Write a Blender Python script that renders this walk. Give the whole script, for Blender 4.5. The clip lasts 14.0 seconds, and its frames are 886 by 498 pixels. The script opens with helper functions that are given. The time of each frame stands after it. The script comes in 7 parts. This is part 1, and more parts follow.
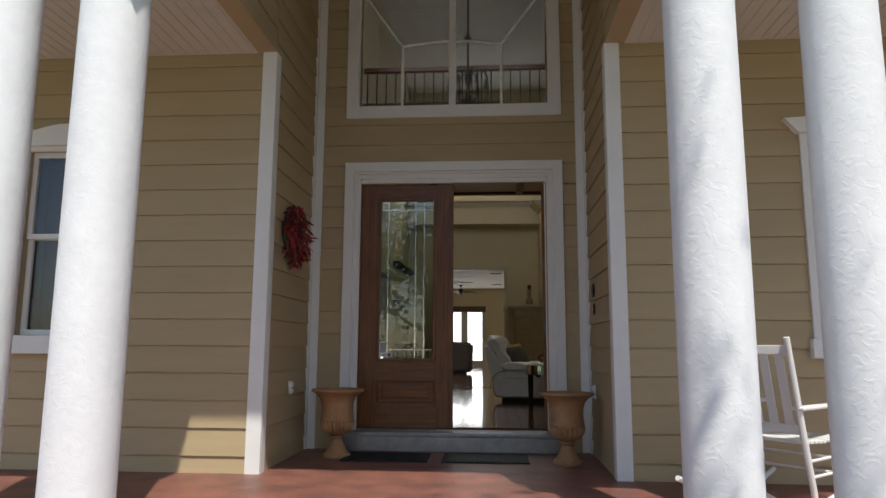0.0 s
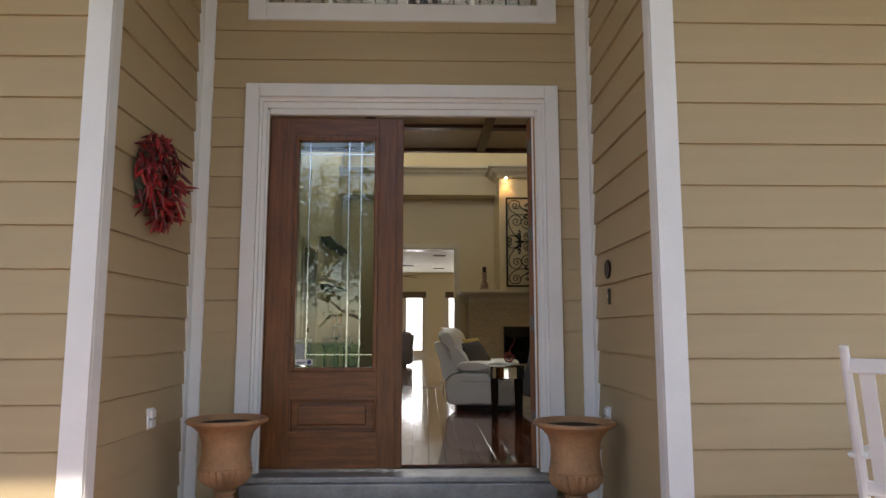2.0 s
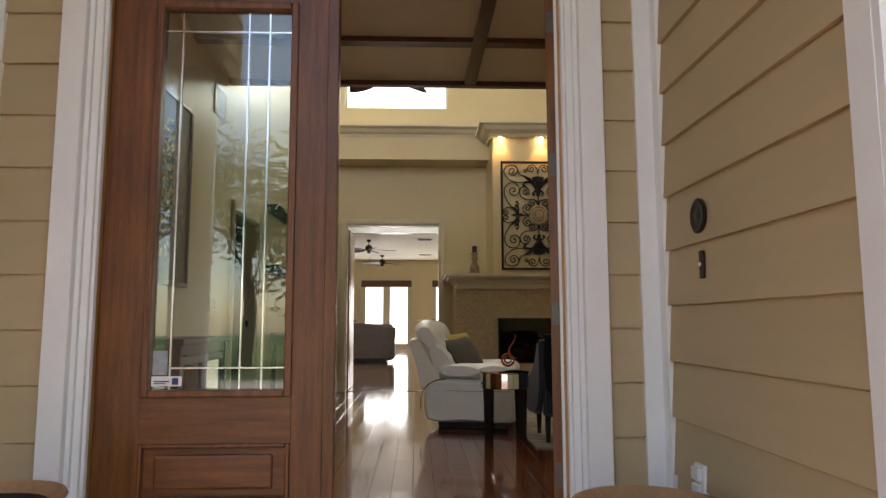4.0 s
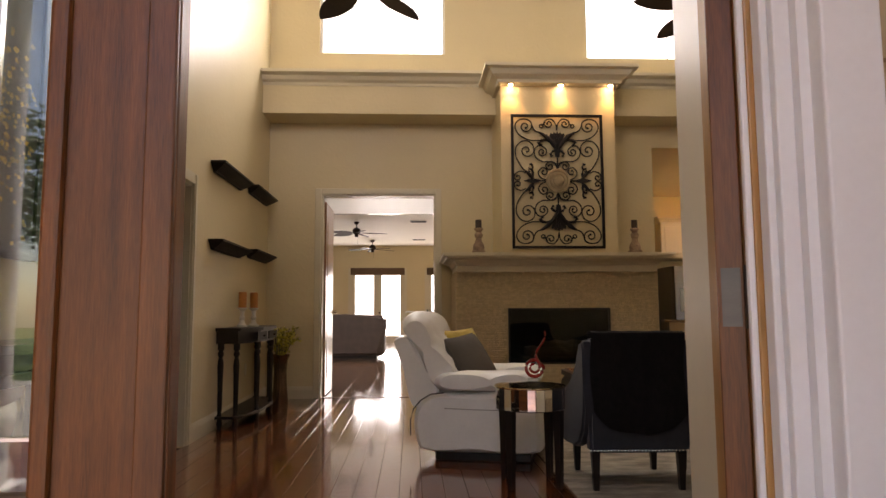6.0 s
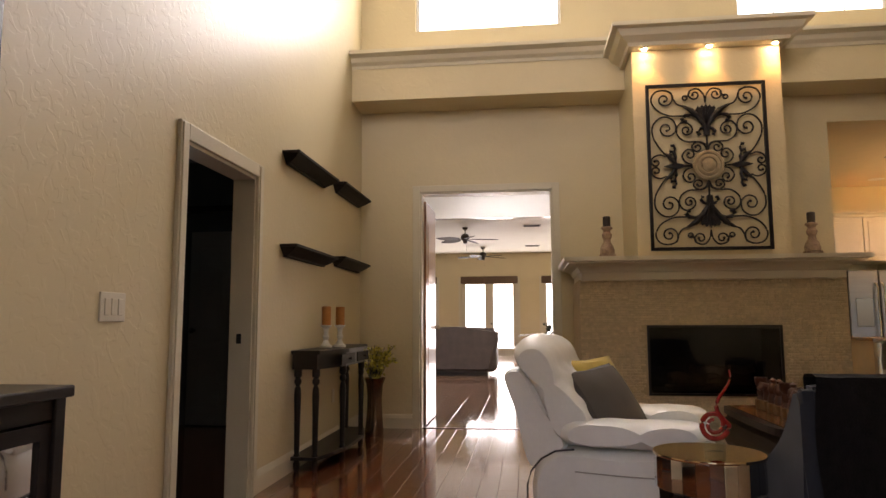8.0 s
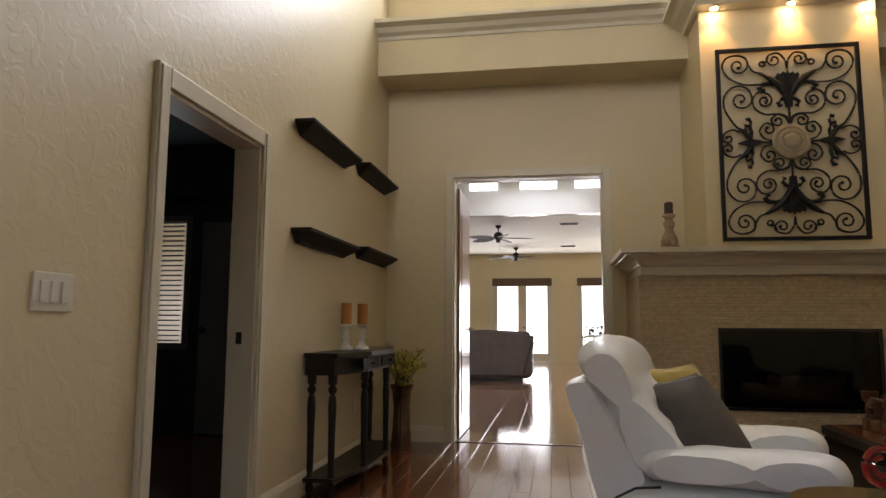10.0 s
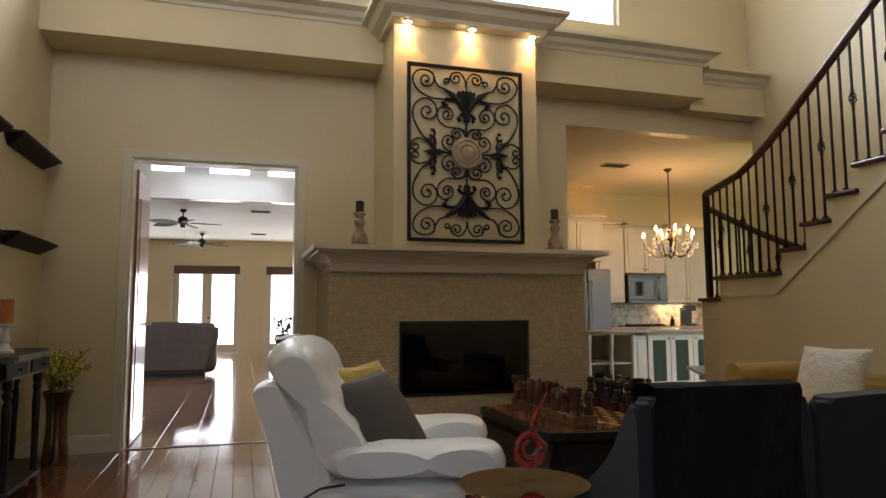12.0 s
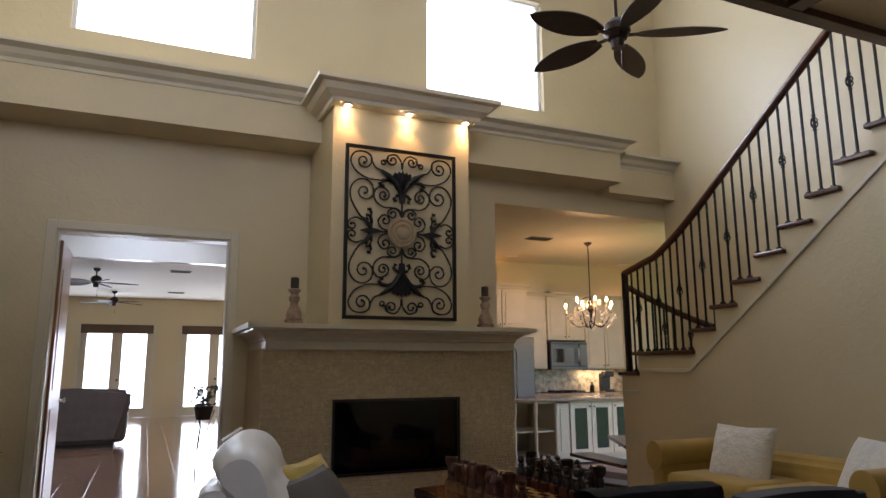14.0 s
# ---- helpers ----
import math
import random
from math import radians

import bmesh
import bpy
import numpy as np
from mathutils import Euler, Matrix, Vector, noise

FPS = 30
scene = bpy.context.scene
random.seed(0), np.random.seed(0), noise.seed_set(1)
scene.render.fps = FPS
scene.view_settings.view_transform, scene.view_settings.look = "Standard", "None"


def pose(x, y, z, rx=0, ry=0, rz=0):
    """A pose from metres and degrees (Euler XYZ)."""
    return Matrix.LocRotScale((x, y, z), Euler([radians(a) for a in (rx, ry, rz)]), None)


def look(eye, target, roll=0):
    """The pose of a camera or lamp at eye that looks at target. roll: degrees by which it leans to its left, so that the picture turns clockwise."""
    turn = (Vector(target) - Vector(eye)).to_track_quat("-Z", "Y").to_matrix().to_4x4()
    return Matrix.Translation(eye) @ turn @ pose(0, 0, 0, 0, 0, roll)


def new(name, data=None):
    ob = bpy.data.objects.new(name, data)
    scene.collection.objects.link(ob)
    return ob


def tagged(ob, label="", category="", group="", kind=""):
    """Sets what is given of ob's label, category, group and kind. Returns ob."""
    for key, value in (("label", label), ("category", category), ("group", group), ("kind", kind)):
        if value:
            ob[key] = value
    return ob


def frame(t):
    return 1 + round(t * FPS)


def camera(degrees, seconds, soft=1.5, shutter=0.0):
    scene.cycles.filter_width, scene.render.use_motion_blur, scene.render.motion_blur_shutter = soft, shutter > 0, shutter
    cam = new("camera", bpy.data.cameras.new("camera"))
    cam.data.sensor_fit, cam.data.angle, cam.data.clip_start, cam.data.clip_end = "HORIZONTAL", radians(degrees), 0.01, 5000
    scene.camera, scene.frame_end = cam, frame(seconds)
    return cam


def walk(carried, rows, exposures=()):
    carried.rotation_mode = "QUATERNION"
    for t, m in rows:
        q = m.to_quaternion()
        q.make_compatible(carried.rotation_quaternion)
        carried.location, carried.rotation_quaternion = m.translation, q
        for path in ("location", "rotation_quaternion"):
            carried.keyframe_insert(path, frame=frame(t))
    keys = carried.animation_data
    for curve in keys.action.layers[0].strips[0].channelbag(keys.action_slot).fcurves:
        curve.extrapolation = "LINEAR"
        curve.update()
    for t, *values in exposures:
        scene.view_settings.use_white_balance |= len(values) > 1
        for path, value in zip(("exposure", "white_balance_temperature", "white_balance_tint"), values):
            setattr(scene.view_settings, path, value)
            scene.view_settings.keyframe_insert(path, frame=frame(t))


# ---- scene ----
cam = camera(67.2, 14.0)
PATH = [
    (0, (0.03, -0.707, 0.809), (-0.113, 1.266, 1.099), 0.3),
    (0.5, (-0.112, -0.209, 0.853), (-0.192, 1.771, 1.13), 0.3),
    (1, (-0.171, 0.311, 0.886), (-0.194, 2.294, 1.15), 0.0),
    (1.5, (-0.177, 0.848, 0.932), (-0.165, 2.832, 1.183), 0.0),
    (2, (-0.189, 1.358, 0.937), (-0.139, 3.342, 1.184), -0.0),
    (2.5, (-0.159, 1.844, 0.941), (-0.086, 3.829, 1.178), -0.1),
    (3, (-0.127, 2.345, 0.937), (-0.043, 4.33, 1.166), -0.3),
    (3.2, (-0.096, 2.542, 0.941), (-0.019, 4.527, 1.172), -0.2),
    (5.3, (0.002, 4.503, 0.972), (0.093, 6.49, 1.173), -0.2),
    (5.5, (0.0, 4.671, 0.968), (0.093, 6.658, 1.171), -0.3),
    (6, (0.027, 5.04, 0.975), (0.122, 7.028, 1.167), -0.3),
    (6.5, (0.07, 5.405, 0.975), (0.144, 7.395, 1.162), -0.3),
    (7, (0.082, 5.725, 1.001), (0.079, 7.715, 1.194), -0.4),
    (7.5, (0.072, 6.008, 1.048), (-0.048, 7.994, 1.253), -0.3),
    (8, (0.023, 6.209, 1.058), (-0.218, 8.182, 1.276), -0.2),
    (8.2, (0.01, 6.291, 1.052), (-0.286, 8.256, 1.276), -0.2),
    (10.3, (-0.138, 6.989, 1.025), (-0.465, 8.949, 1.257), 0.3),
    (10.5, (-0.145, 7.017, 1.025), (-0.37, 8.991, 1.253), 0.2),
    (11, (-0.2, 7.072, 1.035), (-0.104, 9.058, 1.255), -0.2),
    (11.5, (-0.147, 7.008, 1.097), (0.221, 8.965, 1.285), -0.2),
    (12, (-0.141, 6.972, 1.084), (0.435, 8.878, 1.277), -0.3),
    (12.5, (-0.212, 6.928, 1.125), (0.499, 8.788, 1.311), -0.3),
    (13, (-0.251, 6.88, 1.193), (0.517, 8.716, 1.388), -0.4),
    (13.5, (-0.278, 6.866, 1.229), (0.507, 8.686, 1.493), -0.3),
    (14, (-0.3, 6.86, 1.264), (0.491, 8.663, 1.616), -0.3),
]
walk(cam, [(t, look(eye, target, roll)) for t, eye, target, roll in PATH],
     [(0, 0.1, 6500, 10), (1.5, 0.8, 6650, 12), (3, 1.4, 6850, 12), (5.5, 1.62, 7500, 20), (6.5, 1.78, 7700, 28), (8.2, 1.93, 7150, 24), (10.4, 1.70, 6450, 16), (11, 1.75, 6450, 15), (14, 1.45, 5700, 18)])

# ---- light ----
world = bpy.data.worlds.new("sky_world")
world.use_nodes = True
scene.world = world
wn = world.node_tree
sky = wn.nodes.new("ShaderNodeTexSky")
sky.sky_type = "NISHITA"
sky.sun_disc = False
sky.sun_elevation, sky.sun_rotation = radians(60.2), radians(160.7)
wn.nodes["Background"].inputs["Strength"].default_value = 0.15
wn.links.new(sky.outputs[0], wn.nodes["Background"].inputs["Color"])


def lamp(name, kind, m, energy, colour=(1, 1, 1), **extra):
    data = bpy.data.lights.new(name, kind)
    data.energy, data.color = energy, colour
    if kind == "AREA":
        data.shape, data.size, data.size_y = "RECTANGLE", extra["w"], extra["h"]
    elif kind == "SUN":
        data.angle = radians(extra["angle"])
    else:
        data.shadow_soft_size = extra.get("r", 0.03)
    if kind == "SPOT":
        data.spot_size, data.spot_blend = radians(extra["cone"]), 0.6
    ob = new(name, data)
    ob.matrix_world = m
    return ob


lamp("sun", "SUN", look((1.75, -5.0, 9.25), (0, 0, 0)), 4.2, (1, 0.94, 0.84), angle=0.6)
# daylight in the openings
lamp("window_light", "AREA", pose(-0.325, 12.86, 4.78, -90, 0, 0), 24, (0.92, 0.97, 1.0), w=1.45, h=1.3)
lamp("window_light", "AREA", pose(2.845, 12.93, 4.78, -90, 0, 0), 22, (0.92, 0.97, 1.0), w=1.4, h=1.3)
lamp("window_light", "AREA", pose(-0.37, 6.20, 4.32, 90, 0, 0), 30, (0.97, 0.98, 1.0), w=1.9, h=1.9)
for door_x in (-3.59, -1.07, 1.42):
    lamp("garden_light", "AREA", pose(door_x, 26.95, 1.3, -90, 0, 0), 20, (0.97, 0.99, 1.0), w=1.4, h=2.0)
# added fill lamp that brightens the hall header, not an opening
lamp("skylight", "AREA", pose(-0.4, 17.6, 3.85), 24, (0.9, 0.96, 1.0), w=2.0, h=2.0)
lamp("den_window_light", "AREA", pose(-4.11, 12.9, 1.45, -90, 0, 0), 1.1, (0.8, 0.95, 1.0), w=0.7, h=1.1)

# ---- materials ----


def mat(name, colour, rough=0.6, metal=0.0, vary=0.12, scale=6.0, fine=60.0, bump=0.1, stretch=(1, 1, 1), spec=0.5, depth=0.004, island=False, **extra):
    """A principled material with colour variation at two scales and a fine relief."""
    m = bpy.data.materials.new(name)
    m.use_nodes = True
    t = m.node_tree
    p = t.nodes["Principled BSDF"]
    N = t.nodes.new
    co, mp = N("ShaderNodeTexCoord"), N("ShaderNodeMapping")
    mp.inputs["Scale"].default_value = stretch
    t.links.new(co.outputs["Object"], mp.inputs["Vector"])
    n1, n2 = N("ShaderNodeTexNoise"), N("ShaderNodeTexNoise")
    n1.inputs["Scale"].default_value, n2.inputs["Scale"].default_value = scale, fine
    n1.inputs["Detail"].default_value, n2.inputs["Detail"].default_value = 4, 3
    info = N("ShaderNodeObjectInfo")
    for n in (n1, n2):
        t.links.new(mp.outputs[0], n.inputs["Vector"])
    mix = N("ShaderNodeMath")
    mix.operation = "MULTIPLY_ADD"
    mix.inputs[1].default_value = 0.35
    t.links.new(n2.outputs["Fac"], mix.inputs[0])
    m2 = N("ShaderNodeMath")
    m2.operation = "MULTIPLY"
    m2.inputs[1].default_value = 0.65
    t.links.new(n1.outputs["Fac"], m2.inputs[0])
    t.links.new(m2.outputs[0], mix.inputs[2])
    ramp = N("ShaderNodeValToRGB")
    second = extra.get("second")
    lo = [c * (1 - vary) for c in colour] if not second else second
    hi = [min(1, c * (1 + vary)) for c in colour]
    ramp.color_ramp.elements[0].position, ramp.color_ramp.elements[1].position = 0.3, 0.7
    ramp.color_ramp.elements[0].color, ramp.color_ramp.elements[1].color = (*lo, 1), (*hi, 1)
    t.links.new(mix.outputs[0], ramp.inputs["Fac"])
    out = ramp.outputs[0]
    if extra.get("pieces"):
        hsv = N("ShaderNodeHueSaturation")
        mr = N("ShaderNodeMapRange")
        mr.inputs["To Min"].default_value, mr.inputs["To Max"].default_value = 1 - extra["pieces"], 1 + extra["pieces"]
        if island:
            geo = N("ShaderNodeNewGeometry")
            t.links.new(geo.outputs["Random Per Island"], mr.inputs["Value"])
        else:
            t.links.new(info.outputs["Random"], mr.inputs["Value"])
        t.links.new(mr.outputs[0], hsv.inputs["Value"])
        t.links.new(out, hsv.inputs["Color"])
        out = hsv.outputs[0]
    t.links.new(out, p.inputs["Base Color"])
    p.inputs["Roughness"].default_value, p.inputs["Metallic"].default_value = rough, metal
    p.inputs["Specular IOR Level"].default_value = spec
    if extra.get("coat"):
        p.inputs["Coat Weight"].default_value, p.inputs["Coat Roughness"].default_value = extra["coat"], extra.get("coat_rough", 0.08)
    if extra.get("sheen"):
        p.inputs["Sheen Weight"].default_value = extra["sheen"]
    if bump:
        b = N("ShaderNodeBump")
        b.inputs["Strength"].default_value, b.inputs["Distance"].default_value = bump, depth
        src = mix.outputs[0]
        if extra.get("knock"):
            kn, kr = N("ShaderNodeTexNoise"), N("ShaderNodeValToRGB")
            kn.inputs["Scale"].default_value, kn.inputs["Detail"].default_value, kn.inputs["Distortion"].default_value = extra["knock"], 1.5, 0.8
            kr.color_ramp.elements[0].position, kr.color_ramp.elements[1].position = 0.5, 0.56
            t.links.new(mp.outputs[0], kn.inputs["Vector"])
            t.links.new(kn.outputs["Fac"], kr.inputs["Fac"])
            src = kr.outputs[0]
        t.links.new(src, b.inputs["Height"])
        t.links.new(b.outputs[0], p.inputs["Normal"])
    return m


def glow(name, colour, strength):
    m = bpy.data.materials.new(name)
    m.use_nodes = True
    t = m.node_tree
    t.nodes.remove(t.nodes["Principled BSDF"])
    e = t.nodes.new("ShaderNodeEmission")
    e.inputs["Color"].default_value, e.inputs["Strength"].default_value = (*colour, 1), strength
    t.links.new(e.outputs[0], t.nodes["Material Output"].inputs["Surface"])
    return m


def clear(name, rough=0.0, tint=(1, 1, 1), gloss=0.04):
    """Thin pane: mostly see-through with a glossy face."""
    m = bpy.data.materials.new(name)
    m.use_nodes = True
    t = m.node_tree
    t.nodes.remove(t.nodes["Principled BSDF"])
    a, g, f, x, p, k = (t.nodes.new("ShaderNode" + n) for n in ("BsdfTransparent", "BsdfGlossy", "LayerWeight", "MixShader", "Math", "Math"))
    a.inputs["Color"].default_value = (*tint, 1)
    g.inputs["Roughness"].default_value = rough
    f.inputs["Blend"].default_value = 0.5
    p.operation, k.operation = "POWER", "MULTIPLY_ADD"
    p.inputs[1].default_value = 5.0
    k.inputs[1].default_value, k.inputs[2].default_value = 1 - gloss, gloss
    t.links.new(f.outputs["Facing"], p.inputs[0])
    t.links.new(p.outputs[0], k.inputs[0])
    t.links.new(k.outputs[0], x.inputs[0])
    t.links.new(a.outputs[0], x.inputs[1])
    t.links.new(g.outputs[0], x.inputs[2])
    t.links.new(x.outputs[0], t.nodes["Material Output"].inputs["Surface"])
    return m


M = {}
M["siding"] = mat("siding_paint", (0.445, 0.35, 0.205), 0.62, vary=0.05, scale=3, fine=90, bump=0.12, stretch=(0.4, 0.4, 4), pieces=0.03)
M["white"] = mat("white_trim", (0.78, 0.79, 0.78), 0.45, vary=0.04, scale=5, bump=0.05)
M["stucco"] = mat("white_stucco", (0.78, 0.80, 0.82), 0.75, vary=0.06, scale=4, fine=18, bump=0.16, depth=0.005, knock=17)
M["porch"] = mat("porch_brick_paint", (0.25, 0.10, 0.072), 0.45, vary=0.3, scale=4, fine=40, bump=0.2, second=(0.10, 0.055, 0.045))
M["soffit"] = mat("porch_ceiling", (0.66, 0.65, 0.60), 0.6, vary=0.04)
M["wall"] = mat("cream_wall", (0.63, 0.54, 0.345), 0.40, vary=0.03, scale=2, bump=0.16, depth=0.004, knock=15)
M["ceiling"] = mat("ceiling_paint", (0.75, 0.72, 0.64), 0.7, vary=0.03, scale=3, bump=0.2)
M["trim"] = mat("interior_trim", (0.62, 0.57, 0.44), 0.35, vary=0.03, bump=0.03)
M["floor"] = mat("cherry_plank", (0.15, 0.042, 0.015), 0.13, vary=0.35, scale=3, fine=26, bump=0.06, stretch=(7, 0.7, 1), pieces=0.14, coat=0.6, coat_rough=0.07)
M["tile"] = mat("far_plank", (0.22, 0.12, 0.07), 0.12, vary=0.25, scale=2, fine=20, bump=0.05, pieces=0.15, coat=0.5)
M["door"] = mat("stained_door", (0.150, 0.052, 0.012), 0.38, vary=0.6, scale=4, fine=38, bump=0.2, stretch=(9, 9, 0.7), coat=0.1, coat_rough=0.25)
M["doorcross"] = mat("stained_door_rail", (0.150, 0.052, 0.012), 0.38, vary=0.6, scale=4, fine=38, bump=0.2, stretch=(0.7, 9, 9), coat=0.1, coat_rough=0.25)
M["black"] = mat("black_paint", (0.012, 0.011, 0.011), 0.3, vary=0.3, scale=8, bump=0.05)
M["iron"] = mat("dark_iron", (0.018, 0.017, 0.018), 0.45, metal=0.6, vary=0.3, bump=0.1)
M["leather"] = mat("white_leather", (0.84, 0.84, 0.80), 0.33, vary=0.04, scale=9, fine=45, bump=0.3, depth=0.005, coat=0.1, coat_rough=0.2)
M["navy"] = mat("navy_velvet", (0.012, 0.0145, 0.022), 0.8, vary=0.3, scale=12, bump=0.1, sheen=0.12)
# den walls and ceiling: the lack of light is put into this colour
M["dendim"] = mat("den_dimness", (0.10, 0.11, 0.11), 0.8, vary=0.1)
M["outside"] = glow("bright_outside", (0.97, 0.99, 1.0), 1.7)
M["glass"] = clear("pane_glass")
M["fireglass"] = clear("smoked_fire_glass", 0.0, (0.5, 0.48, 0.46))
M["highglass"] = clear("tinted_pane", 0.0, (0.5, 0.5, 0.5))
M["doorglass"] = clear("leaded_glass", 0.0, (0.80, 0.84, 0.78), 0.085)
M["grass"] = mat("lawn", (0.07, 0.13, 0.03), 0.9, vary=0.5, scale=2, fine=80, bump=0.5, depth=0.03)
M["path"] = mat("pale_ground", (0.40, 0.385, 0.35), 0.8, vary=0.12, scale=2, fine=60, bump=0.3)
M["gap"] = mat("floor_joint", (0.02, 0.01, 0.007), 0.7, vary=0.2)
M["sill"] = mat("threshold_metal", (0.33, 0.33, 0.33), 0.45, metal=0.5, vary=0.25, scale=9, bump=0.15)
M["chrome"] = mat("bright_metal", (0.75, 0.75, 0.74), 0.15, metal=1.0, vary=0.05, bump=0.0)
M["steel"] = mat("brushed_steel", (0.15, 0.14, 0.125), 0.5, metal=1.0, vary=0.12, scale=3, fine=60, bump=0.05, stretch=(1, 1, 12))
M["ink"] = mat("blue_ink", (0.03, 0.05, 0.16), 0.6, vary=0.1, bump=0)
M["papergrey"] = mat("grey_tag", (0.35, 0.37, 0.38), 0.6, vary=0.15, scale=30, bump=0)
M["shade"] = mat("near_black_grey", (0.03, 0.03, 0.035), 0.7, vary=0.2)
M["slat"] = mat("pale_slat", (0.32, 0.33, 0.32), 0.6, vary=0.06)
M["wallwarm"] = M["wall"]
M["bark"] = mat("bark", (0.10, 0.075, 0.055), 0.9, vary=0.4, scale=8, bump=0.8, stretch=(4, 4, 0.7))
M["foliage"] = mat("foliage", (0.07, 0.12, 0.03), 0.6, vary=0.5, scale=2, fine=12, bump=0)
M["wicker"] = mat("dark_wicker", (0.022, 0.014, 0.012), 0.6, vary=0.4, scale=30, fine=140, bump=0.5)
M["gloss"] = mat("glossy_white", (0.74, 0.73, 0.70), 0.22, vary=0.03, scale=3, bump=0.02)
M["brownshade"] = mat("bamboo_shade", (0.12, 0.075, 0.045), 0.8, vary=0.3, scale=20, bump=0.4, stretch=(0.3, 1, 6))
M["halldoor"] = mat("hall_door_wood", (0.30, 0.13, 0.05), 0.3, vary=0.3, scale=5, fine=40, bump=0.08, stretch=(9, 9, 0.7), coat=0.4)
M["jambwood"] = mat("jamb_wood", (0.42, 0.22, 0.07), 0.35, vary=0.2, scale=5, fine=40, bump=0.05, stretch=(9, 9, 0.7), coat=0.3)
M["brownleather"] = mat("brown_leather", (0.075, 0.055, 0.045), 0.5, vary=0.25, scale=7, fine=120, bump=0.25, depth=0.003)
M["ceilwarm"] = mat("kitchen_ceiling", (0.70, 0.62, 0.48), 0.75, vary=0.03, bump=0.2)
M["cabinet"] = mat("cream_cabinet", (0.64, 0.54, 0.38), 0.4, vary=0.06, scale=5, bump=0.04)
M["steeldark"] = mat("dark_steel", (0.16, 0.16, 0.16), 0.45, metal=0.9, vary=0.1)
M["blackglass"] = mat("black_glass", (0.012, 0.012, 0.013), 0.06, vary=0.1, bump=0)
M["granite"] = mat("tan_granite", (0.36, 0.25, 0.15), 0.2, vary=0.4, scale=30, fine=120, bump=0.02, second=(0.14, 0.10, 0.07))
M["splash"] = mat("veined_granite", (0.46, 0.38, 0.26), 0.25, vary=0.3, scale=9, fine=40, bump=0.02, second=(0.06, 0.05, 0.045))
M["canlight"] = glow("can_lens", (1.0, 0.82, 0.58), 22.0)
M["bulb"] = glow("candle_bulb", (1.0, 0.66, 0.30), 18.0)
M["crystalbead"] = mat("crystal_bead", (0.72, 0.68, 0.62), 0.05, vary=0.1, bump=0, coat=1.0, coat_rough=0.02)
M["terra"] = mat("terracotta", (0.36, 0.20, 0.095), 0.7, vary=0.3, scale=7, fine=50, bump=0.3, second=(0.25, 0.15, 0.08))
M["soil"] = mat("soil", (0.02, 0.015, 0.012), 0.95, vary=0.5, scale=40, bump=0.8)
M["mat"] = mat("black_rubber", (0.012, 0.012, 0.013), 0.7, vary=0.3, scale=30, bump=0.3)
M["chilli"] = mat("red_chilli", (0.22, 0.012, 0.016), 0.3, vary=0.35, scale=20, bump=0.1)
M["chilli2"] = mat("dark_chilli", (0.10, 0.006, 0.012), 0.32, vary=0.35, scale=20, bump=0.1)
M["chilli3"] = mat("bright_chilli", (0.34, 0.016, 0.022), 0.3, vary=0.3, scale=20, bump=0.1)
M["dryleaf"] = mat("dry_leaf", (0.045, 0.06, 0.04), 0.7, vary=0.4, scale=20)
M["bronze"] = mat("oiled_bronze", (0.035, 0.025, 0.02), 0.4, metal=0.7, vary=0.3, scale=20)
M["grout"] = mat("mosaic_grout", (0.52, 0.43, 0.28), 0.8, vary=0.1)
M["mosaic"] = mat("split_stone", (0.62, 0.51, 0.33), 0.5, vary=0.14, scale=30, fine=160, bump=0.25, pieces=0.10, island=True)
M["firebox"] = mat("soot_black", (0.010, 0.009, 0.009), 0.6, vary=0.4)
M["log"] = mat("ceramic_log", (0.22, 0.17, 0.11), 0.8, vary=0.4, scale=14, bump=0.6)
M["halogen"] = glow("halogen_bulb", (1.0, 0.72, 0.42), 60.0)
M["stone"] = mat("carved_stone", (0.30, 0.24, 0.15), 0.7, vary=0.25, scale=12, bump=0.3)
M["antique"] = mat("antique_white", (0.34, 0.25, 0.18), 0.7, vary=0.4, scale=16, fine=70, bump=0.4, second=(0.16, 0.10, 0.07))
M["darkwax"] = mat("dark_wax", (0.028, 0.018, 0.014), 0.5, vary=0.2)
M["espresso"] = mat("espresso_wood", (0.014, 0.010, 0.009), 0.38, vary=0.4, scale=5, fine=40, bump=0.06, stretch=(6, 1, 6), spec=0.3)
M["shelfblack"] = mat("black_shelf_paint", (0.012, 0.010, 0.009), 0.6, vary=0.3, scale=6, bump=0.05, spec=0.25)
M["switch"] = mat("cream_plastic", (0.66, 0.62, 0.52), 0.35, vary=0.02, bump=0)
M["orangewax"] = mat("orange_wax", (0.50, 0.20, 0.05), 0.5, vary=0.12, scale=12)
M["vase"] = mat("bronze_glaze", (0.16, 0.10, 0.06), 0.18, metal=0.8, vary=0.4, scale=10)
M["yellowleaf"] = mat("yellow_leaf", (0.50, 0.42, 0.06), 0.6, vary=0.5, scale=14, second=(0.24, 0.26, 0.04))
M["mirror"] = mat("mirror", (0.82, 0.82, 0.80), 0.03, metal=1.0, vary=0.02, bump=0)
M["goldmirror"] = mat("gold_mirror", (0.72, 0.60, 0.42), 0.06, metal=1.0, vary=0.04, bump=0)
M["seam"] = mat("seam", (0.36, 0.34, 0.30), 0.5, vary=0.1)
M["greyfab"] = mat("grey_fabric", (0.085, 0.072, 0.060), 0.7, vary=0.15, scale=9, fine=260, bump=0.4, depth=0.002)
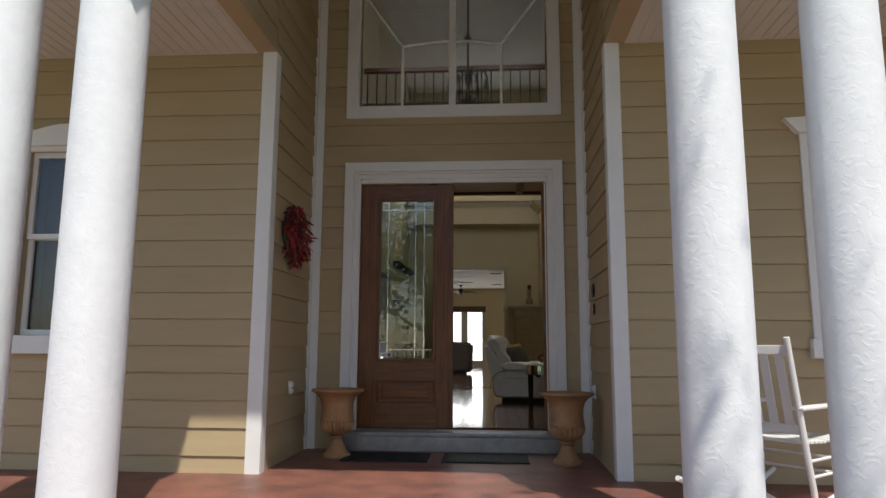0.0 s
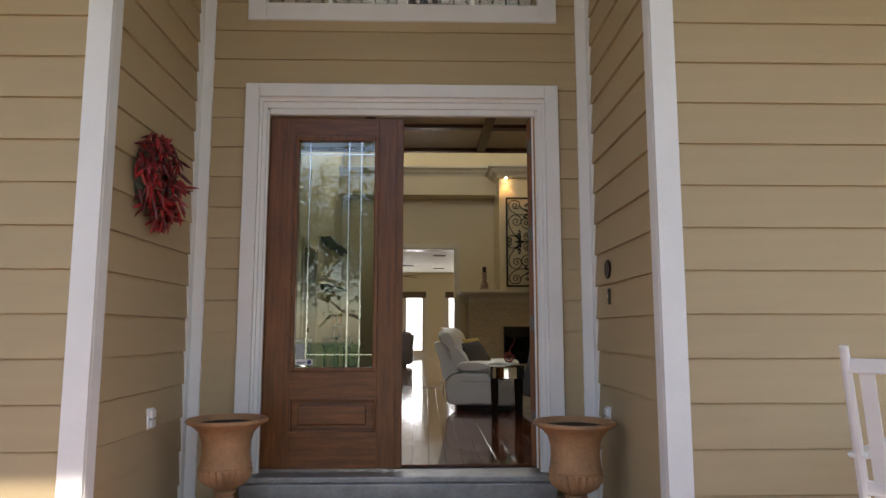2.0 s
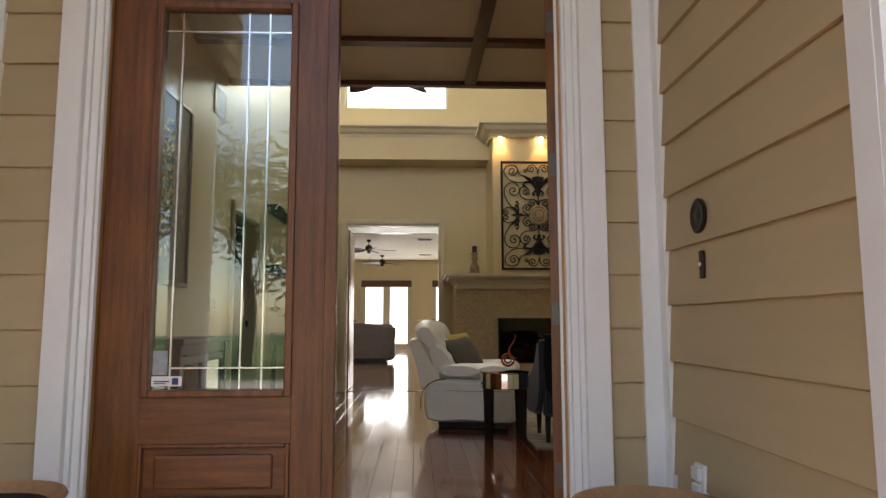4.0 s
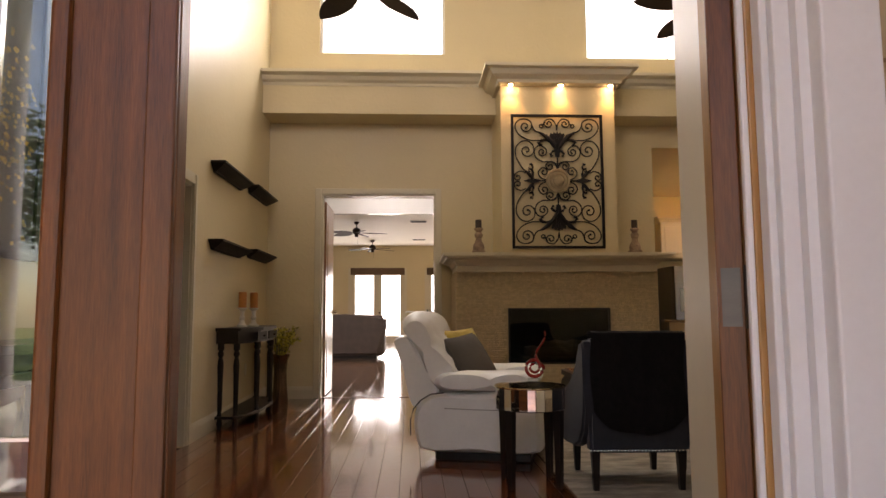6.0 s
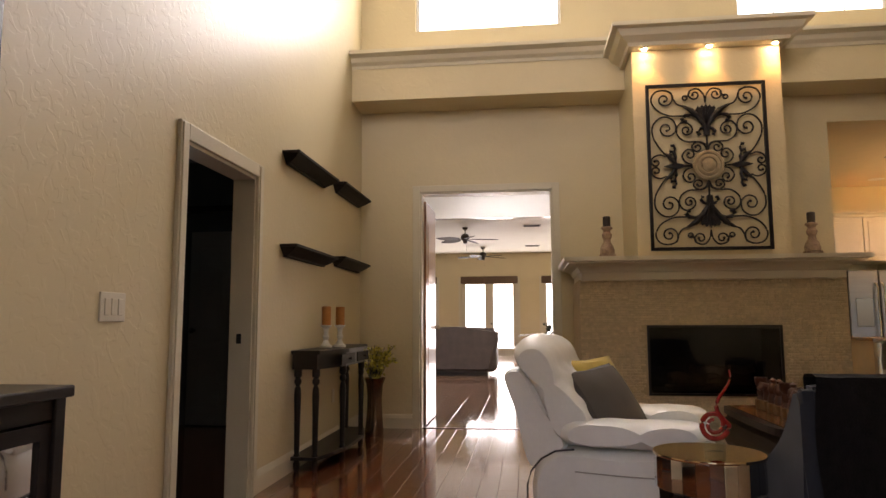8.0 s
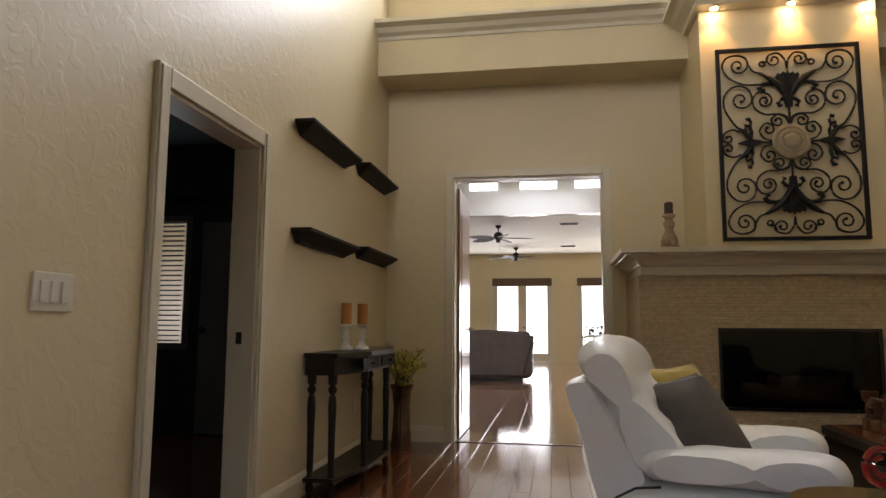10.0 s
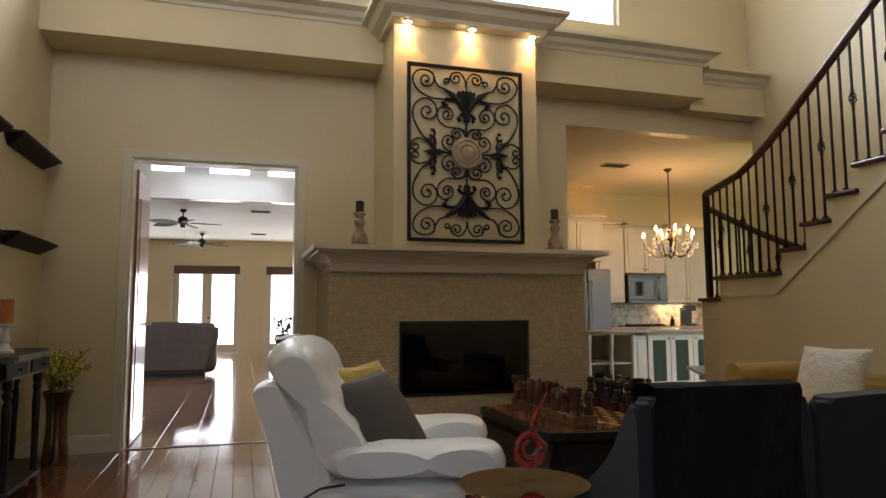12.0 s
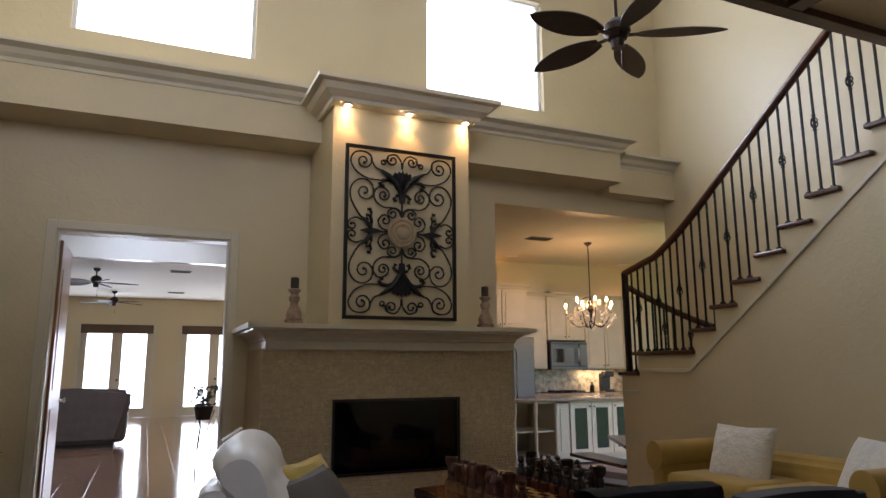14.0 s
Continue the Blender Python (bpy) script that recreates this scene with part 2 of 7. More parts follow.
M["yellowfab"] = mat("yellow_fabric", (0.50, 0.36, 0.06), 0.8, vary=0.15, scale=9, fine=240, bump=0.4, depth=0.002, sheen=0.2)
M["crystal"] = clear("crystal", 0.0, (0.9, 0.94, 0.93))
M["redglass"] = mat("red_glass", (0.26, 0.022, 0.018), 0.06, vary=0.5, scale=18, bump=0, coat=1.0, coat_rough=0.03)
M["fur"] = mat("black_fur", (0.007, 0.0055, 0.006), 0.95, vary=0.5, scale=30, fine=200, bump=0.8, depth=0.01, sheen=0.05)
M["rug"] = mat("rug_pile", (0.42, 0.38, 0.30), 0.95, vary=0.2, scale=5, fine=120, bump=0.6, second=(0.12, 0.11, 0.10), stretch=(1, 2.5, 1))
M["burl"] = mat("burl_veneer", (0.20, 0.08, 0.03), 0.15, vary=0.5, scale=8, fine=30, bump=0.02, coat=0.6)
M["goldwood"] = mat("gold_wood", (0.26, 0.15, 0.03), 0.4, vary=0.3)
M["ebony"] = mat("ebony", (0.014, 0.009, 0.008), 0.3, vary=0.4, scale=20)
M["redwood"] = mat("red_wood", (0.075, 0.026, 0.014), 0.4, vary=0.4, scale=16, bump=0.2)
M["palewood"] = mat("pale_wood", (0.17, 0.10, 0.045), 0.45, vary=0.35, scale=16, bump=0.2)
M["mustard"] = mat("mustard_fabric", (0.42, 0.27, 0.045), 0.85, vary=0.12, scale=6, fine=200, bump=0.3, sheen=0.3)
M["whitefur"] = mat("white_fluff", (0.72, 0.68, 0.60), 0.95, vary=0.12, scale=20, fine=90, bump=1.0, depth=0.02, sheen=0.4)
M["canvas"] = mat("dark_canvas", (0.075, 0.07, 0.062), 0.6, vary=0.5, scale=5, fine=50, bump=0.4, second=(0.02, 0.022, 0.026))
M["ochre"] = mat("ochre_paint", (0.42, 0.26, 0.04), 0.5, vary=0.4, scale=6, bump=0.2, pieces=0.5, island=True)
M["rail"] = mat("dark_rail_wood", (0.075, 0.026, 0.013), 0.3, vary=0.35, scale=5, fine=40, bump=0.08, stretch=(6, 6, 1), coat=0.4, coat_rough=0.15)

# ---- building blocks ----


def part(name, bm, material, parent=None, label="", smooth=False):
    me = bpy.data.meshes.new(name)
    bmesh.ops.recalc_face_normals(bm, faces=bm.faces)
    bm.to_mesh(me)
    bm.free()
    for m in (material if isinstance(material, (list, tuple)) else (material,)):
        me.materials.append(m)
    if smooth:
        me.shade_smooth()
        me.set_sharp_from_angle(angle=radians(35))
    ob = new(name, me)
    if parent:
        ob.parent = parent
    if label:
        ob["label"] = label
    return ob


def empty(name, m, label, category, group="", kind=""):
    ob = new(name)
    ob.empty_display_size = 0.1
    ob.matrix_world = m
    return tagged(ob, label, category, group, kind)


def box(bm, x0, y0, z0, x1, y1, z1, bevel=0.0, m=None, seg=2):
    r = bmesh.ops.create_cube(bm, size=1.0)
    vs = r["verts"]
    bmesh.ops.scale(bm, vec=(abs(x1 - x0), abs(y1 - y0), abs(z1 - z0)), verts=vs)
    bmesh.ops.translate(bm, vec=((x0 + x1) / 2, (y0 + y1) / 2, (z0 + z1) / 2), verts=vs)
    if bevel:
        es = list({e for v in vs for e in v.link_edges})
        r = bmesh.ops.bevel(bm, geom=es, offset=bevel, segments=seg, affect="EDGES", profile=0.5)
        vs = list({v for v in r["verts"]} | {v for v in vs if v.is_valid})
    if m is not None:
        bmesh.ops.transform(bm, matrix=m, verts=[v for v in vs if v.is_valid])
    return [v for v in vs if v.is_valid]


def boxes(*items, bevel=0.0):
    bm = bmesh.new()
    for it in items:
        box(bm, *it, bevel=bevel)
    return bm


def lathe(bm, profile, seg=24, m=None, flute=0, deep=0.0, band=(9, 9)):
    """Turns a profile of (radius, height) about z."""
    rings = []
    for r, z in profile:
        ring = []
        for i in range(seg):
            a = 2 * math.pi * i / seg
            rr = r * (1 - deep * (0.5 + 0.5 * math.cos(flute * a))) if flute and band[0] <= z <= band[1] else r
            ring.append(bm.verts.new((rr * math.cos(a), rr * math.sin(a), z)))
        rings.append(ring)
    for a, b in zip(rings, rings[1:]):
        for i in range(seg):
            bm.faces.new((a[i], a[(i + 1) % seg], b[(i + 1) % seg], b[i]))
    for ring in (rings[0], rings[-1]):
        if (ring[0].co - ring[seg // 2].co).length > 1e-4:
            bm.faces.new(ring)
    if m is not None:
        bmesh.ops.transform(bm, matrix=m, verts=[v for r in rings for v in r])
    return bm


def tube(bm, pts, r, seg=8, taper=None, m=None):
    """A round bar along points; r may be a list of radii."""
    pts = [Vector(p) for p in pts]
    rings, made = [], []
    up = Vector((0, 0, 1))
    for i, p in enumerate(pts):
        d = (pts[min(i + 1, len(pts) - 1)] - pts[max(i - 1, 0)]).normalized()
        ref = up if abs(d.dot(up)) < 0.95 else Vector((1, 0, 0))
        a = d.cross(ref).normalized()
        b = a.cross(d)
        rr = r[i] if isinstance(r, (list, tuple)) else r
        ring = [bm.verts.new(p + rr * (math.cos(2 * math.pi * k / seg) * a + math.sin(2 * math.pi * k / seg) * b)) for k in range(seg)]
        rings.append(ring)
        made += ring
    for a, b in zip(rings, rings[1:]):
        for k in range(seg):
            bm.faces.new((a[k], a[(k + 1) % seg], b[(k + 1) % seg], b[k]))
    bm.faces.new(rings[0])
    bm.faces.new(rings[-1])
    if m is not None:
        bmesh.ops.transform(bm, matrix=m, verts=made)
    return made


def run(bm, profile, path, closed=False):
    """Sweeps a moulding profile of (out, up) along a path in plan; out is to the right of the way."""
    pts = [Vector((*p, 0)) if len(p) == 2 else Vector(p) for p in path]
    rings = []
    n = len(pts)
    for i, p in enumerate(pts):
        d0 = (p - pts[i - 1]).normalized() if i > 0 else (pts[1] - p).normalized()
        d1 = (pts[i + 1] - p).normalized() if i < n - 1 else d0
        r0, r1 = Vector((d0.y, -d0.x, 0)), Vector((d1.y, -d1.x, 0))
        o = (r0 + r1)
        o = o / max(1e-6, o.dot(r0))
        rings.append([bm.verts.new(p + o * u + Vector((0, 0, v))) for u, v in profile])
    k = len(profile)
    for a, b in zip(rings, rings[1:]):
        for i in range(k):
            bm.faces.new((a[i], a[(i + 1) % k], b[(i + 1) % k], b[i]))
    bm.faces.new(rings[0])
    bm.faces.new(rings[-1])
    return bm


def wall_y(bm, y0, y1, x0, x1, z0, z1, holes=()):
    """A wall across y with rectangular openings (xa, xb, za, zb)."""
    xs = sorted({x0, x1, *[h for q in holes for h in q[:2]]})
    zs = sorted({z0, z1, *[h for q in holes for h in q[2:]]})
    for xa, xb in zip(xs, xs[1:]):
        for za, zb in zip(zs, zs[1:]):
            cx, cz = (xa + xb) / 2, (za + zb) / 2
            if not any(h[0] < cx < h[1] and h[2] < cz < h[3] for h in holes):
                box(bm, xa, y0, za, xb, y1, zb)
    return bm


def wall_x(bm, x0, x1, y0, y1, z0, z1, holes=()):
    ys = sorted({y0, y1, *[h for q in holes for h in q[:2]]})
    zs = sorted({z0, z1, *[h for q in holes for h in q[2:]]})
    for ya, yb in zip(ys, ys[1:]):
        for za, zb in zip(zs, zs[1:]):
            cy, cz = (ya + yb) / 2, (za + zb) / 2
            if not any(h[0] < cy < h[1] and h[2] < cz < h[3] for h in holes):
                box(bm, x0, ya, za, x1, yb, zb)
    return bm


def structure(name, bm, material, label, category):
    return tagged(part(name, bm, material), label, category, kind="structure")


# ---- the house: main lines ----
XL, XR = -1.665, 5.28          # living room side walls
YD, YI = 6.06, 6.26            # door wall, outer and inner face
YB = 12.96                     # back wall of the living room
YF = 4.69                      # front wall of the house
AL, AR = -1.835, 1.008           # entry bay
PZ = -0.20                     # porch floor
TOP, PC = 6.2, 3.34            # living room ceiling, porch ceiling
BALC = 3.33                    # balcony floor


def prism(bm, pts, axis, a, b):
    """Extrudes a polygon along an axis; the points are the other two coordinates in order."""
    def at(p, v):
        return {"x": (v, p[0], p[1]), "y": (p[0], v, p[1]), "z": (p[0], p[1], v)}[axis]
    lo, hi = [bm.verts.new(at(p, a)) for p in pts], [bm.verts.new(at(p, b)) for p in pts]
    bm.faces.new(lo)
    bm.faces.new(hi)
    for i in range(len(pts)):
        j = (i + 1) % len(pts)
        bm.faces.new((lo[i], lo[j], hi[j], hi[i]))
    return lo + hi


def siding(parent, m, length, z0, z1, holes=()):
    """Lap boards along local x on the face y = 0, cut at openings (xa, xb, za, zb)."""
    step, cache = 0.2192, {}
    n = int((z1 - z0) / step) + 1
    for i in range(n):
        za = z0 + i * step
        zb = min(za + step - 0.007, z1)
        mid = za + step / 2
        if zb - za < 0.05:
            continue
        runs = [(0.0, length)]
        for h in holes:
            if h[2] < mid < h[3]:
                runs = [q for r in runs for q in ((r[0], min(r[1], h[0])), (max(r[0], h[1]), r[1])) if q[1] - q[0] > 0.03]
        for xa, xb in runs:
            key = (round(xb - xa, 3), round(zb - za, 3))
            if key not in cache:
                bm = bmesh.new()
                prism(bm, [(-0.019, 0), (-0.004, zb - za), (0.0, zb - za), (0.0, 0)], "x", 0, xb - xa)
                ob = part("siding_board", bm, M["siding"], parent)
                cache[key] = ob.data
            else:
                ob = new("siding_board", cache[key])
                ob.parent = parent
            ob.matrix_world = m @ Matrix.Translation((xa, 0, za))


# ground, porch and floors
structure("ground", boxes((-70, -70, -0.6, 70, 60, -0.38)), M["grass"], "green lawn around the house", "ground")
# unseen pale slab, added to bounce sunlight up onto the porch
structure("pavement", boxes((-9, -7, -0.5, 9, 0.5, -0.35)), M["path"], "added pale ground that bounces light onto the porch", "pavement")
structure("porch_floor", boxes((-8, 0.5, -0.5, 8, YD, PZ)), M["porch"], "mottled red brown stamped porch floor", "floor")
structure("floor", boxes((XL - 0.12, YI, -0.3, XR + 0.12, YB + 0.02, -0.014)), M["gap"], "bed below the cherry planks", "floor")
structure("floor_far", boxes((-7, YB + 0.02, -0.3, 9, 27.1, -0.014)), M["gap"], "bed of the far room floor", "floor")

# front of the house
WR = (2.62, 3.60, 0.89, 2.48)
WL = (-3.98, -3.28, 0.89, 2.48)
wf = structure("wall_front", wall_y(wall_y(bmesh.new(), YF, YF + 0.18, -8, AL, PZ, 6.6, [WL]), YF, YF + 0.18, AR, 8, PZ, 6.6, [WR]), M["siding"], "tan lap siding front wall", "wall")
siding(wf, pose(-7.9, YF, 0), 7.9 + AL - 0.001, PZ - 0.086, PC, [(7.9 + WL[0], 7.9 + WL[1], WL[2], WL[3])])
siding(wf, pose(AR, YF, 0), 6.5, PZ - 0.086, PC, [(WR[0] - AR, WR[1] - AR, WR[2], WR[3])])
wb = structure("wall_bay", wall_x(wall_x(bmesh.new(), AL - 0.15, AL, YF + 0.18, YD, PZ, 6.6), AR, AR + 0.15, YF + 0.18, YD, PZ, 6.6), M["siding"], "tan lap siding walls of the entry bay", "wall")
siding(wb, pose(AL, YF, 0, 0, 0, 90), YD - YF, PZ - 0.086, 5.8)
siding(wb, pose(AR, YD, 0, 0, 0, -90), YD - YF, PZ - 0.086, 5.8)
# the bay's upper sides go on towards the garden above the porch ceiling
wu = structure("wall_upper", boxes((AL - 0.15, 2.3, PC, AL, YF, 6.6), (AR, 2.3, PC, AR + 0.15, YF, 6.6)), M["siding"], "tan siding above the porch ceiling", "wall")
siding(wu, pose(AL, 2.3, 0, 0, 0, 90), YF - 2.3, PC, 5.8)
siding(wu, pose(AR, YF, 0, 0, 0, -90), YF - 2.3, PC, 5.8)
DC = -0.363                    # middle of the pair of doors
DOOR = (-1.36, 0.62, PZ + 0.02, 2.53)
UPW = (-1.37, 0.63, 3.34, 5.3)
wd = structure("wall_door", wall_y(bmesh.new(), YD, YI, AL - 0.5, AR + 0.6, PZ, 6.6, [(DC - 1.03, DC + 1.03, DOOR[2], 2.625), UPW]), M["siding"], "tan siding wall around the front door", "wall")
siding(wd, pose(AL, YD, 0), AR - AL, PZ - 0.174, 6.0, [(DOOR[0] - AL - 0.1, DOOR[1] - AL + 0.1, -1, 2.66), (UPW[0] - AL - 0.1, UPW[1] - AL + 0.1, 3.25, 9)])
pcl = bmesh.new()
for x0, x1 in ((-8, AL - 0.15), (AR + 0.15, 8)):
    box(pcl, x0, 2.5, PC, x1, YF, PC + 0.12)
    for i in range(60):
        x = x0 + 0.1 * i
        if x < x1 and -5 < x < 5:
            box(pcl, x, 2.5, PC - 0.006, x + 0.088, YF - 0.02, PC)
structure("porch_ceiling", pcl, M["soffit"], "white beadboard porch ceiling", "ceiling")
structure("bay_ceiling", boxes((AL - 0.2, 2.3, 6.4, AR + 0.2, YD, 6.55)), M["soffit"], "high white ceiling of the entry bay", "ceiling")
# last box, over the bay, is unseen and added to cut the sunlight
structure("porch_beam", boxes((-8, 2.5, PC + 0.46, AL - 0.15, 2.95, PC + 1.1), (AR + 0.15, 2.5, PC + 0.46, 8, 2.95, PC + 1.1), (AL - 0.15, 2.3, 4.62, AR + 0.15, 2.5, 6.6)), M["white"], "white beam above the porch columns with an added sun block", "beam")
structure("porch_roof", boxes((-8.5, 2.35, 4.45, AL - 0.15, YF + 0.1, 4.65), (AR + 0.15, 2.35, 4.45, 8.5, YF + 0.1, 4.65)), M["soffit"], "porch roof", "roof")
tr = bmesh.new()
for x0, x1, y0, y1 in ((AL - 0.1, AL + 0.022, YF - 0.026, YF), (AL, AL + 0.024, YF, YF + 0.09), (AR - 0.022, AR + 0.1, YF - 0.026, YF), (AR - 0.024, AR, YF, YF + 0.09)):
    box(tr, x0, y0, PZ, x1, y1, PC)
for x in (AL, AR):
    d = 1 if x == AL else -1
    box(tr, min(x, x + d * 0.1), YD - 0.026, PZ, max(x, x + d * 0.1), YD - 0.002, 6.4)
    box(tr, min(x, x + d * 0.026), YD - 0.09, PZ, max(x, x + d * 0.026), YD - 0.026, 6.4)
structure("trim", tr, M["white"], "white corner boards of the entry bay", "trim")
# casing of the entry doors: flat board, two steps and a stop, the same on both sides
cs = bmesh.new()
for sx in (-1, 1):
    for u0, u1, y0, y1, z0, z1, e in ((1.030, 1.130, YD - 0.044, YD, PZ + 0.17, 2.722, 0.005), (1.012, 1.030, YD - 0.010, YD + 0.05, -0.02, 2.64, 0.0),
                                      (0.982, 1.012, YD + 0.008, YD + 0.05, -0.02, 2.605, 0.003), (0.968, 0.982, YD + 0.022, YD + 0.05, -0.02, 2.545, 0.003)):
        box(cs, min(DC + sx * u0, DC + sx * u1), y0, z0, max(DC + sx * u0, DC + sx * u1), y1, z1, e)
for u, y0, y1, z0, z1, e in ((1.030, YD - 0.044, YD, 2.625, 2.722, 0.005), (1.012, YD - 0.010, YI, 2.60, 2.625, 0.0), (0.982, YD + 0.012, YI, 2.555, 2.60, 0.003), (0.966, YD + 0.028, YD + 0.072, 2.512, 2.555, 0.003)):
    box(cs, DC - u, y0, z0, DC + u, y1, z1, e)
structure("door_casing", cs, M["white"], "white stepped casing of the entry doors", "trim")
structure("jamb", boxes((DC + 0.958, YD + 0.0505, 0.0, DC + 1.03, YI + 0.03, 2.553), (DC - 1.03, YD + 0.0505, 0.0, DC - 0.972, YI + 0.03, 2.553), bevel=0.003), M["jambwood"], "orange brown door jambs", "trim")
structure("weatherstrip", boxes((DC + 0.946, YD + 0.052, 0.0, DC + 0.958, YD + 0.064, 2.53), bevel=0.003), M["white"], "white rubber weatherstrip on the jamb", "trim")
structure("threshold", boxes((-1.42, YD - 0.14, PZ, 0.69, YD + 0.02, -0.06), (-1.372, YD - 0.10, -0.06, 0.646, YI + 0.01, -0.022), bevel=0.008), M["sill"], "worn grey metal door threshold", "threshold")


def entry_leaf(name, m, label, glass_label, flip=False):
    """One tall door leaf with a long glass and a raised panel; x runs from hinge to latch edge."""
    w, h, t = 0.975, 2.50, 0.045
    d = empty(name, m, label, "door", "entry doors", "structure")
    gx0, gx1, gz0, gz1 = 0.215, 0.765, 0.69, 2.33
    px0, px1, pz0, pz1 = 0.19, 0.77, 0.245, 0.475
    part("stile", boxes((0, 0, 0, gx0 - 0.03, t, h), bevel=0.003), M["door"], d)
    part("stile", boxes((gx1 + 0.03, 0, 0, w, t, h), bevel=0.003), M["door"], d)
    for z0, z1 in ((0, pz0), (pz1, gz0 - 0.03), (gz1 + 0.03, h)):
        part("rail", boxes((gx0 - 0.03, 0.001, z0, gx1 + 0.03, t - 0.001, z1)), M["doorcross"], d)
    part("panel", boxes((gx0 - 0.03, 0.019, pz0, gx1 + 0.03, t - 0.019, pz1), (px0 + 0.055, 0.004, pz0 + 0.045, px1 - 0.045, t - 0.004, pz1 - 0.045), bevel=0.012), M["doorcross"], d)
    bd = bmesh.new()
    for x0, x1, z0, z1 in ((gx0 - 0.032, gx0, gz0 - 0.03, gz1 + 0.03), (gx1, gx1 + 0.032, gz0 - 0.03, gz1 + 0.03), (gx0, gx1, gz0 - 0.03, gz0), (gx0, gx1, gz1, gz1 + 0.03),
                           (gx0 - 0.03, gx0 - 0.012, pz0, pz1), (gx1 + 0.012, gx1 + 0.03, pz0, pz1), (gx0 - 0.012, gx1 + 0.012, pz0, pz0 + 0.018), (gx0 - 0.012, gx1 + 0.012, pz1 - 0.018, pz1)):
        box(bd, x0, -0.013, z0, x1, t + 0.013, z1, 0.007)
    part("moulding", bd, M["door"], d)
    g = part("pane", boxes((gx0, t / 2 - 0.003, gz0, gx1, t / 2 + 0.003, gz1)), M["doorglass"], d, glass_label)
    g.visible_shadow = False
    cm = bmesh.new()
    for x in (gx0 + 0.075, gx0 + 0.36, gx0 + 0.45):
        box(cm, x, t / 2 - 0.006, gz0, x + 0.006, t / 2 + 0.006, gz1)
    for z in (gz0 + 0.085, gz1 - 0.1):
        box(cm, gx0, t / 2 - 0.006, z, gx1, t / 2 + 0.006, z + 0.006)
    part("came", cm, M["chrome"], d, "bright metal glazing strips")
    bv = bmesh.new()
    for x in (gx0 + 0.36, gx0 + 0.45):
        box(bv, x + 0.004, t / 2 - 0.010, gz0 + 0.09, x + 0.022, t / 2 - 0.003, gz0 + 0.42, 0.004, seg=1)
        box(bv, x + 0.004, t / 2 - 0.010, gz1 - 0.35, x + 0.02, t / 2 - 0.003, gz1 - 0.1, 0.004, seg=1)
    part("bevel", bv, M["glass"], d, "clear bevelled glass strips")
    for z in (0.28, 0.95, 1.6, 2.25):
        hy = -0.006 if flip else t + 0.006
        hb = boxes((-0.003, 0.006, z, 0.0, t - 0.008, z + 0.1))
        tube(hb, [(-0.004, hy, z - 0.004), (-0.004, hy, z + 0.104)], 0.007, 10)
        part("hinge", hb, M["steel"], d, "satin steel butt hinge")
    return d


closed = entry_leaf("door_1", pose(-1.333, YD + 0.078, 0.0), "closed stained wooden entry door with leaded glass", "long clear leaded glass pane")
part("astragal", boxes((0.925, -0.014, 0, 0.974, 0.0, 2.5), bevel=0.004), M["door"], closed)
st = part("sticker", boxes((0.222, 0.012, 0.705, 0.345, 0.0135, 0.745)), M["white"], closed, "white security sticker with blue mark")
bm = boxes((0.232, 0.0105, 0.722, 0.296, 0.0115, 0.727), (0.232, 0.0105, 0.714, 0.28, 0.0115, 0.718))
box(bm, 0.306, 0.0105, 0.711, 0.332, 0.0115, 0.739, 0.0)
part("print", bm, M["ink"], st)
part("tag", boxes((0.225, 0.0125, 0.75, 0.285, 0.0135, 0.85)), M["papergrey"], closed, "grey printed tag on the glass")
entry_leaf("door_2", pose(DC + 0.955, YD + 0.086, 0.0, 0, 0, 58), "open stained wooden entry door with leaded glass", "long clear leaded glass pane", True)

# ---- windows on the front ----


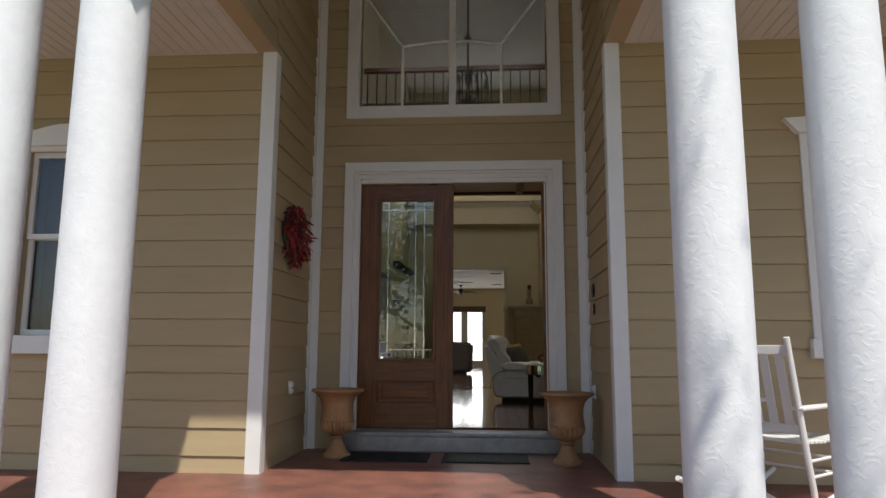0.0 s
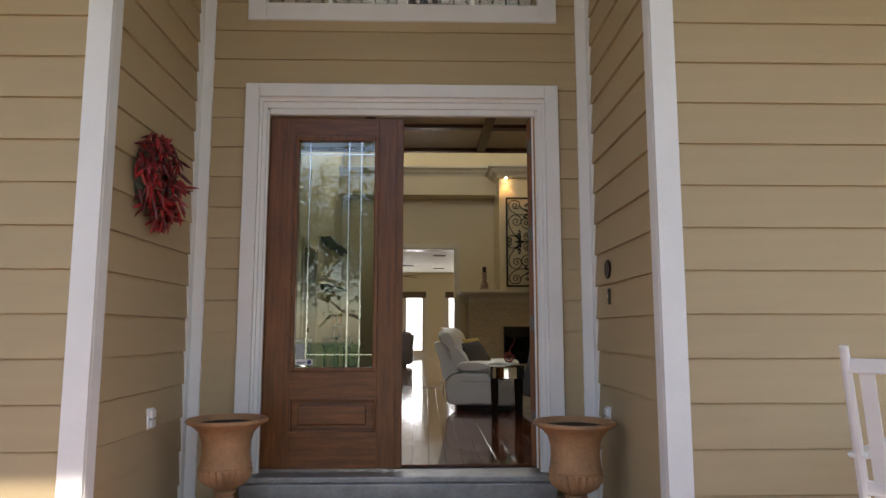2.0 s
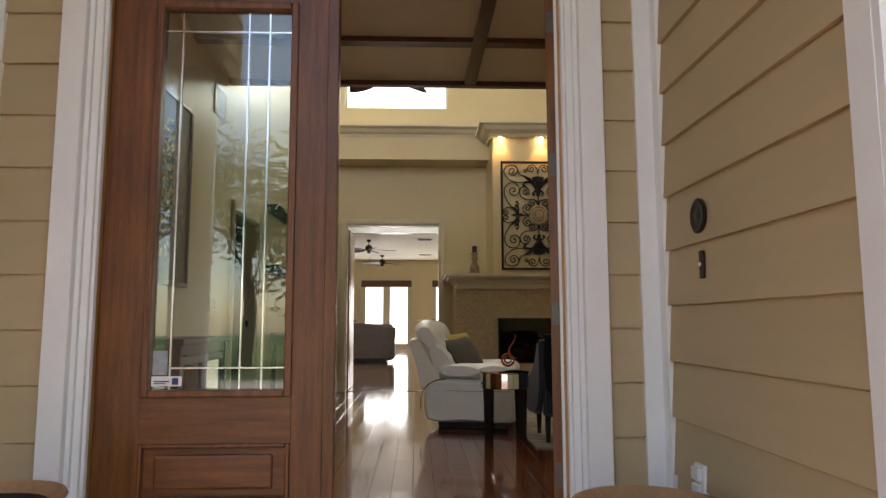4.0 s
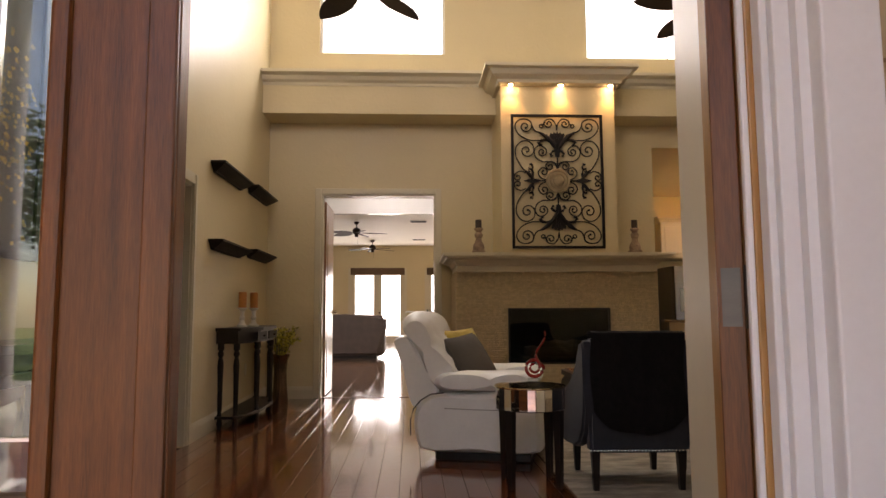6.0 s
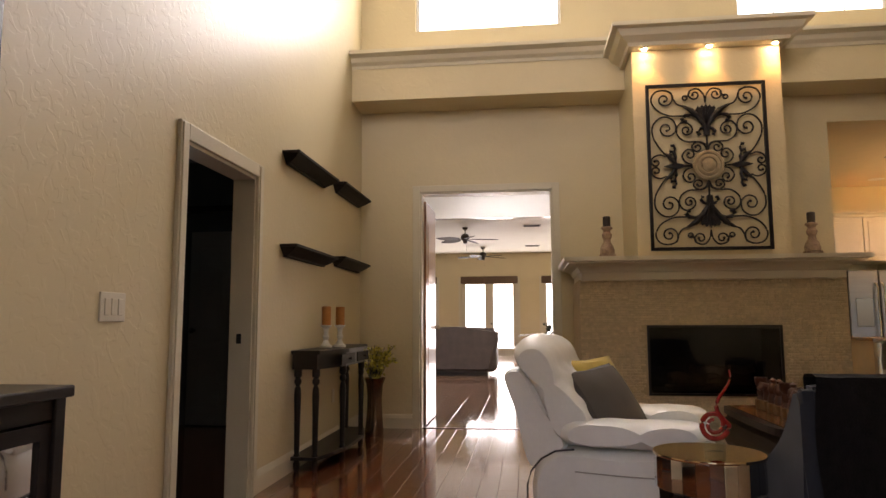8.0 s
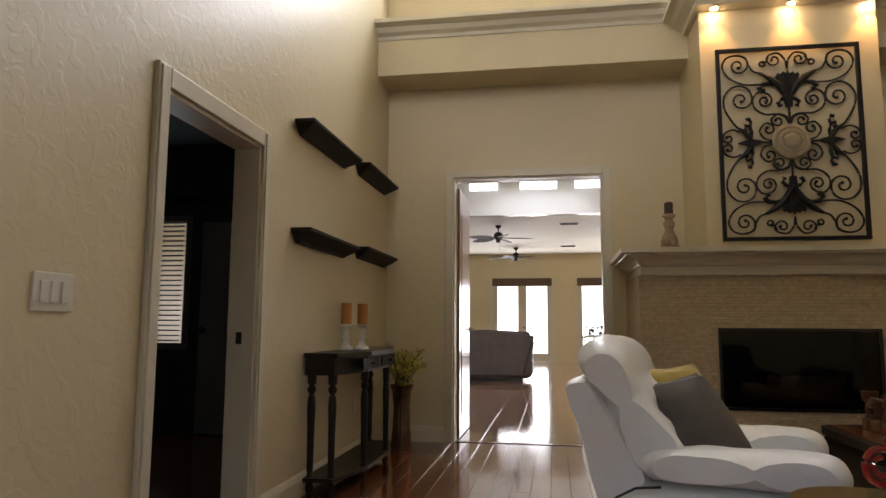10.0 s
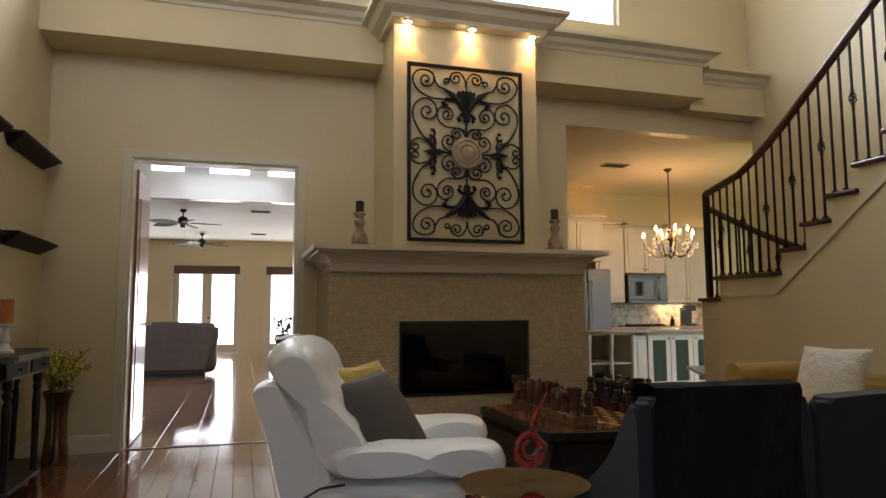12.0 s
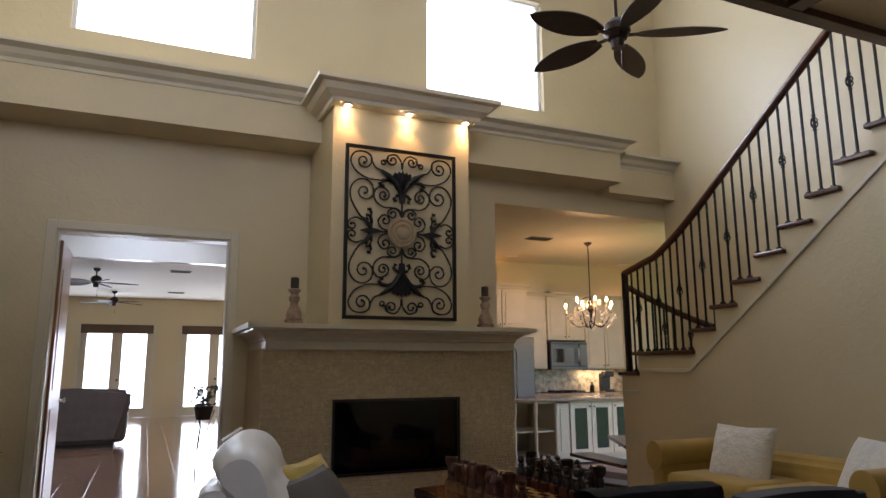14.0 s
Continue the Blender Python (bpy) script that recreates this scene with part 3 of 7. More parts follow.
def sash_window(name, x0, x1, z0, z1, y, label):
    w = empty(name, pose(x0, y, z0), label, "window", "porch windows", "structure")
    W, H = x1 - x0, z1 - z0
    fr = boxes((-0.11, -0.035, -0.005, 0, -0.0, H + 0.04), (W, -0.035, -0.005, W + 0.11, 0.0, H + 0.04), (-0.11, -0.03, H, W + 0.11, 0.0, H + 0.04), bevel=0.003)
    part("window_frame", fr, M["white"], w)
    part("window_sill", boxes((-0.14, -0.07, -0.155, W + 0.14, 0.0, -0.005), bevel=0.006), M["white"], w)
    cap = bmesh.new()
    pts = [(-0.13, H + 0.04), (W + 0.13, H + 0.04), (W + 0.24, H + 0.16)] + [(W * (1 - i / 10) + (0.24 if i == 0 else 0) - (0.24 if i == 10 else 0), H + 0.16 + 0.07 * math.sin(math.pi * i / 10)) for i in range(1, 10)] + [(-0.24, H + 0.16)]
    prism(cap, pts, "y", -0.075, -0.002)
    part("head_cap", cap, M["white"], w, "arched white window head")
    mid = H * 0.53
    for za, zb, dy in ((0, mid + 0.02, 0.06), (mid - 0.02, H, 0.03)):
        part("sash", boxes((0, dy, za, 0.04, dy + 0.03, zb), (W - 0.04, dy, za, W, dy + 0.03, zb), (0.04, dy, za, W - 0.04, dy + 0.03, za + 0.045), (0.04, dy, zb - 0.045, W - 0.04, dy + 0.03, zb)), M["white"], w)
        g = part("pane", boxes((0.04, dy + 0.012, za + 0.045, W - 0.04, dy + 0.018, zb - 0.045)), M["glass"], w)
        mu = bmesh.new()
        for x in (0.13, W - 0.13):
            box(mu, x, dy + 0.019, za + 0.045, x + 0.012, dy + 0.026, zb - 0.045)
        box(mu, 0.04, dy + 0.019, (zb - 0.16) if dy < 0.05 else (za + 0.15), W - 0.04, dy + 0.026, (zb - 0.148) if dy < 0.05 else (za + 0.162))
        part("muntin", mu, M["shade"], w, "thin grey glazing bars")
    part("reveal", boxes((-0.01, 0.0, -0.005, 0, 0.16, H), (W, 0.0, -0.005, W + 0.01, 0.16, H)), M["white"], w)
    # dark sheet added behind the panes so that the windows read dark
    part("blind", boxes((0.0, 0.12, 0, W, 0.135, H)), M["shade"], w, "dark sheet added behind the panes")
    return w


sash_window("window_1", WL[0], WL[1], WL[2], WL[3], YF, "white framed sash window beside the porch")
sash_window("window_2", WR[0], WR[1], WR[2], WR[3], YF, "white framed sash window with arched head")
uw = empty("window_3", pose(0, YD, 0), "tall white framed window above the entry", "window", "", "structure")
part("window_frame", boxes((-1.5, -0.035, 3.21, -1.37, 0.05, 5.4), (0.63, -0.035, 3.21, 0.767, 0.05, 5.4), (-1.37, -0.035, 3.21, 0.63, 0.05, 3.34), (-1.37, -0.035, 5.3, 0.63, 0.05, 5.4), bevel=0.004), M["white"], uw)
part("mullion", boxes((-0.405, -0.02, 3.34, -0.335, 0.06, 5.3), bevel=0.004), M["white"], uw)
mu = bmesh.new()
for x, e in ((-0.91, -1.37), (0.15, 0.63)):
    box(mu, x - 0.012, 0.02, 3.34, x + 0.012, 0.045, 4.03)
    tube(mu, [(x, 0.032, 4.03), (e, 0.032, 4.68)], 0.013, 6)
tube(mu, [(-0.91 + 1.06 * i / 12, 0.032, 4.03 + 0.05 * math.sin(math.pi * i / 12)) for i in range(13)], 0.012, 6)
part("muntin", mu, M["white"], uw)
for x0, x1 in ((-1.37, -0.405), (-0.335, 0.63)):
    part("pane", boxes((x0, 0.048, 3.34, x1, 0.054, 5.3)), M["highglass"], uw).visible_shadow = False

# ---- the living room shell ----
structure("wall_left", wall_x(bmesh.new(), XL - 0.14, XL, YI, YB + 0.14, -0.014, TOP, [(9.32, 10.21, -0.014, 1.98)]), M["wall"], "cream knockdown plaster wall", "wall")
wbk = structure("wall_back", wall_y(bmesh.new(), YB, YB + 0.14, XL, XR + 2.5, -0.014, TOP, [(-1.04, 0.316, -0.014, 2.394), (2.98, XR + 2.4, -0.014, 2.99), (-1.08, 0.44, 4.12, 5.45), (2.20, 3.64, 4.12, 5.45)]), M["wall"], "cream back wall with doorway and high windows", "wall")
structure("wall_chase", wall_y(bmesh.new(), YB - 0.06, YB, XL, 1.6, 3.7, TOP, [(-1.08, 0.44, 4.12, 5.45)]), M["wall"], "cream raised strip of the back wall", "wall")
structure("wall_right", wall_x(bmesh.new(), XR, XR + 0.14, YI, YB, -0.014, TOP), M["wall"], "cream wall beside the stairs", "wall")
structure("wall_entry", wall_y(wall_y(bmesh.new(), YI, YI + 0.06, XL, XR, -0.014, TOP, [(-1.42, 0.94, -0.014, 2.6), (-1.45, 0.70, 3.3, 5.35)]), YI + 0.061, YI + 0.07, AR + 0.2, XR, -0.014, TOP), M["wall"], "cream entry wall", "wall")
structure("ceiling", boxes((XL - 0.2, YI, TOP, XR + 0.2, YB + 0.1, TOP + 0.15)), M["ceiling"], "high cream ceiling", "ceiling")
structure("chimney", boxes((1.005, 12.12, 1.58, 2.264, YB, 3.5)), M["wall"], "cream chimney breast", "wall")
CROWN = [(0.0, 0.0), (0.012, 0.0), (0.02, 0.03), (0.055, 0.055), (0.075, 0.095), (0.12, 0.11), (0.14, 0.115), (0.14, 0.15), (0.0, 0.15)]
structure("soffit", boxes((XL, 12.54, 3.26, 4.33, YB, 3.70), (4.33, 12.76, 3.20, XR, YB, 3.63)), M["wall"], "cream soffit ledge over the doorway", "wall")
cr = bmesh.new()
run(cr, CROWN, [(XL, 12.54, 3.585), (1.005, 12.54, 3.585)])
run(cr, CROWN, [(2.264, 12.54, 3.585), (4.33, 12.54, 3.585), (4.33, 12.76, 3.585)])
run(cr, CROWN, [(4.47, 12.76, 3.50), (XR, 12.76, 3.50)])
structure("cornice", cr, M["trim"], "pale crown moulding on the soffit", "trim")
cp = boxes((0.98, 12.0, 3.46, 2.29, 12.54, 3.50))
run(cp, [(0, 0), (0.015, 0), (0.025, 0.03), (0.09, 0.07), (0.12, 0.12), (0.17, 0.13), (0.17, 0.165), (0, 0.165)], [(0.98, 12.54, 3.455), (0.98, 12.0, 3.455), (2.29, 12.0, 3.455), (2.29, 12.54, 3.455)])
box(cp, 0.985, 12.005, 3.5, 2.285, 12.54, 3.615)
structure("cornice_cap", cp, M["trim"], "pale crown cap over the fireplace", "trim")
sk = bmesh.new()
BASE = [(0, 0), (0.016, 0), (0.016, 0.10), (0.010, 0.125), (0.004, 0.14), (0, 0.14)]
run(sk, BASE, [(XL, 9.235, 0), (XL, 6.4, 0)][::-1])
run(sk, BASE, [(XL, 10.295, 0), (XL, YB, 0), (-1.115, YB, 0)])
structure("baseboard", sk, M["trim"], "cream moulded baseboard", "baseboard")
dc = bmesh.new()


def casing_x(bm, x, y0, y1, z1, wall, depth):
    """Door casing on a wall across x, with the lining of the opening."""
    for a, b, c, e in ((y0 - 0.085, y0, 0, z1 + 0.085), (y1, y1 + 0.085, 0, z1 + 0.085)):
        box(bm, x, a, c, x + 0.022, b, e, 0.005)
        box(bm, x + 0.02, a + 0.012, c, x + 0.03, a + 0.035, e - 0.012, 0.004)
    box(bm, x, y0, z1, x + 0.022, y1, z1 + 0.085, 0.005)
    for a, b, c, e in ((y0, y0 + 0.018, 0, z1), (y1 - 0.018, y1, 0, z1), (y0, y1, z1 - 0.018, z1)):
        box(bm, x - depth, a, c, x + 0.002, b, e)


casing_x(dc, XL, 9.32, 10.21, 1.98, 0, 0.14)
for a, b, z0, z1 in ((-1.114, -1.04, 0, 2.465), (0.316, 0.386, 0, 2.465), (-1.04, 0.316, 2.394, 2.465)):
    box(dc, a, YB - 0.022, z0, b, YB, z1, 0.005)
for a, b, z0, z1 in ((-1.04, -1.022, 0, 2.394), (0.298, 0.316, 0, 2.394), (-1.022, 0.298, 2.376, 2.394)):
    box(dc, a, YB - 0.004, z0, b, YB + 0.16, z1)
structure("trim_doorways", dc, M["trim"], "cream moulded door casings", "trim")
tagged(part("strike_plate", boxes((XL - 0.09, 10.186, 0.93, XL - 0.06, 10.192, 0.99)), M["black"]), "black strike plate on the door jamb", "hardware")
# dark room behind the left doorway; its dimness is in the wall colour
structure("wall_den", wall_x(wall_y(wall_y(bmesh.new(), 8.2, 8.3, -5.2, XL - 0.14, -0.1, 2.8), 13.0, 13.1, -5.2, XL - 0.14, -0.1, 2.8, [(-4.5, -3.72, 0.85, 2.05)]), -5.2, -5.1, 8.3, 13.0, -0.1, 2.8), M["dendim"], "grey green wall of the unlit den, darkened for its dimness", "wall")
structure("ceiling_den", boxes((-5.2, 8.2, 2.8, XL - 0.14, 13.1, 2.9)), M["dendim"], "ceiling of the unlit den, coloured dark for its dimness", "ceiling")
structure("floor_den", boxes((-5.2, 8.2, -0.2, XL - 0.14, 13.1, -0.01)), M["floor"], "dark wood floor of the den", "floor")
structure("beam_den", boxes((-5.1, 11.2, 2.6, XL - 0.14, 11.4, 2.8), (-5.1, 9.4, 2.55, XL - 0.14, 9.55, 2.8), (-5.1, 12.93, 2.25, XL - 0.14, 13.0, 2.31)), M["black"], "dark ceiling beams in the den", "beam")
bl = empty("window_4", pose(-4.5, 13.0, 0.85), "slatted blind over the den window", "window", "", "structure")
for i in range(24):
    part("slat", boxes((0.02, -0.035, 0.02 + 0.049 * i, 0.76, 0.0, 0.032 + 0.049 * i)), M["slat"], bl)
part("window_frame", boxes((-0.06, -0.02, -0.06, 0, 0.02, 1.26), (0.78, -0.02, -0.06, 0.84, 0.02, 1.26), (0, -0.02, 1.2, 0.78, 0.02, 1.26), (0, -0.02, -0.06, 0.78, 0.02, 0)), M["slat"], bl)
dd = empty("door_3", pose(-3.52, 12.98, 0), "closed panelled door in the unlit den", "door", "", "structure")
part("leaf", boxes((0, -0.04, 0, 0.8, 0, 2.03), bevel=0.004), M["slat"], dd)
part("panel", boxes((0.12, -0.05, 1.0, 0.36, -0.04, 1.85), (0.46, -0.05, 1.0, 0.68, -0.04, 1.85), (0.12, -0.05, 0.2, 0.36, -0.04, 0.85), (0.46, -0.05, 0.2, 0.68, -0.04, 0.85), bevel=0.004), M["slat"], dd)
part("door_handle", lathe(bmesh.new(), [(0.02, 0), (0.012, 0.02), (0.03, 0.04), (0.032, 0.055), (0.015, 0.07)], 12, pose(0.06, -0.04, 0.98, 90)), M["black"], dd, "dark round door knob")

# high windows
for k, (x0, x1) in enumerate(((-1.08, 0.44), (2.20, 3.64))):
    y = YB + 0.02 if k else YB - 0.03
    hw = empty("window_%d" % (5 + k), pose(x0, y + 0.05, 4.12), "high bright living room window", "window", "high windows", "structure")
    W = x1 - x0
    part("window_frame", boxes((0, 0, 0, 0.03, 0.04, 1.35), (W - 0.03, 0, 0, W, 0.04, 1.35), (0.03, 0, 0, W - 0.03, 0.04, 0.03), (0.03, 0, 1.32, W - 0.03, 0.04, 1.35)), M["white"], hw)
    mu = bmesh.new()
    for x in (0.38, W - 0.38):
        box(mu, x - 0.004, 0.01, 0.03, x + 0.004, 0.02, 0.62)
    tube(mu, [(0.38, 0.015, 0.62), (0.03, 0.015, 1.1)], 0.004, 6)
    tube(mu, [(W - 0.38, 0.015, 0.62), (W - 0.03, 0.015, 1.1)], 0.004, 6)
    box(mu, 0.38, 0.011, 0.616, W - 0.38, 0.019, 0.624)
    part("muntin", mu, M["shade"], hw, "thin dark glazing bars")
    part("pane", boxes((0.03, 0.022, 0.03, W - 0.03, 0.028, 1.32)), M["glass"], hw).visible_shadow = False
structure("backdrop", boxes((-3, YB + 1.6, 3.9, 7, YB + 1.7, 8.5)), M["outside"], "white overcast sky beyond the high windows", "backdrop")

# balcony over the entry
bc = structure("balcony", boxes((XL, 6.95, 3.09, XR, 9.05, 3.30)), M["wallwarm"], "cream underside of the balcony", "balcony")
part("fascia", boxes((XL, 9.05, 3.05, 4.0, 9.085, 3.34), (XL, 9.0, 3.045, 4.0, 9.05, 3.09), (XL, 6.9, 3.05, XR, 6.95, 3.34), bevel=0.004), M["rail"], bc, "dark stained balcony edge board")
lt = bmesh.new()
for x in (-0.75, 0.45, 1.3, 2.6):
    box(lt, x - 0.05, 6.95, 3.05, x + 0.05, 9.0, 3.09)
box(lt, XL, 8.1, 3.052, XR, 8.2, 3.09)
part("batten", lt, M["rail"], bc, "dark stained battens below the balcony")
part("deck", boxes((XL, 6.9, 3.3, XR, 9.08, 3.33)), M["rail"], bc)
structure("pillar", boxes((1.11, 7.40, -0.014, 1.33, 7.66, 3.09), bevel=0.012), M["trim"], "square cream pillar below the balcony", "column")


def baluster(bm, x, y, z0, z1, knob=False):
    box(bm, x - 0.007, y - 0.007, z0, x + 0.007, y + 0.007, z1)
    box(bm, x - 0.016, y - 0.016, z0, x + 0.016, y + 0.016, z0 + 0.022)
    if knob:
        zc = z0 + (z1 - z0) * 0.52
        for k in range(4):
            tube(bm, [(x + 0.026 * math.sin(math.pi * i / 8) * math.cos(k * math.pi / 2 + i * 0.35), y + 0.026 * math.sin(math.pi * i / 8) * math.sin(k * math.pi / 2 + i * 0.35), zc - 0.05 + 0.1 * i / 8) for i in range(9)], 0.005, 5)
        box(bm, x - 0.011, y - 0.011, zc - 0.06, x + 0.011, y + 0.011, zc - 0.05)
        box(bm, x - 0.011, y - 0.011, zc + 0.05, x + 0.011, y + 0.011, zc + 0.06)


br = empty("balcony_railing", pose(0, 6.92, BALC), "dark iron railing on the balcony edge", "railing")
part("handrail", boxes((XL, -0.03, 0.76, XR, 0.03, 0.82), bevel=0.012), M["rail"], br)
part("bottom_rail", boxes((XL, -0.012, 0.06, XR, 0.012, 0.085), (XL, -0.01, 0.36, 0.2, 0.01, 0.375)), M["iron"], br)
for i in range(26):
    bm = bmesh.new()
    baluster(bm, XL + 0.1 + i * 0.115, 0, 0.0, 0.77, False)
    part("baluster", bm, M["iron"], br)

# ---- garden behind the camera ----


def tree(m, seed, height, label):
    rng = random.Random(seed)
    t = empty("tree", m, label, "tree", "garden trees")
    bm = bmesh.new()
    tube(bm, [(0.06 * math.sin(i), 0.05 * math.cos(1.7 * i), height * 0.55 * i / 6) for i in range(7)], [0.17 - 0.016 * i for i in range(7)], 10)
    tips = []
    for k in range(9):
        a, z0 = rng.uniform(0, 6.28), height * rng.uniform(0.28, 0.55)
        out, up = rng.uniform(0.8, 2.0), rng.uniform(0.6, 2.2)
        tip = Vector((out * math.cos(a), out * math.sin(a), z0 + up))
        tube(bm, [(0, 0, z0), (tip.x * 0.5, tip.y * 0.5, z0 + up * 0.35), tip], [0.06, 0.04, 0.012], 6)
        tips.append(tip)
    part("trunk", bm, M["bark"], t)
    vs, fs = [], []
    for k in range(2600):
        c = rng.choice(tips)
        p = Vector((rng.gauss(c.x, 0.55), rng.gauss(c.y, 0.55), rng.gauss(c.z, 0.5)))
        e = Euler((rng.uniform(0, 6.28), rng.uniform(0, 6.28), rng.uniform(0, 6.28))).to_matrix()
        n = len(vs)
        q = rng.uniform(0.06, 0.13)
        vs += [tuple(p + e @ Vector(v)) for v in ((-q * 0.4, 0, 0), (0, -q, 0.01), (q * 0.4, 0, 0), (0, q, 0.01))]
        fs.append((n, n + 1, n + 2, n + 3))
    me = bpy.data.meshes.new("crown")
    me.from_pydata(vs, [], fs)
    me.materials.append(M["foliage"])
    ob = new("crown", me)
    ob.parent = t
    tagged(ob, kind="stuff")


for i, (x, y, h) in enumerate(((-9, -11, 6.5), (-5.5, -13, 7.5), (-2.2, -10.5, 6.0), (1.5, -13, 7.0), (4.6, -10.5, 6.5), (8.5, -12.5, 7.0), (2.3, -2.9, 10.0))):
    tree(pose(x, y, -0.38), 30 + i, h, "leafy green garden tree in sunlight")

for i, (x, y) in enumerate(((-12, -17), (-7, -19), (-2.5, -17), (2.5, -19), (7, -17), (12, -19))):
    tree(pose(x, y, -0.38, 0, 0, 50 * i) @ Matrix.Diagonal((1.9, 1.9, 1.35, 1)), 50 + i, 8.0, "tall leafy tree at the end of the garden")

# ---- porch things ----


def place(bm, m):
    bmesh.ops.transform(bm, matrix=m, verts=bm.verts)
    return bm


for x in (-2.115, -2.78, 1.15, 1.87):
    c = empty("porch_column", pose(x, 2.75, PZ), "round white stucco porch column", "column", "porch columns")
    prof = [(0.186 - 0.006 * (i / 12) ** 2, 0.3 + 3.35 * i / 12) for i in range(13)]
    part("shaft", lathe(bmesh.new(), [(0.187, 0.09)] + prof, 40), M["stucco"], c, smooth=True)
    part("base", boxes((-0.24, -0.24, 0, 0.24, 0.24, 0.08), bevel=0.01), M["stucco"], c)
    part("capital", boxes((-0.25, -0.25, 3.66, 0.25, 0.25, 3.995), bevel=0.01), M["white"], c)


def urn(m, label):
    u = empty("planter_urn", m, label, "planter", "entry urns")
    body = [(0.0, 0.0), (0.125, 0.0), (0.13, 0.02), (0.125, 0.035), (0.10, 0.05), (0.075, 0.10), (0.055, 0.145), (0.05, 0.165), (0.065, 0.175), (0.068, 0.19), (0.055, 0.2), (0.085, 0.215), (0.13, 0.24), (0.155, 0.275), (0.16, 0.31),
            (0.152, 0.325), (0.15, 0.33), (0.155, 0.335), (0.148, 0.36), (0.142, 0.42), (0.145, 0.48), (0.16, 0.53), (0.19, 0.565), (0.22, 0.585), (0.238, 0.592), (0.244, 0.602), (0.238, 0.615), (0.224, 0.616), (0.21, 0.602), (0.19, 0.57), (0.17, 0.55), (0.0, 0.545)]
    part("body", lathe(bmesh.new(), body, 88, None, 22, 0.15, (0.235, 0.318)), M["terra"], u, smooth=True)
    part("soil", lathe(bmesh.new(), [(0.0, 0.552), (0.195, 0.578), (0.19, 0.583), (0.0, 0.578)], 24), M["soil"], u, "dry dark potting soil")


urn(pose(-1.40, 5.56, PZ), "weathered terracotta urn beside the closed door")
urn(pose(0.69, 5.38, PZ, 0, 0, 40), "weathered terracotta urn beside the open door")
for x0 in (-1.32, -0.42):
    mt = bmesh.new()
    box(mt, x0, 5.33, PZ, x0 + 0.78, 5.78, PZ + 0.014, 0.005)
    d = tagged(part("doormat", mt, M["mat"]), "thin black rubber doormat on the porch", "doormat", "doormats")
    rb = bmesh.new()
    for i in range(18):
        box(rb, x0 + 0.03 + i * 0.0405, 5.36, PZ + 0.014, x0 + 0.05 + i * 0.0405, 5.77, PZ + 0.019)
    part("rib", rb, M["mat"], d)


def chilli(bm, m, length, r):
    pts, rad = [], []
    for i in range(6):
        t = i / 5
        pts.append((0.1 * length * math.sin(2.2 * t), 0, -length * t))
        rad.append(max(0.001, r * (0.75 + 0.5 * t) * (1 - t ** 3)))
    tube(bm, pts, rad, 6, m=m)


wr = empty("wreath", pose(AL + 0.045, 5.22, 1.83) @ Matrix.Diagonal((1.1, 1.12, 1.12, 1)), "round wreath of dried red chillies", "wreath")
rng = random.Random(4)
for k in range(3):
    bm = bmesh.new()
    for i in range(95):
        a = rng.uniform(0, 2 * math.pi)
        rr = rng.uniform(0.10, 0.24)
        m = pose(rng.uniform(0.0, 0.08), rr * math.cos(a), rr * math.sin(a)) @ pose(0, 0, 0, rng.uniform(-55, 55) + math.degrees(a) * 0.12, rng.uniform(-40, 25), rng.uniform(0, 360))
        chilli(bm, m, rng.uniform(0.06, 0.11), rng.uniform(0.007, 0.011))
    tagged(part("chilli", bm, (M["chilli"], M["chilli2"], M["chilli3"])[k], wr), kind="stuff")
bm = bmesh.new()
for i in range(70):
    a, rr = rng.uniform(0, 2 * math.pi), rng.uniform(0.08, 0.2)
    m = pose(rng.uniform(0.02, 0.1), rr * math.cos(a), rr * math.sin(a), rng.uniform(0, 360), rng.uniform(0, 360), 0)
    prism_pts = [(0, -0.02), (0.008, 0), (0, 0.02), (-0.008, 0)]
    vs = prism(bm, prism_pts, "x", -0.0008, 0.0008)
    bmesh.ops.transform(bm, matrix=m, verts=vs)
tagged(part("leaf", bm, M["dryleaf"], wr), "dry dark green leaves", kind="stuff")
bm = bmesh.new()
tube(bm, [(0.0, 0.16 * math.cos(2 * math.pi * i / 24), 0.16 * math.sin(2 * math.pi * i / 24)) for i in range(25)], 0.03, 8)
part("ring", bm, M["dryleaf"], wr)


def outlet(m, label):
    o = empty("wall_outlet", m, label, "outlet", "outlets")
    part("plate", boxes((-0.006, -0.04, -0.06, 0.012, 0.04, 0.06), bevel=0.004), M["white"], o)
    part("cover", boxes((0.012, -0.028, 0.005, 0.03, 0.028, 0.05), (0.012, -0.028, -0.05, 0.03, 0.028, -0.008), bevel=0.004), M["white"], o)


outlet(pose(AL + 0.014, 5.43, 0.43), "white covered outlet on the siding")
outlet(pose(AR - 0.014, 5.72, 0.40, 0, 0, 180), "white covered outlet on the siding")
bell = empty("door_speaker", pose(AR - 0.016, 5.64, 1.34), "round bronze door speaker on the siding", "speaker")
part("grille", lathe(bmesh.new(), [(0.0, 0.0), (0.062, 0.0), (0.064, 0.008), (0.055, 0.012), (0.03, 0.009), (0.0, 0.012)], 28, pose(0, 0, 0, 0, -90)), M["bronze"], bell)
db = empty("doorbell", pose(AR - 0.014, 5.63, 1.165), "narrow bronze doorbell plate", "doorbell")
part("plate", boxes((-0.012, -0.012, -0.05, 0.002, 0.012, 0.05), bevel=0.004), M["bronze"], db)
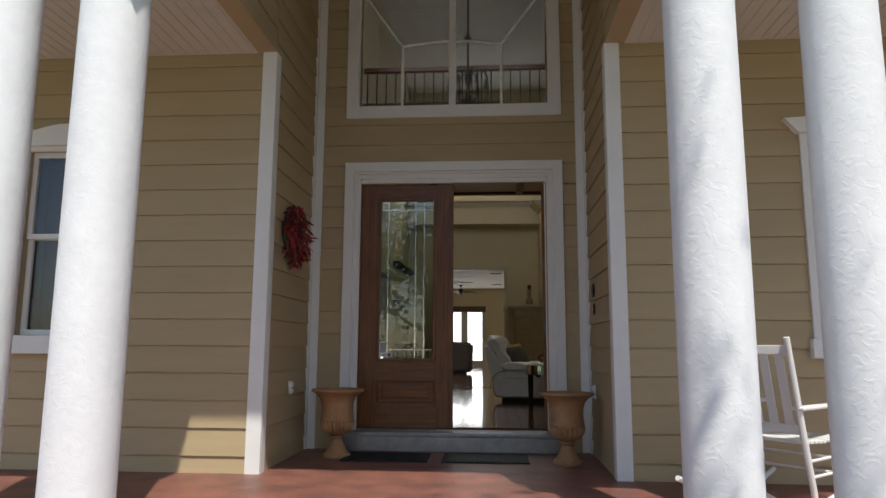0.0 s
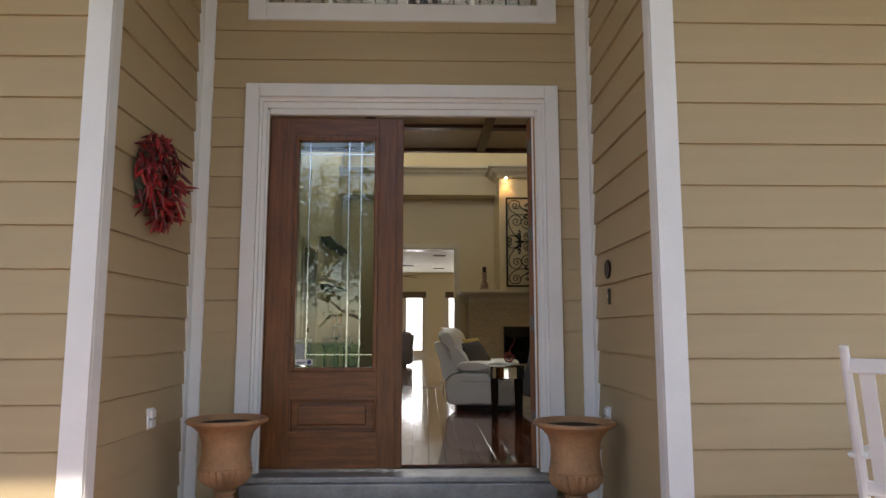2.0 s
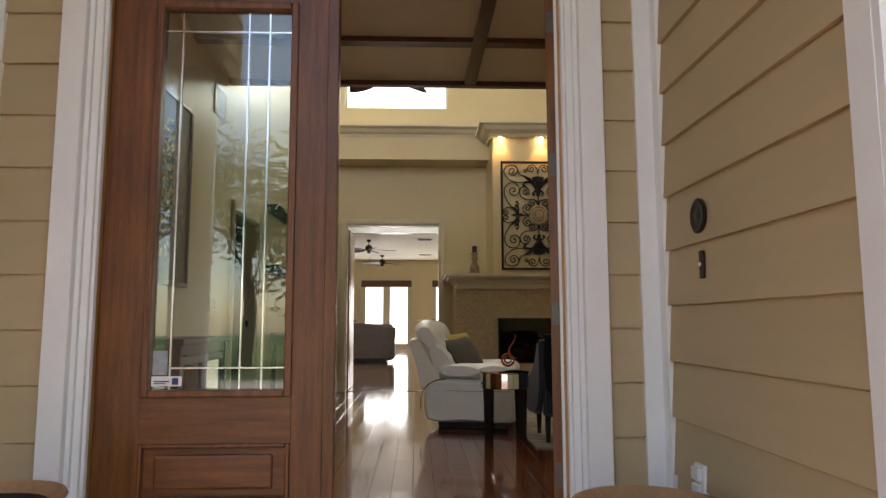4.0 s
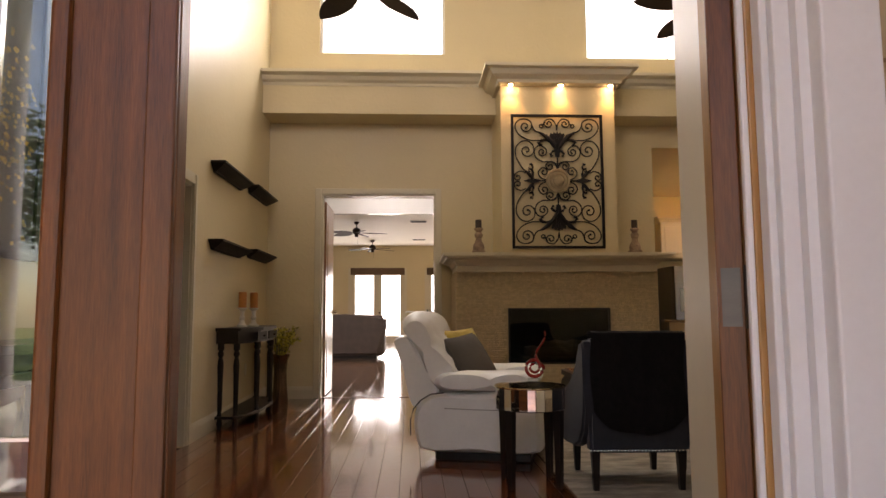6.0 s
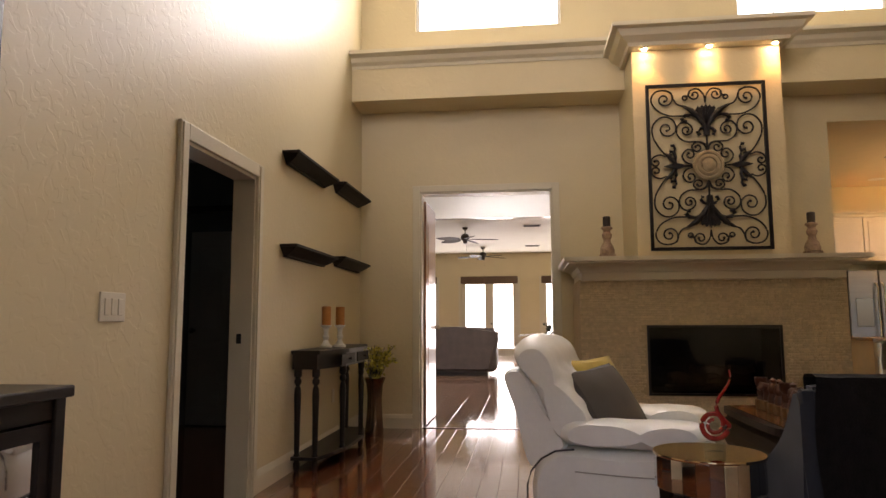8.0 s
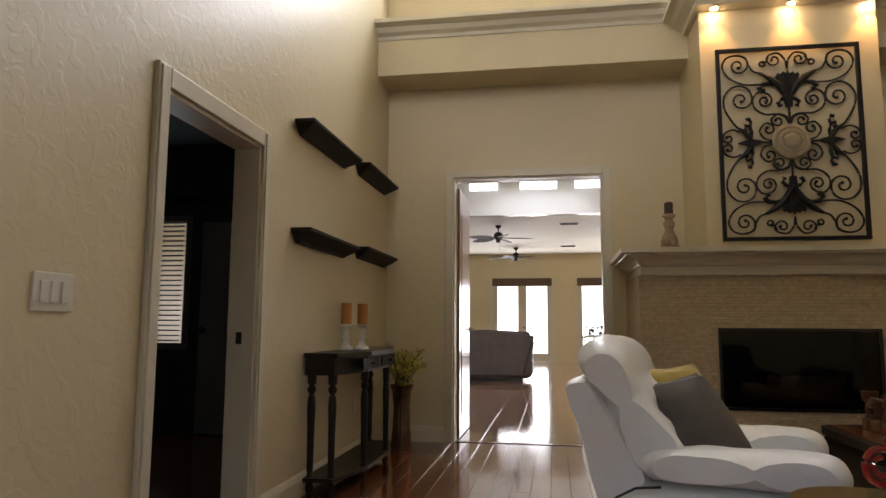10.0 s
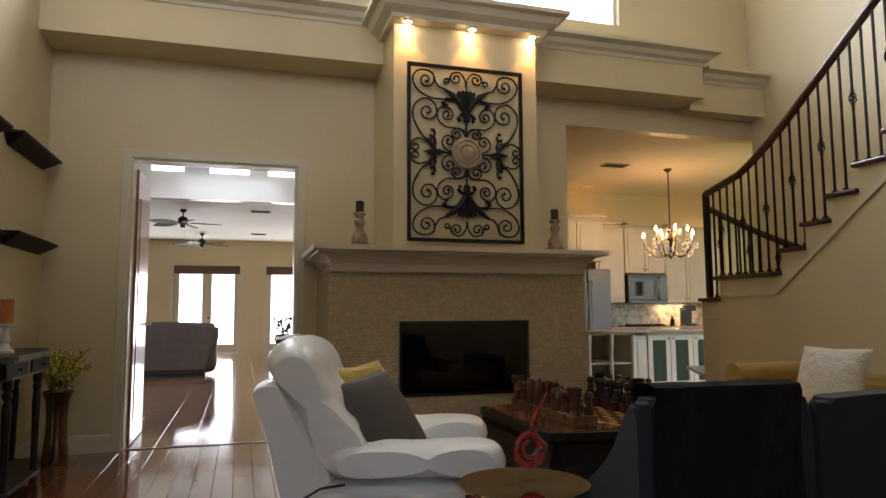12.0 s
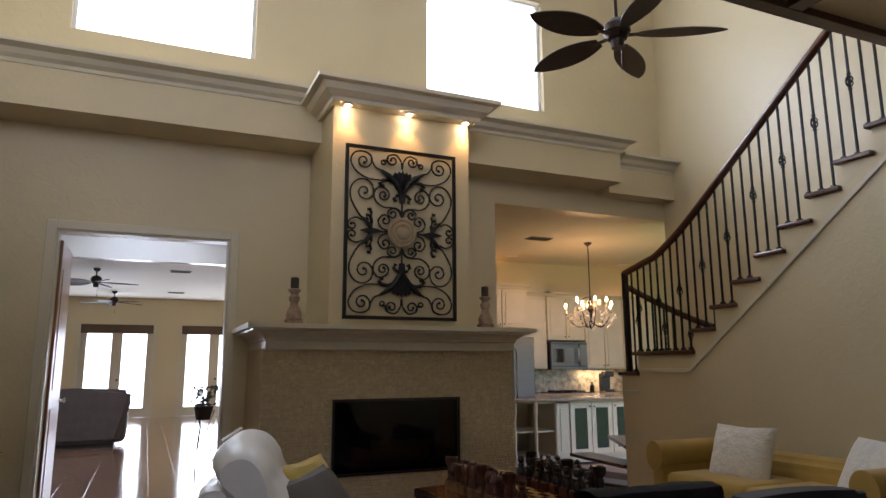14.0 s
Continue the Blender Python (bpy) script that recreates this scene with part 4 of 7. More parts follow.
part("button", lathe(bmesh.new(), [(0.0, 0.0), (0.008, 0.0), (0.006, 0.006), (0, 0.007)], 12, pose(-0.012, 0, 0.0, 0, -90)), M["white"], db)


def rocking_chair(m):
    r = empty("rocking_chair", m, "white painted wooden rocking chair on the porch", "chair")
    w = 0.27
    lean = lambda z: 0.05 + (z - 0.4) * 0.22
    for sx in (-w, w):
        bm = bmesh.new()
        tube(bm, [(sx, lean(0.1) - 0.02, 0.08), (sx, lean(0.45), 0.45), (sx, lean(1.08), 1.08)], [0.02, 0.022, 0.018], 10)
        part("back_post", bm, M["white"], r)
        bm = bmesh.new()
        tube(bm, [(sx, -0.45, 0.06), (sx, -0.44, 0.62)], 0.02, 10)
        part("leg", bm, M["white"], r)
        bm = bmesh.new()
        tube(bm, [(sx, -0.62 + 1.25 * i / 14, 0.03 + 0.16 * ((i - 6) / 8) ** 2) for i in range(15)], 0.018, 8)
        part("rocker", bm, M["white"], r)
        part("armrest", boxes((sx - 0.04, -0.52, 0.62, sx + 0.04, 0.12, 0.645), bevel=0.01), M["white"], r)
        for z in (0.2, 0.3):
            bm = bmesh.new()
            tube(bm, [(sx, -0.45, z), (sx, lean(z), z)], 0.011, 8)
            part("stretcher", bm, M["white"], r)
    for z in (0.18, 0.28):
        bm = bmesh.new()
        tube(bm, [(-w, -0.45, z), (w, -0.45, z)], 0.011, 8)
        part("stretcher", bm, M["white"], r)
    for z in (0.5, 1.0):
        part("back_rail", boxes((-w, lean(z) - 0.012, z - 0.03, w, lean(z) + 0.012, z + 0.03), bevel=0.006), M["white"], r)
    for i in range(5):
        x = -0.2 + 0.1 * i
        bm = bmesh.new()
        box(bm, x - 0.028, -0.006, 0, x + 0.028, 0.006, 0.5, 0.003)
        place(bm, pose(0, lean(0.5), 0.5, -12.4))
        part("back_slat", bm, M["white"], r)
    for i in range(9):
        y = -0.46 + 0.06 * i
        part("seat_slat", boxes((-w - 0.02, y, 0.40 + 0.012 * abs(i - 4) / 4, w + 0.02, y + 0.048, 0.42 + 0.012 * abs(i - 4) / 4), bevel=0.004), M["white"], r)


rocking_chair(pose(1.857, 4.02, PZ, 0, 0, 132))

# foyer chandelier seen through the tall window
fc = empty("foyer_chandelier", pose(-0.22, 6.58, 3.72), "dark scrolled iron foyer chandelier", "chandelier")
bm = bmesh.new()
tube(bm, [(0, 0, -0.1), (0, 0, 2.48)], 0.012, 8)
lathe(bm, [(0.0, -0.2), (0.02, -0.18), (0.035, -0.1), (0.015, 0.0), (0.03, 0.08), (0.05, 0.14), (0.02, 0.2), (0.015, 0.28)], 12)
part("stem", bm, M["iron"], fc, smooth=True)
for k in range(6):
    bm = bmesh.new()
    tube(bm, [(0.03 + 0.2 * math.sin(math.pi * i / 14), 0, -0.12 + 0.3 * i / 14 - 0.12 * math.sin(2 * math.pi * i / 14)) for i in range(15)], 0.008, 6)
    lathe(bm, [(0.0, 0.0), (0.03, 0.0), (0.012, 0.02), (0.012, 0.09), (0.0, 0.09)], 8, pose(0.2, 0, 0.02))
    part("arm", place(bm, pose(0, 0, 0, 0, 0, 60 * k)), M["iron"], fc)

# ---- fireplace ----
fp = empty("fireplace", pose(0, 12.12, 0), "cream mosaic stone fireplace with black firebox", "fireplace")
bm = bmesh.new()
prism(bm, [(0.50, -0.014), (2.69, -0.014), (2.69, 1.42), (2.15, 1.42), (2.15, 0.44), (1.06, 0.44), (1.06, 1.42), (0.50, 1.42)], "y", 0.012, YB - 12.12)
part("surround", bm, M["grout"], fp)
part("lintel", boxes((1.06, 0.012, 1.02, 2.15, 0.5, 1.42)), M["grout"], fp)
bm = bmesh.new()
rng = random.Random(8)
vx, fx = [], []
z = -0.014
while z < 1.41:
    h = rng.choice((0.014, 0.02, 0.026))
    x = 0.50
    while x < 2.68:
        w = rng.choice((0.02, 0.032, 0.045, 0.06))
        x1, z1 = min(x + w, 2.69), min(z + h, 1.42)
        if not (1.06 - 0.01 < x1 and x < 2.15 + 0.01 and z < 1.02 + 0.005 and z1 > 0.44 - 0.005):
            d = rng.uniform(0.001, 0.006)
            k = len(vx)
            e = 0.0012
            vx += [(x + e, 0.012, z + e), (x1 - e, 0.012, z + e), (x1 - e, 0.012, z1 - e), (x + e, 0.012, z1 - e), (x + 3 * e, 0.010 - d, z + 3 * e), (x1 - 3 * e, 0.010 - d, z + 3 * e), (x1 - 3 * e, 0.010 - d, z1 - 3 * e), (x + 3 * e, 0.010 - d, z1 - 3 * e)]
            fx += [(k + 4, k + 5, k + 6, k + 7), (k, k + 1, k + 5, k + 4), (k + 1, k + 2, k + 6, k + 5), (k + 2, k + 3, k + 7, k + 6), (k + 3, k, k + 4, k + 7)]
        x = x1
    z += h
me = bpy.data.meshes.new("mosaic")
me.from_pydata(vx, [], fx)
me.materials.append(M["mosaic"])
mo = new("mosaic", me)
mo.parent = fp
tagged(mo, "small split stone mosaic", kind="stuff")
mt = bmesh.new()
MANT = [(0.0, 0.0), (0.032, 0.0), (0.036, 0.006), (0.036, 0.068), (0.05, 0.074), (0.054, 0.088), (0.072, 0.115), (0.11, 0.136), (0.15, 0.142), (0.152, 0.154), (0.19, 0.158), (0.19, 0.195), (0.0, 0.195)]
run(mt, MANT, [(0.55, YB - 12.12, 1.41), (0.55, -0.01, 1.41), (2.63, -0.01, 1.41), (2.63, YB - 12.12, 1.41)])
box(mt, 0.551, -0.009, 1.42, 2.629, YB - 12.12, 1.604)
part("mantel", mt, M["trim"], fp, "pale moulded mantel shelf")
part("firebox", boxes((1.06, 0.02, 0.44, 1.09, 0.42, 1.02), (2.12, 0.02, 0.44, 2.15, 0.42, 1.02), (1.09, 0.02, 0.44, 2.12, 0.42, 0.47), (1.09, 0.02, 0.99, 2.12, 0.42, 1.02), (1.06, 0.42, 0.44, 2.15, 0.44, 1.02)), M["firebox"], fp)
part("frame", boxes((1.055, -0.004, 0.435, 1.075, 0.02, 1.025), (2.135, -0.004, 0.435, 2.155, 0.02, 1.025), (1.075, -0.004, 1.005, 2.135, 0.02, 1.025), (1.075, -0.004, 0.435, 2.135, 0.02, 0.455)), M["black"], fp)
part("pane", boxes((1.075, 0.01, 0.455, 2.135, 0.014, 1.005)), M["fireglass"], fp)
bm = bmesh.new()
for k, (x0, x1, y, z, r) in enumerate(((1.28, 1.95, 0.26, 0.56, 0.05), (1.33, 1.8, 0.2, 0.53, 0.04), (1.45, 1.98, 0.22, 0.64, 0.035))):
    tube(bm, [(x0 + (x1 - x0) * i / 8, y + 0.02 * math.sin(i * 1.7 + k), z + 0.015 * math.sin(i * 2.3 + k)) for i in range(9)], r, 8)
box(bm, 1.25, 0.1, 0.47, 2.0, 0.35, 0.50, 0.01)
part("logs", bm, M["log"], fp, "pale ceramic logs")
part("knob", lathe(bmesh.new(), [(0.018, 0), (0.02, 0.006), (0.008, 0.012), (0.0, 0.014)], 14, pose(2.29, 0.006, 0.45, 90)), M["bronze"], fp)
for x in (1.11, 1.66, 2.21):
    sl = empty("spotlight", pose(x, 12.05, 3.455), "small recessed halogen spotlight over the art", "lamp", "fireplace spotlights")
    part("bezel", lathe(bmesh.new(), [(0.038, 0.0), (0.04, -0.006), (0.026, -0.008), (0.022, 0.0)], 20), M["chrome"], sl)
    part("bulb", lathe(bmesh.new(), [(0.0, -0.022), (0.014, -0.016), (0.02, -0.004), (0.0, 0.0)], 16), M["halogen"], sl)
    lamp("spot_light", "SPOT", look((x, 12.05, 3.425), (x, 12.09, 2.0)), 3.6, (1.0, 0.52, 0.18), r=0.012, cone=88)

# ---- wrought iron wall panel ----
art = empty("wall_panel", pose(1.612, 12.085, 2.395), "wrought iron scroll panel with round stone medallion", "wall art")
AW, AH = 0.503, 0.735
part("frame", boxes((-AW, -0.012, -AH, -AW + 0.028, 0.016, AH), (AW - 0.028, -0.012, -AH, AW, 0.016, AH), (-AW + 0.028, -0.012, AH - 0.028, AW - 0.028, 0.016, AH), (-AW + 0.028, -0.012, -AH, AW - 0.028, 0.016, -AH + 0.028), bevel=0.003), M["iron"], art)


def flow(bm, pts, r=0.0075, n=6):
    """A bar that passes smoothly through points of the panel."""
    q = [(2 * pts[0][0] - pts[1][0], 2 * pts[0][1] - pts[1][1])] + list(pts) + [(2 * pts[-1][0] - pts[-2][0], 2 * pts[-1][1] - pts[-2][1])]
    out = []
    for a, b, c, d in zip(q, q[1:], q[2:], q[3:]):
        for i in range(n):
            t = i / n
            out.append(tuple(0.5 * (2 * b[k] + (c[k] - a[k]) * t + (2 * a[k] - 5 * b[k] + 4 * c[k] - d[k]) * t * t + (3 * b[k] - a[k] - 3 * c[k] + d[k]) * t ** 3) for k in (0, 1)))
    out.append(pts[-1])
    tube(bm, [(x, 0, z) for x, z in out], r, 6)


def volute(bm, tail, cx, cz, turns=1.35, spin=1, r=0.0075):
    """A tail of points that winds into a spiral about a centre, with a knob at its eye."""
    x, z = tail[-1]
    r0, a0 = math.hypot(x - cx, z - cz), math.atan2(z - cz, x - cx)
    n = int(7 * turns)
    coil = [(cx + (r0 + (0.016 - r0) * (i / n) ** 0.8) * math.cos(a0 + spin * 2 * math.pi * turns * i / n), cz + (r0 + (0.016 - r0) * (i / n) ** 0.8) * math.sin(a0 + spin * 2 * math.pi * turns * i / n)) for i in range(1, n + 1)]
    flow(bm, list(tail) + coil, r)
    bmesh.ops.create_uvsphere(bm, u_segments=8, v_segments=6, radius=0.0125, matrix=pose(coil[-1][0], 0, coil[-1][1]))


for sx in (-1, 1):
    for sz in (-1, 1):
        for job in ("corner", "second", "inner", "crest", "ring", "edge"):
            bm = bmesh.new()
            if job == "corner":
                volute(bm, [(0.08, 0.445), (0.20, 0.446), (0.31, 0.452), (0.41, 0.505), (0.458, 0.59), (0.43, 0.66), (0.36, 0.682), (0.29, 0.655)], 0.345, 0.60)
            elif job == "second":
                volute(bm, [(0.36, 0.11), (0.41, 0.18), (0.453, 0.27), (0.453, 0.36), (0.40, 0.427), (0.33, 0.440), (0.27, 0.40)], 0.335, 0.335)
            elif job == "inner":
                volute(bm, [(0.006, 0.14), (0.03, 0.19), (0.09, 0.212), (0.17, 0.215), (0.235, 0.26), (0.252, 0.33), (0.21, 0.385), (0.15, 0.375)], 0.168, 0.318)
            elif job == "crest":
                volute(bm, [(0.0, 0.56), (0.012, 0.63), (0.06, 0.683), (0.125, 0.668), (0.138, 0.63)], 0.088, 0.632, 1.0, -1)
                volute(bm, [(0.125, 0.655), (0.15, 0.615)], 0.172, 0.607, 0.9, 1)
                flow(bm, [(0.10, 0.50), (0.17, 0.53), (0.235, 0.55), (0.268, 0.60), (0.285, 0.655), (0.34, 0.684)])
            elif job == "ring":
                volute(bm, [(0.008, 0.14), (0.02, 0.19), (0.075, 0.212), (0.125, 0.18)], 0.083, 0.16, 1.0, -1)
                volute(bm, [(0.13, 0.012), (0.185, 0.035), (0.212, 0.09), (0.175, 0.142)], 0.150, 0.098, 1.0, 1)
            else:
                volute(bm, [(0.35, 0.085), (0.40, 0.105), (0.455, 0.085), (0.474, 0.045)], 0.435, 0.038, 0.9, -1)
            part("scroll", place(bm, Matrix.Diagonal((sx, 1, sz, 1))), M["iron"], art, smooth=True)


def leafshape(bm, m, length, width, fat=0.010):
    pts = [(0, 0)] + [(width * math.sin(math.pi * i / 8) * (1 - 0.25 * i / 8), length * i / 8) for i in range(1, 8)] + [(0, length)] + [(-width * math.sin(math.pi * i / 8) * (1 - 0.25 * i / 8), length * i / 8) for i in range(7, 0, -1)]
    bmesh.ops.transform(bm, matrix=m, verts=prism(bm, pts, "y", -fat, fat))


for turn in (0, 180):
    bm = bmesh.new()
    half = [(0.022, 0.262), (0.028, 0.33), (0.034, 0.39), (0.058, 0.45), (0.082, 0.50), (0.070, 0.525), (0.050, 0.512), (0.034, 0.535), (0.016, 0.518)]
    prism(bm, half + [(0, 0.54)] + [(-x, z) for x, z in reversed(half)], "y", -0.016, 0.012)
    for a, l, w in ((10, 0.19, 0.014), (-10, 0.19, 0.014), (0, 0.22, 0.012)):
        leafshape(bm, pose(0, -0.012, 0.33, 0, a), l, w, 0.012)
    for sx in (-1, 1):
        # long outer leaf, drooping curl and the curl at the foot
        tube(bm, [(sx * 0.02, 0, 0.36), (sx * 0.06, -0.004, 0.43), (sx * 0.12, -0.008, 0.487), (sx * 0.16, -0.004, 0.515), (sx * 0.20, 0, 0.53)], [0.018, 0.026, 0.024, 0.016, 0.004], 8)
        tube(bm, [(sx * 0.05, 0, 0.42), (sx * 0.12, 0, 0.452), (sx * 0.175, 0, 0.446), (sx * 0.20, 0, 0.418), (sx * 0.185, 0, 0.392), (sx * 0.163, 0, 0.402)], [0.010, 0.013, 0.018, 0.020, 0.016, 0.012], 8)
        tube(bm, [(sx * 0.018, 0, 0.335), (sx * 0.05, 0, 0.325), (sx * 0.074, 0, 0.298), (sx * 0.062, 0, 0.272), (sx * 0.046, 0, 0.280)], [0.014, 0.014, 0.016, 0.015, 0.010], 8)
    tube(bm, [(0, 0, 0.12), (0, 0, 0.28)], 0.009, 6)
    part("acanthus", place(bm, pose(0, 0, 0, 0, turn)), M["iron"], art, smooth=True)
for turn in (0, 180):
    bm = bmesh.new()
    leafshape(bm, pose(0.18, -0.004, 0, 0, 90), 0.19, 0.026, 0.014)
    tube(bm, [(0.12, 0, 0), (0.24, 0, 0)], 0.009, 6)
    for sz in (-1, 1):
        tube(bm, [(0.26, 0, sz * 0.006), (0.285, 0, sz * 0.045), (0.325, 0, sz * 0.09), (0.372, 0, sz * 0.125)], [0.012, 0.020, 0.018, 0.005], 8)
        tube(bm, [(0.275, 0, sz * 0.03), (0.268, 0, sz * 0.08), (0.280, 0, sz * 0.125), (0.312, 0, sz * 0.135), (0.318, 0, sz * 0.105), (0.296, 0, sz * 0.10)], [0.012, 0.014, 0.015, 0.014, 0.012, 0.008], 8)
        tube(bm, [(0.280, 0, sz * 0.115), (0.270, 0, sz * 0.155), (0.285, 0, sz * 0.185), (0.305, 0, sz * 0.180)], [0.009, 0.011, 0.015, 0.013], 8)
    part("acanthus", place(bm, pose(0, 0, 0, 0, turn)), M["iron"], art, smooth=True)
bm = lathe(bmesh.new(), [(0.0, -0.012), (0.128, -0.012), (0.132, 0.0), (0.126, 0.012), (0.108, 0.016), (0.098, 0.010), (0.088, 0.016), (0.07, 0.018), (0.062, 0.012), (0.05, 0.02), (0.02, 0.024), (0.0, 0.022)], 48, pose(0, -0.012, 0, 90), 12, 0.05, (0.019, 0.03))
part("medallion", bm, M["stone"], art, "carved pale stone medallion", smooth=True)


def candlestick(m):
    c = empty("candlestick", m, "carved whitewashed candlestick with dark candle", "candlestick", "mantel candlesticks")
    part("foot", boxes((-0.085, -0.055, 0, 0.085, 0.055, 0.03), (-0.07, -0.045, 0.03, 0.07, 0.045, 0.06), bevel=0.01), M["antique"], c)
    part("stem", lathe(bmesh.new(), [(0.062, 0.06), (0.066, 0.09), (0.055, 0.13), (0.036, 0.16), (0.03, 0.19), (0.042, 0.21), (0.046, 0.235), (0.03, 0.26), (0.034, 0.275), (0.052, 0.29), (0.052, 0.302), (0.03, 0.31)], 16), M["antique"], c, smooth=True)
    bm = lathe(bmesh.new(), [(0.034, 0.305), (0.034, 0.395), (0.028, 0.4), (0.0, 0.397)], 20)
    tube(bm, [(0, 0, 0.395), (0.002, 0, 0.41)], 0.002, 5)
    part("candle", bm, M["darkwax"], c, "dark brown pillar candle")


candlestick(pose(0.77, 12.33, 1.604))
candlestick(pose(2.52, 12.33, 1.604, 0, 0, 180))

# ---- left wall ----
def wall_shelf(y0, y1, z):
    """Crown moulded ledge: a flat top with its three lower faces sloping back to the wall."""
    bm = bmesh.new()
    rings = []
    for d, e, h in ((0.125, 0.0, 0.0), (0.125, 0.0, -0.018), (0.112, 0.012, -0.022), (0.085, 0.035, -0.045), (0.045, 0.062, -0.068), (0.03, 0.072, -0.074), (0.03, 0.072, -0.084)):
        rings.append([bm.verts.new(p) for p in ((XL, y0 + e, z + h), (XL + d, y0 + e, z + h), (XL + d, y1 - e, z + h), (XL, y1 - e, z + h))])
    for p, q in zip(rings, rings[1:]):
        for i in range(4):
            bm.faces.new((p[i], p[(i + 1) % 4], q[(i + 1) % 4], q[i]))
    bm.faces.new(rings[0])
    bm.faces.new(rings[-1])
    tagged(part("wall_shelf", bm, M["shelfblack"]), "empty black floating wall shelf with moulded edge", "shelf", "floating shelves")


for y0, y1, z in ((10.66, 11.69, 2.275), (11.91, 12.88, 2.31), (10.65, 11.69, 1.605), (11.91, 12.88, 1.64)):
    wall_shelf(y0, y1, z)
sp = empty("light_switch", pose(XL, 8.775, 1.125), "cream four gang light switch plate", "switch")
part("plate", boxes((0.0, -0.085, -0.06, 0.008, 0.085, 0.06), bevel=0.003), M["switch"], sp)
for i in range(3):
    part("rocker", boxes((0.008, -0.06 + 0.045 * i, -0.034, 0.013, -0.03 + 0.045 * i, 0.034), bevel=0.002), M["switch"], sp)
vt = empty("wall_vent", pose(XL, 8.80, 2.80), "white return air grille high on the wall", "vent")
part("frame", boxes((0, -0.17, -0.13, 0.012, -0.145, 0.13), (0, 0.145, -0.13, 0.012, 0.17, 0.13), (0, -0.145, 0.105, 0.012, 0.145, 0.13), (0, -0.145, -0.13, 0.012, 0.145, -0.105), bevel=0.002), M["switch"], vt)
part("backing", boxes((0.0, -0.145, -0.105, 0.003, 0.145, 0.105)), M["black"], vt)
for i in range(14):
    part("slat", boxes((0.003, -0.145, -0.1 + i * 0.015, 0.010, 0.145, -0.093 + i * 0.015)), M["switch"], vt)
oo = empty("wall_outlet", pose(XL + 0.002, 12.0, 0.42), "cream outlet low on the wall", "outlet", "outlets")
part("plate", boxes((0.0, -0.035, -0.057, 0.006, 0.035, 0.057), bevel=0.002), M["switch"], oo)

ct = empty("console_table", pose(XL + 0.012, 11.62, 0) @ Matrix.Diagonal((1, 1.08, 0.975, 1)), "black bow front console table with turned legs", "table")


def bow(y, d=0.30):
    """Depth of the table's front at y, a bowed middle between straight wings."""
    t = min(1.0, abs(y) / 0.66)
    return d * (1.0 if t < 0.42 else 1.0 - 0.34 * (t - 0.42) / 0.58)


def bow_slab(z0, z1, grow, bevel=0.004):
    bm = bmesh.new()
    n = 24
    pts = [(0, -0.66 - grow)] + [(bow(-0.66 + 1.32 * i / n) + grow, (-0.66 - grow) + (1.32 + 2 * grow) * i / n) for i in range(n + 1)] + [(0, 0.66 + grow)]
    prism(bm, pts, "z", z0, z1)
    return bm


part("tabletop", bow_slab(0.852, 0.88, 0.015), M["espresso"], ct)
part("apron", bow_slab(0.74, 0.852, -0.012), M["espresso"], ct)
part("shelf", bow_slab(0.085, 0.11, -0.005), M["espresso"], ct)
for y in (-0.22, 0.22):
    part("drawer", boxes((bow(0) - 0.013, y - 0.18, 0.758, bow(0) - 0.004, y + 0.18, 0.836), bevel=0.003), M["shelfblack"], ct)
    part("knob", lathe(bmesh.new(), [(0.006, 0), (0.006, 0.012), (0.012, 0.018), (0.01, 0.026), (0, 0.028)], 12, pose(bow(0) - 0.004, y, 0.797, 0, 90)), M["bronze"], ct)
LEG = [(0.014, 0.0), (0.022, 0.02), (0.024, 0.05), (0.018, 0.075), (0.024, 0.085), (0.024, 0.115), (0.016, 0.13), (0.02, 0.16), (0.022, 0.4), (0.026, 0.55), (0.022, 0.6), (0.014, 0.62), (0.026, 0.64), (0.026, 0.66), (0.016, 0.675), (0.028, 0.69), (0.028, 0.74)]
for x, y in ((0.035, -0.62), (0.17, -0.62), (0.265, -0.27), (0.265, 0.27), (0.17, 0.62), (0.035, 0.62)):
    part("leg", lathe(bmesh.new(), LEG, 14, pose(x, y, 0)), M["espresso"], ct, smooth=True)
for x, y in ((0.085, 11.50), (0.155, 11.66)):
    cd = empty("pillar_candle", pose(XL + x, y, 0.858), "orange pillar candle on white turned holder", "candle", "console candles")
    part("holder", lathe(bmesh.new(), [(0.0, 0), (0.05, 0.0), (0.05, 0.015), (0.03, 0.03), (0.018, 0.06), (0.028, 0.085), (0.018, 0.11), (0.022, 0.15), (0.045, 0.17), (0.047, 0.18), (0.0, 0.18)], 20), M["white"], cd, smooth=True)
    part("candle", lathe(bmesh.new(), [(0.037, 0.18), (0.037, 0.325), (0.03, 0.33), (0.0, 0.325)], 24), M["orangewax"], cd, smooth=True)
va = empty("floor_vase", pose(-1.42, 12.58, 0), "tall ribbed bronze vase of yellow foliage", "vase")
part("vessel", lathe(bmesh.new(), [(0.0, 0), (0.085, 0.0), (0.09, 0.02), (0.075, 0.18), (0.068, 0.34), (0.08, 0.47), (0.105, 0.53), (0.1, 0.53), (0.07, 0.46), (0.0, 0.42)], 40, None, 20, 0.06, (0.01, 0.5)), M["vase"], va, smooth=True)
rng = random.Random(11)
bm, bs = bmesh.new(), bmesh.new()
